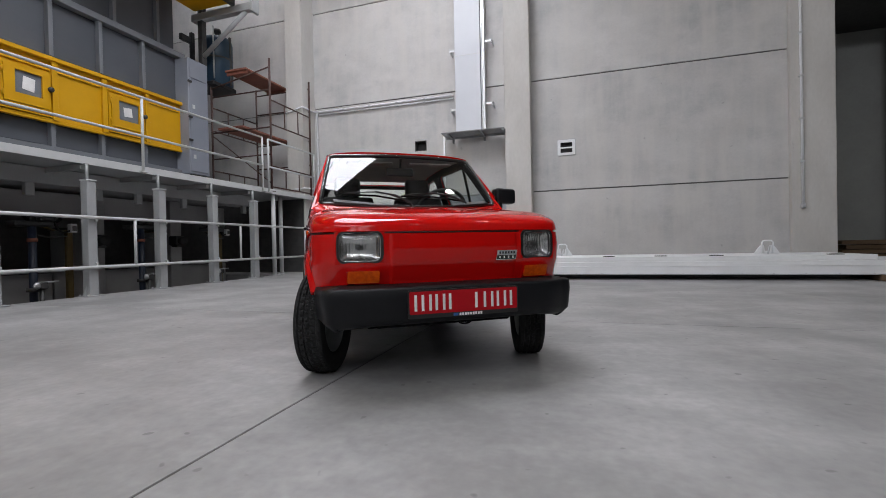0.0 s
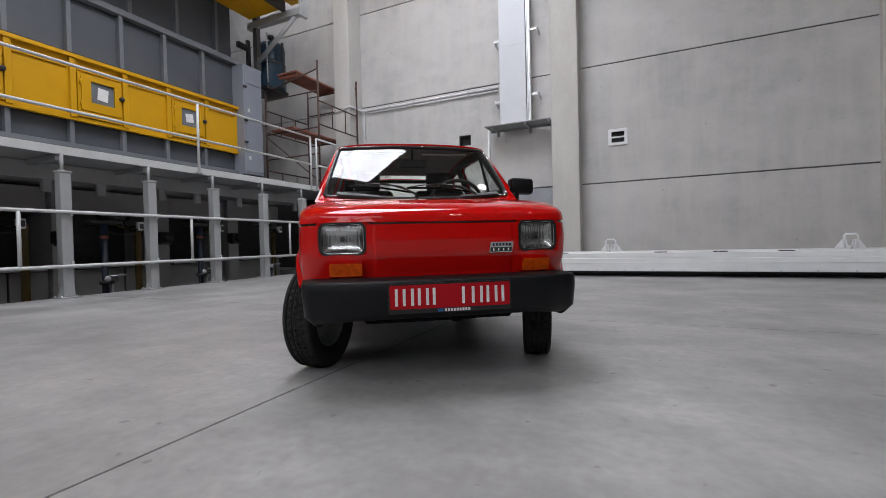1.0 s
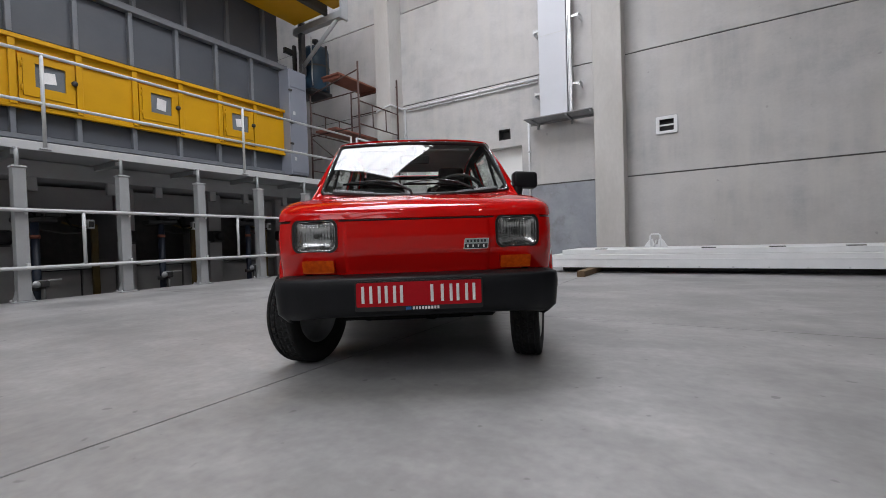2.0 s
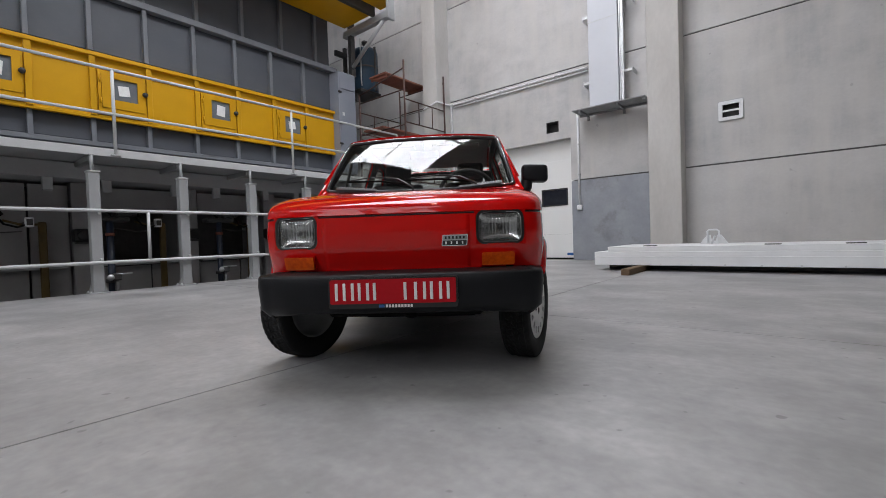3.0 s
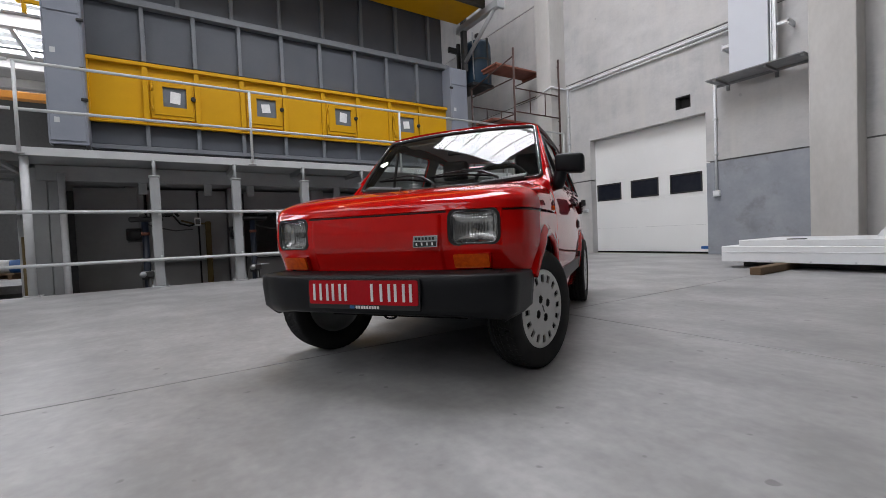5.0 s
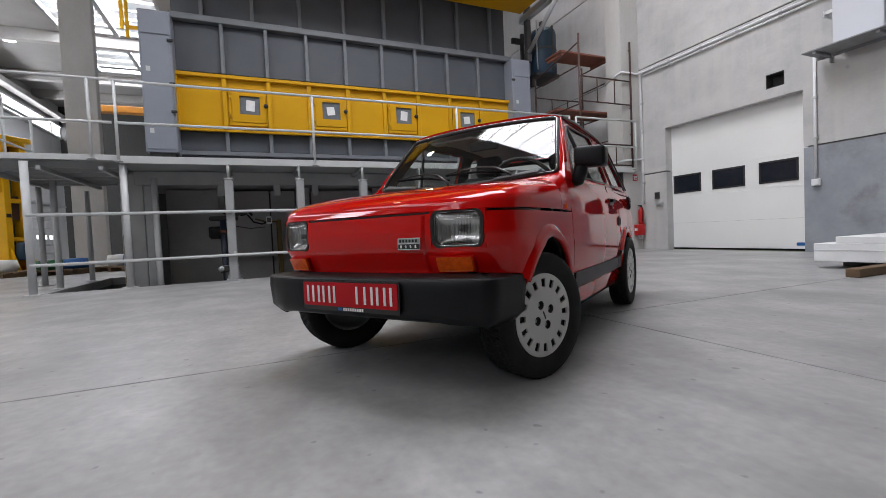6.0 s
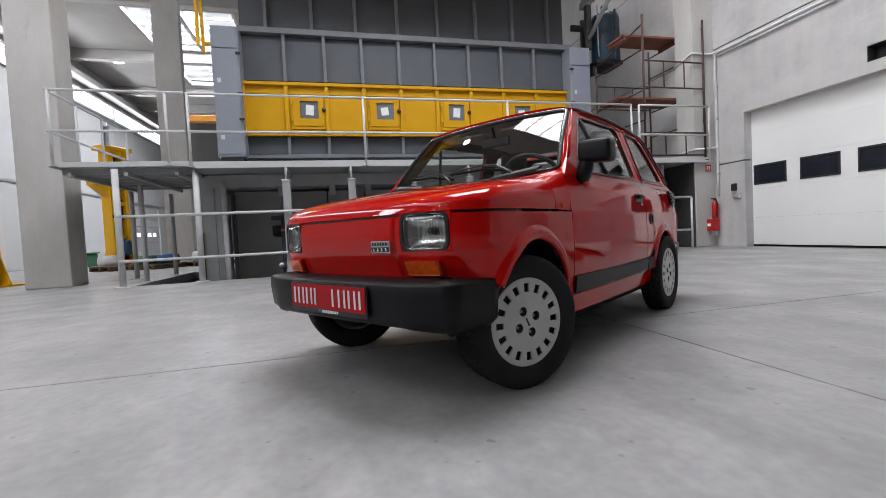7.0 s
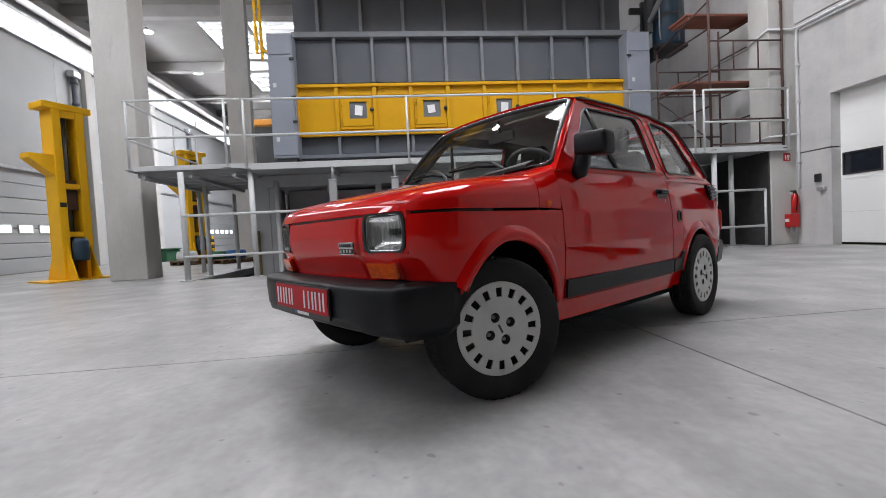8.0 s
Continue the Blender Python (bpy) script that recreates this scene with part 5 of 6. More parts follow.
def arch(y):
    """The lower edge of the body over the wheels, or None."""
    for c, r, tall in ARCHES:
        if abs(y - c) < r:
            return 0.275 + math.sqrt(r * r - (y - c) ** 2) * tall
    return None


def low_edge(y):
    a = arch(y)
    if a is not None:
        return max(a, 0.40 if y < AX_F else 0.215)
    if y < AX_F:
        return 0.36 + 0.04 * min(max((y - 0.2) / 0.03, 0), 1)
    return 0.215 if y < AX_R else 0.34


CREASES = (0.553, 0.567, 0.684, 0.697)


def skin(name, ss, high, side, rows=14, low=low_edge, holes=()):
    """A body panel between plan stations, with its lower edge cut round the wheels; a real sheet with thickness."""
    bm = bmesh.new()
    cols = []
    for s in ss:
        y = plan(s)[1]
        z0, z1 = low(y), high(y)
        zs = [z0 + (z1 - z0) * k / rows for k in range(rows + 1)]
        for crease in CREASES:
            if z0 + 0.03 < crease < z1 - 0.03:
                j = min(range(1, rows), key=lambda i: abs(zs[i] - crease))
                zs[j] = crease
        cols.append([bm.verts.new(body_point(s, z, side)) for z in zs])
    for i, (a, b) in enumerate(zip(cols, cols[1:])):
        for j in range(rows):
            bm.faces.new((a[j], b[j], b[j + 1], a[j + 1])).smooth = True
    return bm


def stations(s0, s1, n):
    return [s0 + (s1 - s0) * k / n for k in range(n + 1)]


S_NOSE, S_DOOR0, S_DOOR1 = s_of_y(0.245), s_of_y(0.893, 0.2, 0.9), s_of_y(2.03, 0.2, 0.9)
HOOD_Z = 0.687
HL = (0.340, 0.546, 0.557, 0.70)       # opening for a headlamp: x0, x1, z0, z1
# nose: one wall from side to side, with an opening for each headlamp
bm = bmesh.new()
sx = sorted({*stations(0, s_of_x(HL[0]), 10), *stations(s_of_x(HL[0]), s_of_x(HL[1]), 6), *stations(s_of_x(HL[1]), S_NOSE, 8)})
zz = [0.36, 0.40, 0.44, 0.47, 0.50, 0.53, 0.545, HL[2], 0.565, 0.60, 0.63, 0.66, HOOD_Z]
fs = stations(S_NOSE + 0.004, S_DOOR0 - 0.0007, 44)
for side in (-1, 1):
    vs = [[bm.verts.new(body_point(s, z, side)) for z in zz] for s in sx]
    for s in fs:
        lo = low_edge(plan(s)[1])
        vs.append([bm.verts.new(body_point(s, lo + (HOOD_Z - lo) * (z - 0.36) / (HOOD_Z - 0.36), side)) for z in zz])
    alls = sx + fs
    for i in range(len(alls) - 1):
        for j in range(len(zz) - 1):
            xm = plan((alls[i] + alls[i + 1]) / 2)[0]
            if i < len(sx) - 1 and HL[0] < xm < HL[1] and zz[j] >= HL[2] - 1e-6:
                continue
            bm.faces.new((vs[i][j], vs[i + 1][j], vs[i + 1][j + 1], vs[i][j + 1])).smooth = True
bmesh.ops.remove_doubles(bm, verts=bm.verts, dist=0.0005)
nose = thicken(part("front_panel", bm, PAINT, car), 0.012)
# raised middle of the nose between the lamps
def nose_panel(u, v):
    x, z = (u - 0.5) * 0.65, 0.445 + v * (HOOD_Z - 0.004 - 0.445)
    f = min((0.325 - abs(x)) / 0.024, 1)
    out = 0.012 * f * f * (3 - 2 * f) - 0.004
    return x, body_point(s_of_x(abs(x)), z)[1] - out, z


thicken(part("nose_panel", grid(96, 24, nose_panel), PAINT, nose), 0.006)
for side in (-1, 1):
    ds = stations(S_DOOR0 + 0.0006, S_DOOR1 - 0.0006, 14)
    door = thicken(part("door", skin("d", ds, lambda y: 0.862, side, 28, lambda y: 0.300), PAINT, car), 0.014)
    part("sill", skin("s", stations(S_DOOR0 - 0.012, S_DOOR1 + 0.012, 12), lambda y: 0.296, side, 4, lambda y: 0.208), PAINT, car)
    qs = [*stations(S_DOOR1 + 0.001, s_of_y(2.97, 0.3), 52), *stations(s_of_y(2.97, 0.3) + 0.004, 1.0, 14)]
    thicken(part("rear_quarter", skin("q", qs, lambda y: 0.862, side, 28), PAINT, car), 0.012)
    for sj in (S_DOOR0, S_DOOR1):
        part("door_jamb", sheet([(sj - 0.006, 0.25), (sj + 0.006, 0.25), (sj + 0.006, 0.86), (sj - 0.006, 0.86)], [], lambda u, v, d, side=side: body_point(u, v, side, -0.020 - d), 0.004), GASKET, car, "dark door jamb behind the gap")
    # black rubbing strip along the sill
    part("rubbing_strip", sheet([(S_DOOR0 + 0.002, 0.306), (S_DOOR1 - 0.002, 0.306), (S_DOOR1 - 0.002, 0.385), (S_DOOR0 + 0.002, 0.385)], [], lambda u, v, d, side=side: body_point(u, v, side, 0.012 - d), 0.014), PLASTIC, car, "black plastic rubbing strip")
    part("rubbing_strip", sheet([(S_DOOR1 + 0.002, 0.306), (s_of_y(2.18, .3), 0.306), (s_of_y(2.225, .3), 0.425), (s_of_y(2.175, .3), 0.425), (s_of_y(2.14, .3), 0.385), (S_DOOR1 + 0.002, 0.385)], [], lambda u, v, d, side=side: body_point(u, v, side, 0.012 - d), 0.014), PLASTIC, car, "black plastic rubbing strip")
    # wheel-arch lips
    for c, r, tall in ARCHES:
        pts = []
        for a in np.linspace(math.radians(26 if c < 1 else 4), math.radians(176), 26):
            y, z = c - r * math.cos(a), 0.275 + r * math.sin(a) * tall
            pts.append((lambda p: (p[0], p[1], p[2]))(body_point(s_of_y(y), max(z, 0.30), side, 0.003)))
        part("wheel_arch_lip", tube(pts, 0.013, 8), PAINT, car)
        flare = bmesh.new()
        rows = []
        for k, (dr, dx) in enumerate(((0.0, 0.014), (0.012, 0.018), (0.026, 0.011), (0.042, 0.0005))):
            row = []
            for a in np.linspace(math.radians(26 if c < 1 else 8), math.radians(172), 30):
                y, z = c - (r + dr) * math.cos(a), 0.275 + (r + dr) * math.sin(a) * tall
                row.append(flare.verts.new(body_point(s_of_y(y), z, side, dx)))
            rows.append(row)
        for ra, rb in zip(rows, rows[1:]):
            for i in range(len(ra) - 1):
                flare.faces.new((ra[i], ra[i + 1], rb[i + 1], rb[i])).smooth = True
        part("wheel_arch_flare", flare, PAINT, car)
        well = bmesh.new()
        rows = []
        for x in (0.30, 0.45, 0.60, 0.628):
            rows.append([well.verts.new((side * x, c - (r + 0.012) * math.cos(a), 0.275 + (r + 0.012) * tall * math.sin(a))) for a in np.linspace(0.12, math.pi - 0.12, 24)])
        for ra, rb in zip(rows, rows[1:]):
            for i in range(len(ra) - 1):
                well.faces.new((ra[i], ra[i + 1], rb[i + 1], rb[i]))
        part("wheel_well", well, RUBBER, car, "black wheel well")

    # headlamps: housing, reflector, lens, bezel
    x0, x1, z0, z1 = HL
    xc, zc = side * (x0 + x1) / 2, 0.627
    hw, hh = 0.090, 0.0635
    yl = 0.138
    skew = 0.20
    def lamp_place(dy, side=side, xc=xc):
        return lambda u, v, d: (xc + u, yl + dy + skew * (side * u) + d, zc + v)
    outer = [(-hw, -hh), (hw, -hh), (hw, hh), (-hw, hh)]
    hl = part("headlamp", sheet(round_poly([(-0.1015, -0.0732), (0.1015, -0.0732), (0.1015, 0.0732), (-0.1015, 0.0732)], 0.042), [round_poly([(a * 1.01, b * 1.02) for a, b in outer], 0.036)], lamp_place(-0.020), 0.06), GASKET, car, "rectangular headlamp in a black surround")
    part("lamp_bezel", sheet([(-0.1075, -0.0755), (0.1075, -0.0755), (0.1075, 0.0755), (-0.1075, 0.0755)], [round_poly([(-0.1005, -0.0722), (0.1005, -0.0722), (0.1005, 0.0722), (-0.1005, 0.0722)], 0.041)], lamp_place(-0.014), 0.02), PAINT, hl, "red painted lamp surround")
    part("housing", sheet([(-0.106, -0.078), (0.106, -0.078), (0.106, 0.074), (-0.106, 0.074)], [round_poly(outer, 0.026)], lamp_place(0.030), 0.03), GASKET, hl)
    part("reflector", grid(168, 20, lambda u, v, xc=xc, side=side: (lambda a, b: (xc + a, yl + 0.008 + 0.034 * (1 - (a / hw) ** 4) * (1 - (b / hh) ** 4) + 0.0006 * math.sin(a / hw * 41 + 1.5 * math.sin(a / hw * 5)) * (1 if b > -0.02 else 0.3) + skew * side * a, zc + b))((u - .5) * 2 * hw * 0.99, (v - .5) * 2 * hh * 0.99)), REFLECTOR, hl)
    part("bulb_shield", lathe([(0.0, -0.01), (0.012, -0.008), (0.014, 0.02), (0.0, 0.03)], (xc, yl + 0.020, zc), "y", 12), DARK_STEEL, hl)
    lens = grid(144, 14, lambda u, v, xc=xc, side=side: (lambda a, b: (xc + a, yl - 0.012 - 0.020 * (1 - (a / hw) ** 4) * (1 - (b / hh) ** 4) + 0.0005 * math.sin(u * 2 * math.pi * 14 + 2 * math.sin(u * 9)) * (1 if abs(v - .55) < .4 else 0.2) + skew * side * a, zc + b))((u - .5) * 2 * hw * 0.965, (v - .5) * 2 * hh * 0.96))
    part("lens", lens, LENS_GLASS, hl, "fluted clear glass lens").visible_shadow = False
    part("lens_rim", tube([lamp_place(-0.012)(u, v, 0.0) for u, v in round_poly([(a * 0.995, b * 0.995) for a, b in outer], 0.034, 5)], 0.0026, 6, True), CHROME, hl, "thin bright lens rim")
    # indicators under the lamps
    ind = part("front_indicator", sheet(round_poly([(side * 0.362, 0.466), (side * 0.500, 0.466), (side * 0.500, 0.521), (side * 0.362, 0.521)], 0.008), [], lambda u, v, d: (u, body_point(s_of_x(abs(u)), v)[1] - 0.026 + d, v), 0.04), AMBER, car, "amber indicator lens")
    part("lens_rim", sheet([(side * 0.358, 0.462), (side * 0.504, 0.462), (side * 0.504, 0.525), (side * 0.358, 0.525)], [[(side * 0.363, 0.467), (side * 0.499, 0.467), (side * 0.499, 0.520), (side * 0.363, 0.520)]], lambda u, v, d: (u, body_point(s_of_x(abs(u)), v)[1] - 0.014 + d, v), 0.025), PAINT, ind)
    sm = part("side_repeater", lathe([(0, 0.012), (0.010, 0.011), (0.014, 0.0), (0.014, -0.01)], body_point(s_of_y(0.80, .25, .6), 0.715, side), "x", 12), AMBER, car, "small round amber repeater")
    if side < 0:
        for v in sm.data.vertices:
            v.co.x = 2 * body_point(s_of_y(0.80, .25, .6), 0.715, side)[0] - v.co.x
    # door handle, mirror
    hx = body_point(s_of_y(1.93, .3, .8), 0.775, side)
    hd = part("door_handle", sheet(round_poly([(1.845, 0.752), (1.985, 0.752), (1.985, 0.80), (1.845, 0.80)], 0.012), [], lambda u, v, d, side=side: (hx[0] + side * (0.006 - d), u, v), 0.01), GASKET, car, "black door handle")
    part("grip", box((hx[0] + side * 0.004, 1.855, 0.772), (hx[0] + side * 0.030, 1.96, 0.794), 0.007, 2), PLASTIC, hd)
    lk = part("lock_cylinder", lathe([(0, 0.006), (0.012, 0.006), (0.012, -0.01)], (hx[0], 1.965, 0.738), "x", 12), CHROME, hd)
    if side > 0:
        mir_bm = box((side * 0.640, 1.015, 0.922), (side * 0.798, 1.115, 1.030), 0.022, 4)
        for f in mir_bm.faces:
            f.smooth = True
        for v in mir_bm.verts:
            v.co.z = 0.976 + (v.co.z - 0.976) * (1 - 0.9 * max(1.055 - v.co.y, 0)) - 0.05 * (v.co.x - 0.70)
        mir = part("wing_mirror", mir_bm, PLASTIC, car, "black plastic wing mirror")
        part("mirror_glass", sheet(round_poly([(side * 0.652, 0.933), (side * 0.786, 0.933), (side * 0.786, 1.019), (side * 0.652, 1.019)], 0.02), [], lambda u, v, d: (u, 1.117 + d, v), 0.004), CHROME, mir, "mirror glass")
        arm = bmesh.new()
        add_tube(arm, [(side * 0.622, 1.055, 0.852), (side * 0.648, 1.055, 0.862), (side * 0.664, 1.055, 0.895), (side * 0.672, 1.06, 0.940), (side * 0.690, 1.065, 0.972)], [0.030, 0.040, 0.038, 0.036, 0.040], 10)
        part("mirror_arm", arm, PLASTIC, mir)
    # side glasshouse: one sheet with two window openings
    SIDE_OUT = [(0.892, 0.862), (0.985, 0.955), (1.255, 1.245), (1.32, 1.272), (1.70, 1.288), (2.12, 1.282), (2.44, 1.250), (2.52, 1.222), (2.69, 1.03), (2.81, 0.885), (2.85, 0.862)]
    DOOR_WIN = [(1.045, 0.888), (1.905, 0.900), (1.905, 1.236), (1.345, 1.220), (1.295, 1.190)]
    QUARTER = [(2.045, 0.902), (2.560, 0.910), (2.530, 0.98), (2.375, 1.185), (2.305, 1.225), (2.065, 1.238)]
    def side_x(y, z, side=side):
        return side * (tumble(z) + 0.012 * math.sin(math.pi * min(max((y - 0.85) / 2.0, 0), 1)) - 0.05 * max(y - 2.45, 0))
    shell = part("side_frame", sheet(SIDE_OUT, [round_poly(DOOR_WIN, 0.05, 5), round_poly(QUARTER, 0.05, 5)], lambda u, v, d, side=side, f=side_x: (f(u, v) - side * d, u, v), 0.013), PAINT, car)
    part("inner_trim", sheet([(u, v) for u, v in SIDE_OUT[1:-1]], [round_poly(DOOR_WIN, 0.05, 5), round_poly(QUARTER, 0.05, 5)], lambda u, v, d, side=side, f=side_x: (f(u, v) - side * (0.0155 + d), u, v), 0.008), INTERIOR, car, "dark inner trim")
    for nm, win in (("door_glass", DOOR_WIN), ("quarter_glass", QUARTER)):
        gl = part(nm, sheet(round_poly(win, 0.05, 5), [], lambda u, v, d, side=side, f=side_x: (f(u, v) - side * (0.006 + d), u, v), 0.004), SIDE_GLASS, car, "clear side window glass")
        gl.visible_shadow = False
        ring = round_poly(win, 0.05, 5)
        part("window_seal", tube([(side_x(u, v) + side * 0.001, u, v) for u, v in ring], 0.0055, 6, True), GASKET, gl, "black rubber window seal")
    part("vent_window_bar", tube([(side_x(1.345, 1.22) - side * .004, 1.345, 1.218), (side_x(1.45, 0.89) - side * .004, 1.45, 0.888)], 0.011, 8), GASKET, car, "black quarter-light bar")
    part("door_seam", tube([(side_x(y, z) + side * 0.0005, y, z) for y, z in ((2.03, 0.864), (2.016, 0.90), (1.995, 0.97), (1.98, 1.235), (1.945, 1.262), (1.36, 1.252))], 0.0028, 6), GASKET, car, "dark door gap")
    part("drip_rail", tube([(side_x(y, z) + side * 0.008, y, z) for y, z in [(1.27, 1.256), (1.32, 1.272), (1.70, 1.288), (2.12, 1.282), (2.44, 1.250), (2.52, 1.222), (2.69, 1.03), (2.79, 0.91)]], 0.007, 8), GASKET, car, "dark roof drip rail")
    part("pillar_gutter", tube([(side_x(y, z) + side * 0.006, y, z) for y, z in ((0.985, 0.955), (1.12, 1.10), (1.265, 1.252))], 0.007, 8), PAINT, car)
    # engine vents behind the quarter window
    vt = part("engine_vent", sheet(round_poly([(2.64, 0.850), (2.86, 0.842), (3.03, 0.745), (2.76, 0.745)], 0.012), [], lambda u, v, d, side=side: (side * (0.642 - 0.10 * max(u - 2.68, 0) ** 1.3 * 2 - d + 0.012), u, v), 0.02), PLASTIC, car, "black louvred engine vent")
    for k in range(4):
        z = 0.762 + 0.021 * k
        part("louvre", sheet([(2.745 - 0.02 * k, z), (3.0 - 0.036 * k, z), (2.99 - 0.036 * k, z + 0.009), (2.735 - 0.02 * k, z + 0.009)], [], lambda u, v, d, side=side: (side * (0.642 - 0.10 * max(u - 2.68, 0) ** 1.3 * 2 - d + 0.020), u, v), 0.012), GASKET, vt)
fc = part("fuel_cap", lathe([(0, 0.008), (0.03, 0.008), (0.04, 0.0), (0.04, -0.01)], body_point(s_of_y(2.14, .3, .8), 0.642, 1), "x", 20), GASKET, car, "black round fuel cap")
part("cap_grip", box((body_point(s_of_y(2.14, .3, .8), 0.642, 1)[0] + 0.006, 2.133, 0.616), (body_point(s_of_y(2.14, .3, .8), 0.642, 1)[0] + 0.014, 2.147, 0.668), 0.003), PLASTIC, fc)

# hood: a clamshell over the nose with a rounded rim
HOOD_TOP_Y, HOOD_TOP_Z = [0.08, 0.12, 0.2, 0.35, 0.55, 0.74, 0.84], [0.742, 0.758, 0.784, 0.816, 0.842, 0.860, 0.868]


def hood_place(u, v):
    a = (u - 0.5) * 2
    a = math.copysign(1 - (1 - abs(a)) ** 2.2, a)
    x = a * (HW + 0.001)
    yf = Y_FRONT + 0.5 * (1 - max(1 - (abs(x) / (HW + 0.001)) ** 5, 0) ** 0.2)
    yb = 0.735 + 0.075 * (1 - a * a)
    y = yf + (v ** 1.8) * (yb - yf)
    q = abs(a) if y >= Y_FRONT + 0.5 else min(((abs(x) / (HW + 0.001)) ** 5 + ((Y_FRONT + 0.5 - y) / 0.5) ** 5) ** 0.2, 1.0)
    top = float(np.interp(y, HOOD_TOP_Y, HOOD_TOP_Z)) - 0.012 * a * a
    z = 0.698 + (top - 0.698) * max(1 - q ** 13, 0) ** (1 / 3.2)
    return x, y - (0.006 if v == 0 else 0), z


hood = thicken(part("hood", grid(72, 34, hood_place), PAINT, car), 0.01)
part("hood_seal", tube([(hood_place(k / 72, 0)[0] * 0.974, hood_place(k / 72, 0)[1] + 0.016, 0.692) for k in range(1, 72)], 0.009, 6), GASKET, car, "dark gap under the hood rim")
# cowl with its grille
def ws_bottom(a):
    return (a * 0.580, 0.882 + 0.058 * a * a, 0.876 + 0.022 * a * a)


def ws_top(a):
    return (a * 0.498, 1.204 + 0.038 * a * a, 1.262 - 0.012 * a * a)


def shoulder(t, side):
    """From the corner of the windscreen (0) over the shoulder and down to the hood line (1)."""
    if t < 0.4:
        p = Vector((0.580, 0.940, 0.898)).lerp(Vector((0.624, 0.888, 0.866)), t / 0.4)
    else:
        p = Vector((0.624, 0.888, 0.866)).lerp(Vector((0.655, 0.888, 0.692)), (t - 0.4) / 0.6)
        p.x += 0.012 * math.sin(math.pi * (t - 0.4) / 0.6)
    return Vector((side * p.x, p.y, p.z))


def cowl_place(u, v):
    a = (u - .5) * 2
    b = math.copysign(1 - (1 - abs(a)) ** 2.2, a)
    p = Vector(hood_place(u, 1.0)) + Vector((0, 0.004, 0.0))
    q = Vector(ws_bottom(b / 0.88)) if abs(b) <= 0.88 else shoulder((abs(b) - 0.88) / 0.12, math.copysign(1, b))
    m = p.lerp(q, v)
    return m


cowl = thicken(part("cowl", grid(72, 6, cowl_place), PAINT, car), 0.008)
for side in (-1, 1):
    def grille_z(x, y):
        return 0.880 + 0.016 * (abs(x) / 0.5) ** 2 + (y - 0.845) * 0.42
    gr = part("cowl_grille", sheet([(side * 0.25, 0.842), (side * 0.50, 0.862), (side * 0.505, 0.915), (side * 0.25, 0.878)], [], lambda u, v, d: (u, v, grille_z(u, v) - d), 0.014), GASKET, car, "black cowl air grille")
    for k in range(15):
        x = side * (0.262 + 0.016 * k)
        y0, y1 = 0.848 + 0.0013 * k, 0.874 + 0.0024 * k
        part("fin", tube([(x, y0, grille_z(x, y0) + 0.001), (x, y1, grille_z(x, y1) + 0.001)], 0.0032, 5), TRAY_STEEL, gr)

# windscreen
def screen(u, v, bow=0.03, lift=0.0):
    a = (u - 0.5) * 2
    p, q = Vector(ws_bottom(a)), Vector(ws_top(a))
    r = p.lerp(q, v)
    out = Vector((0, -0.72, 0.69))
    return r + out * (bow * (4 * v * (1 - v)) * 0.35 + lift)


ws = part("windscreen", grid(32, 14, lambda u, v: screen(0.008 + u * 0.984, 0.012 + v * 0.976)), WINDOW_GLASS, car, "curved clear windscreen")
ws.visible_shadow = False
edge = [screen(u, 0) for u in np.linspace(0.02, 0.98, 20)] + [screen(1, v) for v in np.linspace(0.03, 0.96, 12)] + [screen(u, 1) for u in np.linspace(0.98, 0.02, 20)] + [screen(0, v) for v in np.linspace(0.96, 0.03, 12)]
part("windscreen_rubber", tube(edge, 0.013, 8, True), GASKET, car, "black windscreen rubber")
out = Vector((0, -0.72, 0.69))
part("chrome_strip", tube([p + out * 0.0125 for p in edge[18:]], 0.0018, 6), CHROME, car, "thin chrome strip in the rubber")
for side in (-1, 1):
    # pillar skin between the glass and the side frame
    def pillar(u, v, side=side):
        a = screen(1 if side > 0 else 0, v) + Vector((0, -0.002, 0.001))
        zz_ = 0.955 + (1.245 - 0.955) * v if v > 0 else 0.92
        y = 0.985 + (1.255 - 0.985) * v
        b = Vector((side * tumble(zz_), y, zz_))
        m = a.lerp(b, u)
        return m + Vector((side * 0.6, -0.8, 0)) * 0.012 * math.sin(math.pi * u)
    thicken(part("windscreen_pillar", grid(6, 12, pillar), PAINT, car), 0.012)
    part("pillar_foot", grid(6, 6, lambda u, v, side=side: Vector((side * 0.580, 0.940, 0.898)).lerp(Vector((side * 0.624, 0.888, 0.864)), u).lerp(pillar(u, 0), v)), PAINT, car)


def roof_place(u, v):
    a = (u - .5) * 2
    yf, yr = 1.204 + 0.038 * a * a - 0.004, 2.46 - 0.03 * a * a
    y = yf + (yr - yf) * v
    drip = float(np.interp(y, [1.19, 1.32, 1.70, 2.12, 2.45], [1.262, 1.278, 1.293, 1.287, 1.253]))
    xe = tumble(drip) + 0.010
    crown = 0.034 * math.sin(math.pi * min(max((v + 0.10) / 1.2, 0), 1)) + 0.008
    return a * xe, y, drip - 0.006 + (crown + 0.012) * max(1 - abs(a) ** 3.2, 0) ** 0.7


thicken(part("roof", grid(36, 24, roof_place), PAINT, car), 0.012)
part("headlining", grid(12, 10, lambda u, v: Vector(roof_place(0.04 + u * 0.92, 0.05 + v * 0.9)) - Vector((0, 0, 0.03))), HEADLINING, car, "pale headlining")
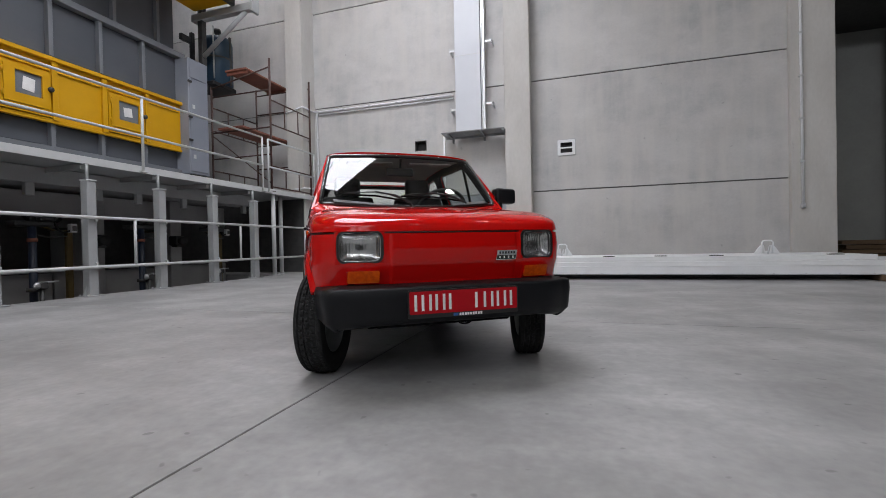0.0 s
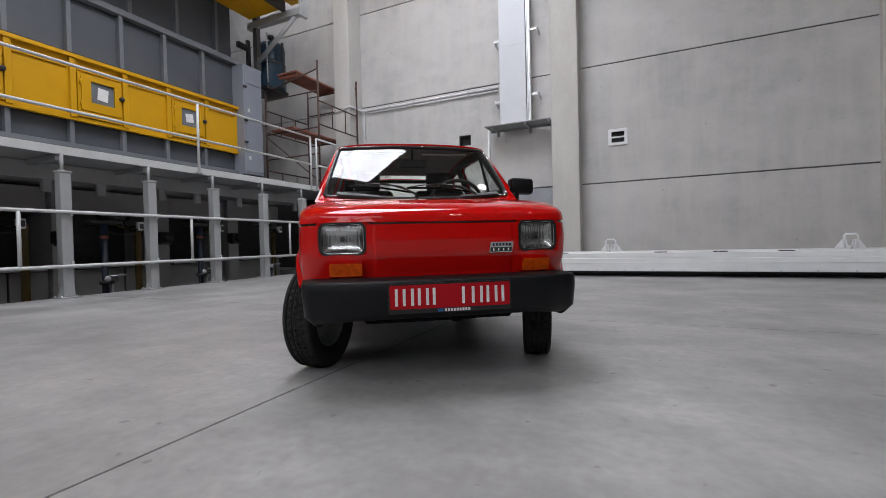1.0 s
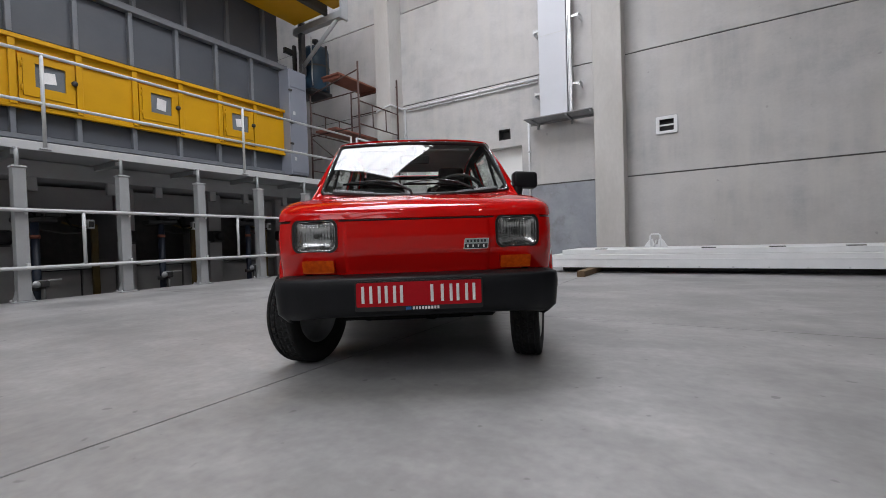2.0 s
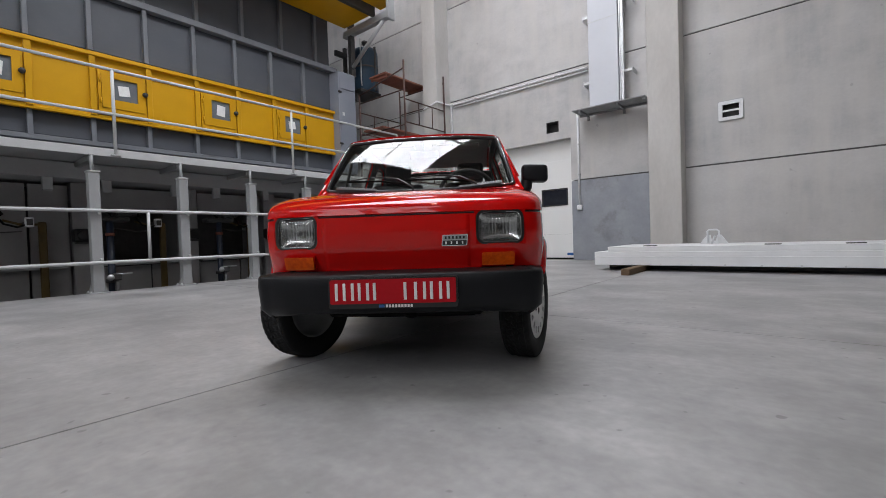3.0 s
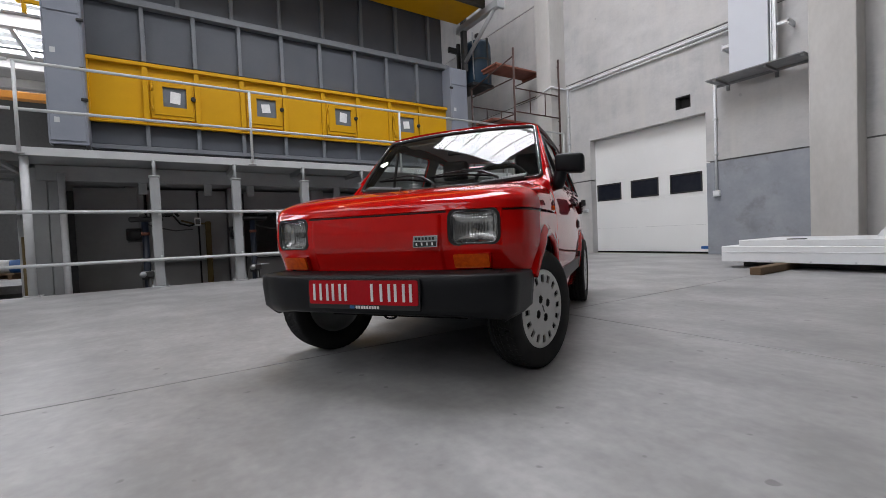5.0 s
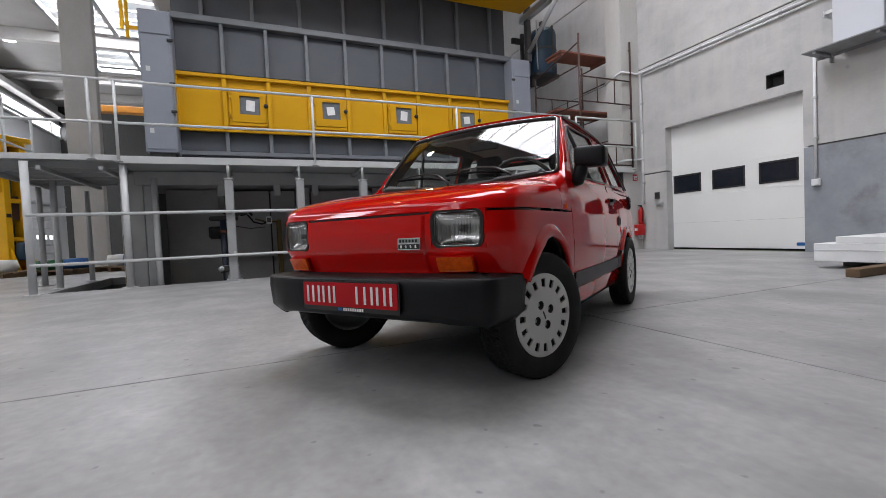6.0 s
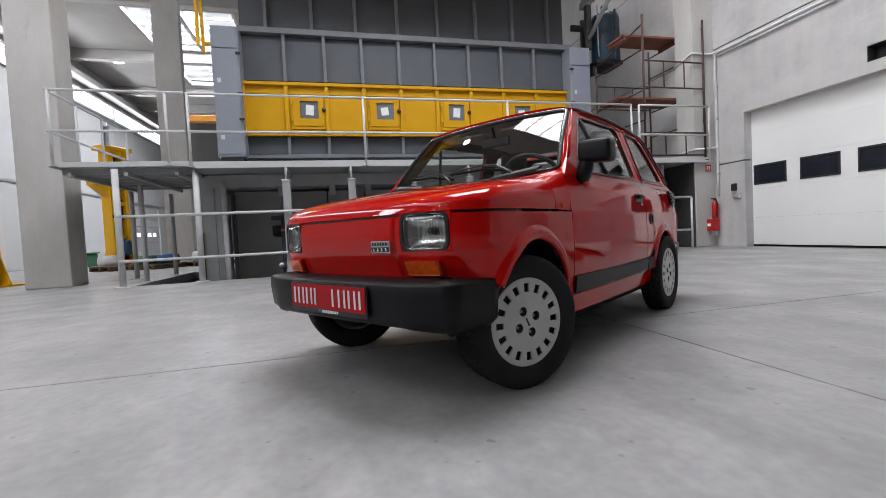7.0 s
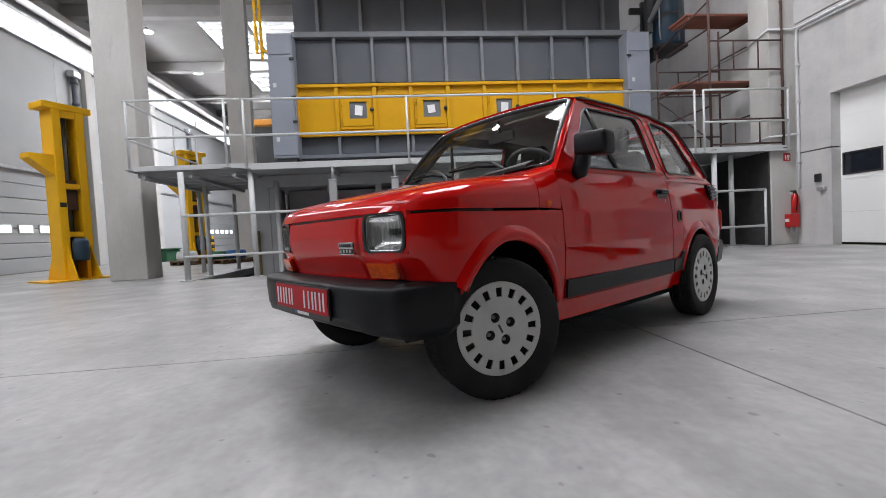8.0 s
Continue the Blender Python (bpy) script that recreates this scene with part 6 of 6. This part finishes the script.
# rear glass and tail
part("rear_window_frame", sheet([(-0.50, 1.235), (0.50, 1.235), (0.585, 0.862), (-0.585, 0.862)], [round_poly([(-0.44, 1.205), (0.44, 1.205), (0.50, 0.94), (-0.50, 0.94)], 0.06)], lambda u, v, d: (u, 2.455 + (1.238 - v) * 1.02 - d * .7, v - d * .7), 0.02), PAINT, car)
part("rear_inner_trim", sheet([(-0.50, 1.22), (0.50, 1.22), (0.58, 0.862), (-0.58, 0.862)], [round_poly([(-0.43, 1.195), (0.43, 1.195), (0.49, 0.95), (-0.49, 0.95)], 0.06)], lambda u, v, d: (u, 2.42 + (1.238 - v) * 1.02 - d * .7, v - d * .7), 0.01), INTERIOR, car, "dark inner trim")
rg = part("rear_window", sheet(round_poly([(-0.44, 1.205), (0.44, 1.205), (0.50, 0.94), (-0.50, 0.94)], 0.06), [], lambda u, v, d: (u, 2.447 + (1.238 - v) * 1.02 - d, v - 0.005), 0.004), SIDE_GLASS, car, "rear window glass")
rg.visible_shadow = False
part("engine_lid", grid(16, 6, lambda u, v: (lambda a: (a * 0.60, 2.82 + v * 0.25 - 0.05 * a * a, 0.872 - 0.012 * v))((u - .5) * 2)), PAINT, car)
for side in (-1, 1):
    tl = part("tail_lamp", box((side * 0.40, 3.09, 0.52), (side * 0.60, 3.13, 0.68), 0.012), RED_EXT, car, "red tail lamp")

# bumpers: wrapped black plastic mouldings
def bumper(front):
    n = 64
    bm = bmesh.new()
    rows = []
    section = [(0.085, 0.300), (0.030, 0.285), (0.010, 0.297), (0.002, 0.33), (0.000, 0.40), (0.002, 0.437), (0.006, 0.444), (0.013, 0.448), (0.055, 0.455), (0.12, 0.458)]
    for k in range(n + 1):
        a = -1 + 2 * k / n
        t = abs(a)
        if t < 0.62:
            f = t / 0.62
            x, y, nx, ny = 0.545 * f, 0.006 * f ** 2 + 0.040 * f ** 6, 0.08 * f ** 4, -1.0
        elif t < 0.80:
            ang = (t - 0.62) / 0.18 * math.pi / 2
            x, y, nx, ny = 0.545 + 0.072 * math.sin(ang), 0.046 + 0.078 * (1 - math.cos(ang)), math.sin(ang), -math.cos(ang)
        else:
            f = (t - 0.80) / 0.20
            x, y, nx, ny = 0.617 + 0.022 * f, 0.124 + 0.170 * f, 1.0, 0.0
        l = math.hypot(nx, ny)
        nx, ny = nx / l, ny / l
        row = []
        for j, (d, z) in enumerate(section):
            zz_ = z
            if z < 0.34 and t > 0.45:
                zz_ = z - 0.030 * min((t - 0.45) / 0.3, 1)
            if z < 0.34 and t > 0.5:
                d = d + (0.035 if z < 0.32 else 0.008) * min((t - 0.5) / 0.15, 1)
            px, py = x - nx * d, y - ny * d
            row.append(bm.verts.new((math.copysign(px, a) if a else 0.0, py if front else 3.19 - py, zz_ + (0 if front else 0.0))))
        rows.append(row)
    for ra, rb in zip(rows, rows[1:]):
        for j in range(len(section) - 1):
            bm.faces.new((ra[j], rb[j], rb[j + 1], ra[j + 1])).smooth = True
    for r in (rows[0], rows[-1]):
        bm.faces.new(r)
    return bm


fb = part("front_bumper", bumper(True), PLASTIC, car, "matt black plastic front bumper")
part("rear_bumper", bumper(False), PLASTIC, car, "matt black plastic rear bumper")
part("valance", sheet([(-0.42, 0.305), (0.42, 0.305), (0.46, 0.44), (-0.46, 0.44)], [], lambda u, v, d: (u, 0.13 + 0.12 * (abs(u) / 0.6) ** 3 + d, v), 0.02), RUBBER, car, "dark lower front panel")
# number plate: red plate, raised rim, plain bars for its characters
plate = part("number_plate", sheet(round_poly([(-0.262, 0.313), (0.262, 0.313), (0.262, 0.436), (-0.262, 0.436)], 0.010), [], lambda u, v, d: (u, -0.012 + d, v), 0.008), GASKET, fb, "red number plate in a black holder")
part("plate_face", sheet(round_poly([(-0.255, 0.332), (0.255, 0.332), (0.255, 0.430), (-0.255, 0.430)], 0.008), [], lambda u, v, d: (u, -0.0145 + d, v), 0.004), PLATE_RED, plate)
for x0, w in ((-0.234, 0.044), (-0.168, 0.040), (-0.106, 0.040), (0.046, 0.012), (0.088, 0.012), (0.124, 0.040), (0.188, 0.042)):
    for bx in ((x0, x0 + w - 0.012) if w > 0.02 else (x0,)):
        part("character_bar", box((bx, -0.0165, 0.346), (bx + 0.012, -0.0142, 0.416), 0.0008), BAR_WHITE, plate, "plain white bar")
part("holder_mark", boxes(*[((-0.028 + 0.0125 * k, -0.0135, 0.316), (-0.0195 + 0.0125 * k, -0.0119, 0.3275)) for k in range(9)]), BAR_WHITE, plate, "small pale bars on the plate holder")
part("holder_mark", box((-0.056, -0.0135, 0.316), (-0.034, -0.0119, 0.3275)), STICKER_BLUE, plate, "small blue mark")
# maker's badge: two plain plates
bd = part("badge", sheet(round_poly([(0.196, 0.553), (0.302, 0.553), (0.308, 0.599), (0.202, 0.599)], 0.004), [], lambda u, v, d: (u, body_point(s_of_x(u), v)[1] - 0.022 + d, v), 0.014), CHROME, nose, "small chrome and black badge")
for k in range(2):
    part("badge_field", sheet([(0.200 + 0.003 * k, 0.5555 + 0.023 * k), (0.299 + 0.003 * k, 0.5555 + 0.023 * k), (0.3015 + 0.003 * k, 0.575 + 0.0215 * k), (0.2025 + 0.003 * k, 0.575 + 0.0215 * k)], [], lambda u, v, d: (u, body_point(s_of_x(u), v)[1] - 0.0235 + d, v), 0.003), GASKET if k == 0 else STEEL_GREY, bd)
part("badge_bar", boxes(*[((0.212 + 0.023 * k, body_point(s_of_x(0.25), 0.56)[1] - 0.0255, 0.560), (0.218 + 0.023 * k, body_point(s_of_x(0.25), 0.56)[1] - 0.0225, 0.5715)) for k in range(4)]), BAR_WHITE, bd, "pale bars")
part("badge_bar", boxes(*[((0.211 + 0.015 * k, body_point(s_of_x(0.25), 0.59)[1] - 0.0255, 0.582), (0.219 + 0.015 * k, body_point(s_of_x(0.25), 0.59)[1] - 0.0225, 0.593)) for k in range(6)]), GASKET, bd, "dark bars")
# tow eye, underbody, axle
part("tow_eye", tube([(0.05 + 0.030 * math.cos(t), 0.13, 0.265 + 0.015 * math.sin(t)) for t in np.linspace(0, 2 * math.pi, 16)[:-1]], 0.005, 6, True), RUBBER, car, "dark towing eye")
# unseen underbody blocks, set low to block light under the car
for nm, lo, hi in (("front_pan", (-0.36, 0.26, 0.23), (0.36, 0.80, 0.40)), ("floor_tunnel", (-0.33, 0.80, 0.13), (0.33, 2.93, 0.40)), ("floor_pan", (-0.54, 0.86, 0.175), (0.62, 2.12, 0.36)),
                   ("rear_pan", (-0.56, 2.80, 0.16), (0.56, 2.96, 0.45)), ("front_crossmember", (-0.50, 0.155, 0.30), (0.50, 0.22, 0.55)), ("luggage_well", (-0.33, 0.19, 0.41), (0.33, 0.82, 0.62)), ("rear_bulkhead", (-0.60, 2.78, 0.46), (0.60, 3.0, 0.80))):
    part(nm, box(lo, hi, 0.012), RUBBER, car, "dark underbody pressing")
part("engine_block", box((-0.28, 2.35, 0.15), (0.22, 2.85, 0.30), 0.03), DARK_STEEL, car)
for ax in (AX_F, AX_R):
    part("axle", tube([(-0.5, ax, 0.25), (0.5, ax, 0.25)], 0.03, 8), DARK_STEEL, car)
# wipers
def on_glass(x, v, lift=0.02):
    return screen(x / 1.16 + 0.5, v, lift=lift)


for x0 in (0.36, -0.02):
    wp = part("wiper", tube([on_glass(x0, -0.06, 0.016), on_glass(x0 - 0.01, 0.0, 0.036), on_glass(x0 - 0.10, 0.115, 0.040), on_glass(x0 - 0.23, 0.185, 0.032)], [0.009, 0.008, 0.006, 0.005], 8), GASKET, car, "black windscreen wiper with a steel arm")
    part("blade", tube([on_glass(x0 - 0.02, 0.075, 0.012), on_glass(x0 - 0.22, 0.150, 0.013), on_glass(x0 - 0.44, 0.155, 0.012)], 0.006, 6), RUBBER, wp)
    part("blade_spine", tube([on_glass(x0 - 0.05, 0.09, 0.020), on_glass(x0 - 0.14, 0.150, 0.028), on_glass(x0 - 0.23, 0.180, 0.030), on_glass(x0 - 0.33, 0.175, 0.026), on_glass(x0 - 0.42, 0.158, 0.018)], 0.0038, 6), GASKET, wp)
    part("pivot", lathe([(0.0, 0.03), (0.016, 0.03), (0.020, 0.0)], on_glass(x0, -0.08, 0.0), "z", 10), GASKET, wp)

# wheels
def tyre_mesh():
    n, tread = 192, [-0.058, -0.047, -0.043, -0.030, -0.018, -0.014, -0.004, 0.004, 0.014, 0.018, 0.030, 0.043, 0.047, 0.058]
    bm = bmesh.new()
    prof = [(0.165, -0.046), (0.178, -0.060), (0.207, -0.0685), (0.243, -0.0685), (0.260, -0.0655)] + [(WHEEL_R, t) for t in tread] + [(0.260, 0.0655), (0.243, 0.0685), (0.207, 0.0685), (0.178, 0.060), (0.170, 0.046)]
    rings = []
    for j, (r, h) in enumerate(prof):
        ring = []
        for k in range(n):
            rr = r
            if r == WHEEL_R:
                i = j - 5
                if i in (2, 5, 8, 11):
                    rr -= 0.009
                elif (k + (i * 2) % 5) % 4 == 0:
                    rr -= 0.009 if abs(h) < 0.045 else 0.004
                rr -= 0.4 * max(abs(h) - 0.03, 0) ** 1.5
            a = 2 * math.pi * (k + (0.6 * abs(h) / 0.06 if r == WHEEL_R else 0)) / n
            ring.append(bm.verts.new((h, rr * math.cos(a), rr * math.sin(a))))
        rings.append(ring)
    for j, (a, b) in enumerate(zip(rings, rings[1:])):
        for k in range(n):
            f = bm.faces.new((a[k], a[(k + 1) % n], b[(k + 1) % n], b[k]))
            f.smooth = j < 4 or j > len(rings) - 6
    return finish(bm, "tyre", TYRE_RUBBER)


TYRE = tyre_mesh()
rim_bm = lathe([(0.168, -0.05), (0.155, -0.045), (0.15, 0.02), (0.13, 0.03), (0.0, 0.03)], axis="x", segments=36)
RIM = finish(rim_bm, "rim", STEEL_GREY)
slots, bolts = [], []
for k in range(16):
    a = 2 * math.pi * (k + 0.5) / 16
    c, s = math.cos(a), math.sin(a)
    slots.append([(c * r - s * w, s * r + c * w) for r, w in ((0.120, -0.0112), (0.155, -0.0131), (0.155, 0.0131), (0.120, 0.0112))])
for k in range(4):
    a = math.pi / 4 + math.pi / 2 * k + 0.25
    bolts.append([(0.048 * math.cos(a) + 0.0195 * math.cos(t), 0.048 * math.sin(a) + 0.0195 * math.sin(t)) for t in np.linspace(0, 2 * math.pi, 15)[:-1]])
rim_line = [(0.175 * math.cos(t), 0.175 * math.sin(t)) for t in np.linspace(0, 2 * math.pi, 49)[:-1]]
cap_bm = sheet(rim_line, slots + bolts, lambda u, v, d: (0.062 - d, u, v), 0.008)
CAP = finish(cap_bm, "wheel_cap", SILVER)
CAP_RIM = finish(lathe([(0.168, 0.056), (0.174, 0.062), (0.179, 0.058), (0.180, 0.045)], axis="x", segments=48), "cap_rim", SILVER)
cup_bm = lathe([(0.0, 0.032), (0.0155, 0.032), (0.016, 0.034), (0.0195, 0.0612)], axis="x", segments=16)
CUP = finish(cup_bm, "bolt_cup", DARK_STEEL)
nut = lathe([(0.0, 0.012), (0.008, 0.010), (0.010, 0.0)], axis="x", segments=6)
NUT = finish(nut, "wheel_bolt", GALV)
BACK = finish(lathe([(0.0, 0.046), (0.160, 0.046), (0.163, 0.03)], axis="x", segments=32), "wheel_disc", BLACK)
MARK = finish(sheet([(-0.004, -0.018), (0.004, -0.018), (0.004, 0.018), (-0.004, 0.018)], [], lambda u, v, d: (0.0632 - d, u * math.cos(1.035) - v * math.sin(1.035), u * math.sin(1.035) + v * math.cos(1.035)), 0.003), "centre_mark", DARK_STEEL)
STEER = -19.5
for nm, x, y, turn in (("front_wheel", 0.582, AX_F - 0.017, STEER), ("front_wheel", -0.578, AX_F + 0.04, STEER - 3), ("rear_wheel", 0.622, AX_R, 0), ("rear_wheel", -0.622, AX_R, 0)):
    w = share("wheel", TYRE, car, pose(x, y, WHEEL_R - 0.002 - RIDE, 0, 0, turn + (180 if x < 0 else 0)) @ pose(0, 0, 0, -34 if "front" in nm else 10))
    tagged(w, "black tyre with a slotted silver wheel cap")
    for pn, me in (("rim", RIM), ("wheel_disc", BACK), ("wheel_cap", CAP), ("cap_rim", CAP_RIM), ("centre_mark", MARK)):
        share(pn, me, w)
    for b in bolts:
        share("bolt_cup", CUP, w, pose(0, sum(p[0] for p in b) / len(b), sum(p[1] for p in b) / len(b)))
        share("wheel_bolt", NUT, w, pose(0.040, sum(p[0] for p in b) / len(b), sum(p[1] for p in b) / len(b)))

# cabin
part("cabin_floor", box((-0.60, 0.80, 0.36), (0.60, 2.70, 0.385)), INTERIOR, car)
part("bulkhead", box((-0.58, 0.82, 0.38), (0.58, 0.85, 0.84)), INTERIOR, car)
part("dashboard", grid(20, 8, lambda u, v: (lambda a: (a * 0.60, 0.90 + 0.20 * math.sin(v * math.pi / 2) + 0.03 * a * a, 0.70 + 0.165 * math.cos(v * math.pi / 2) ** 0.6))((u - .5) * 2)), INTERIOR, car, "black dashboard")
part("instrument_hood", box((0.14, 0.98, 0.83), (0.46, 1.13, 0.885), 0.03, 2), INTERIOR, car)
sw = part("steering_wheel", tube([(0.29 + 0.185 * math.cos(t), 1.22 - 0.185 * math.sin(t) * 0.55, 0.875 + 0.185 * math.sin(t) * 0.80) for t in np.linspace(0, 2 * math.pi, 33)[:-1]], 0.013, 8, True), INTERIOR, car, "black steering wheel")
part("hub", tube([(0.29, 1.19, 0.86), (0.29, 1.05, 0.80)], [0.06, 0.03], 14), INTERIOR, sw)
for t in (0.1, math.pi - 0.1, -math.pi / 2):
    part("spoke", tube([(0.29, 1.20, 0.865), (0.29 + 0.18 * math.cos(t), 1.22 - 0.18 * math.sin(t) * 0.55, 0.875 + 0.18 * math.sin(t) * 0.80)], 0.011, 6), INTERIOR, sw)
rm = part("rear_view_mirror", box((-0.10, 1.27, 1.135), (0.10, 1.295, 1.195), 0.012, 2), INTERIOR, car)
part("stem", tube([(0, 1.28, 1.18), (0, 1.255, 1.255)], 0.008, 6), INTERIOR, rm)
for s in (-1, 1):
    part("sun_visor", box((s * 0.06, 1.235, 1.215), (s * 0.38, 1.33, 1.228), 0.006), HEADLINING, car)
    seat = part("front_seat", box((s * 0.08, 1.38, 0.40), (s * 0.54, 1.82, 0.60), 0.05, 3), SEAT_CLOTH, car, "grey cloth front seat")
    back = box((s * 0.09, 0, 0), (s * 0.53, 0.12, 0.52), 0.045, 3)
    bmesh.ops.transform(back, matrix=pose(0, 1.80, 0.56, -14), verts=back.verts)
    part("backrest", back, SEAT_CLOTH, seat)
    hr = box((s * 0.20, 0, 0), (s * 0.42, 0.09, 0.17), 0.035, 3)
    bmesh.ops.transform(hr, matrix=pose(0, 1.94, 1.06, -10), verts=hr.verts)
    part("headrest", hr, SEAT_CLOTH, seat)
part("rear_seat", boxes(((-0.54, 2.15, 0.40), (0.54, 2.5, 0.58)), ((-0.54, 2.42, 0.58), (0.54, 2.54, 0.90)), bevel=0.03), SEAT_CLOTH, car, "grey cloth rear bench")
part("parcel_shelf", box((-0.56, 2.54, 0.86), (0.56, 2.70, 0.875)), INTERIOR, car)
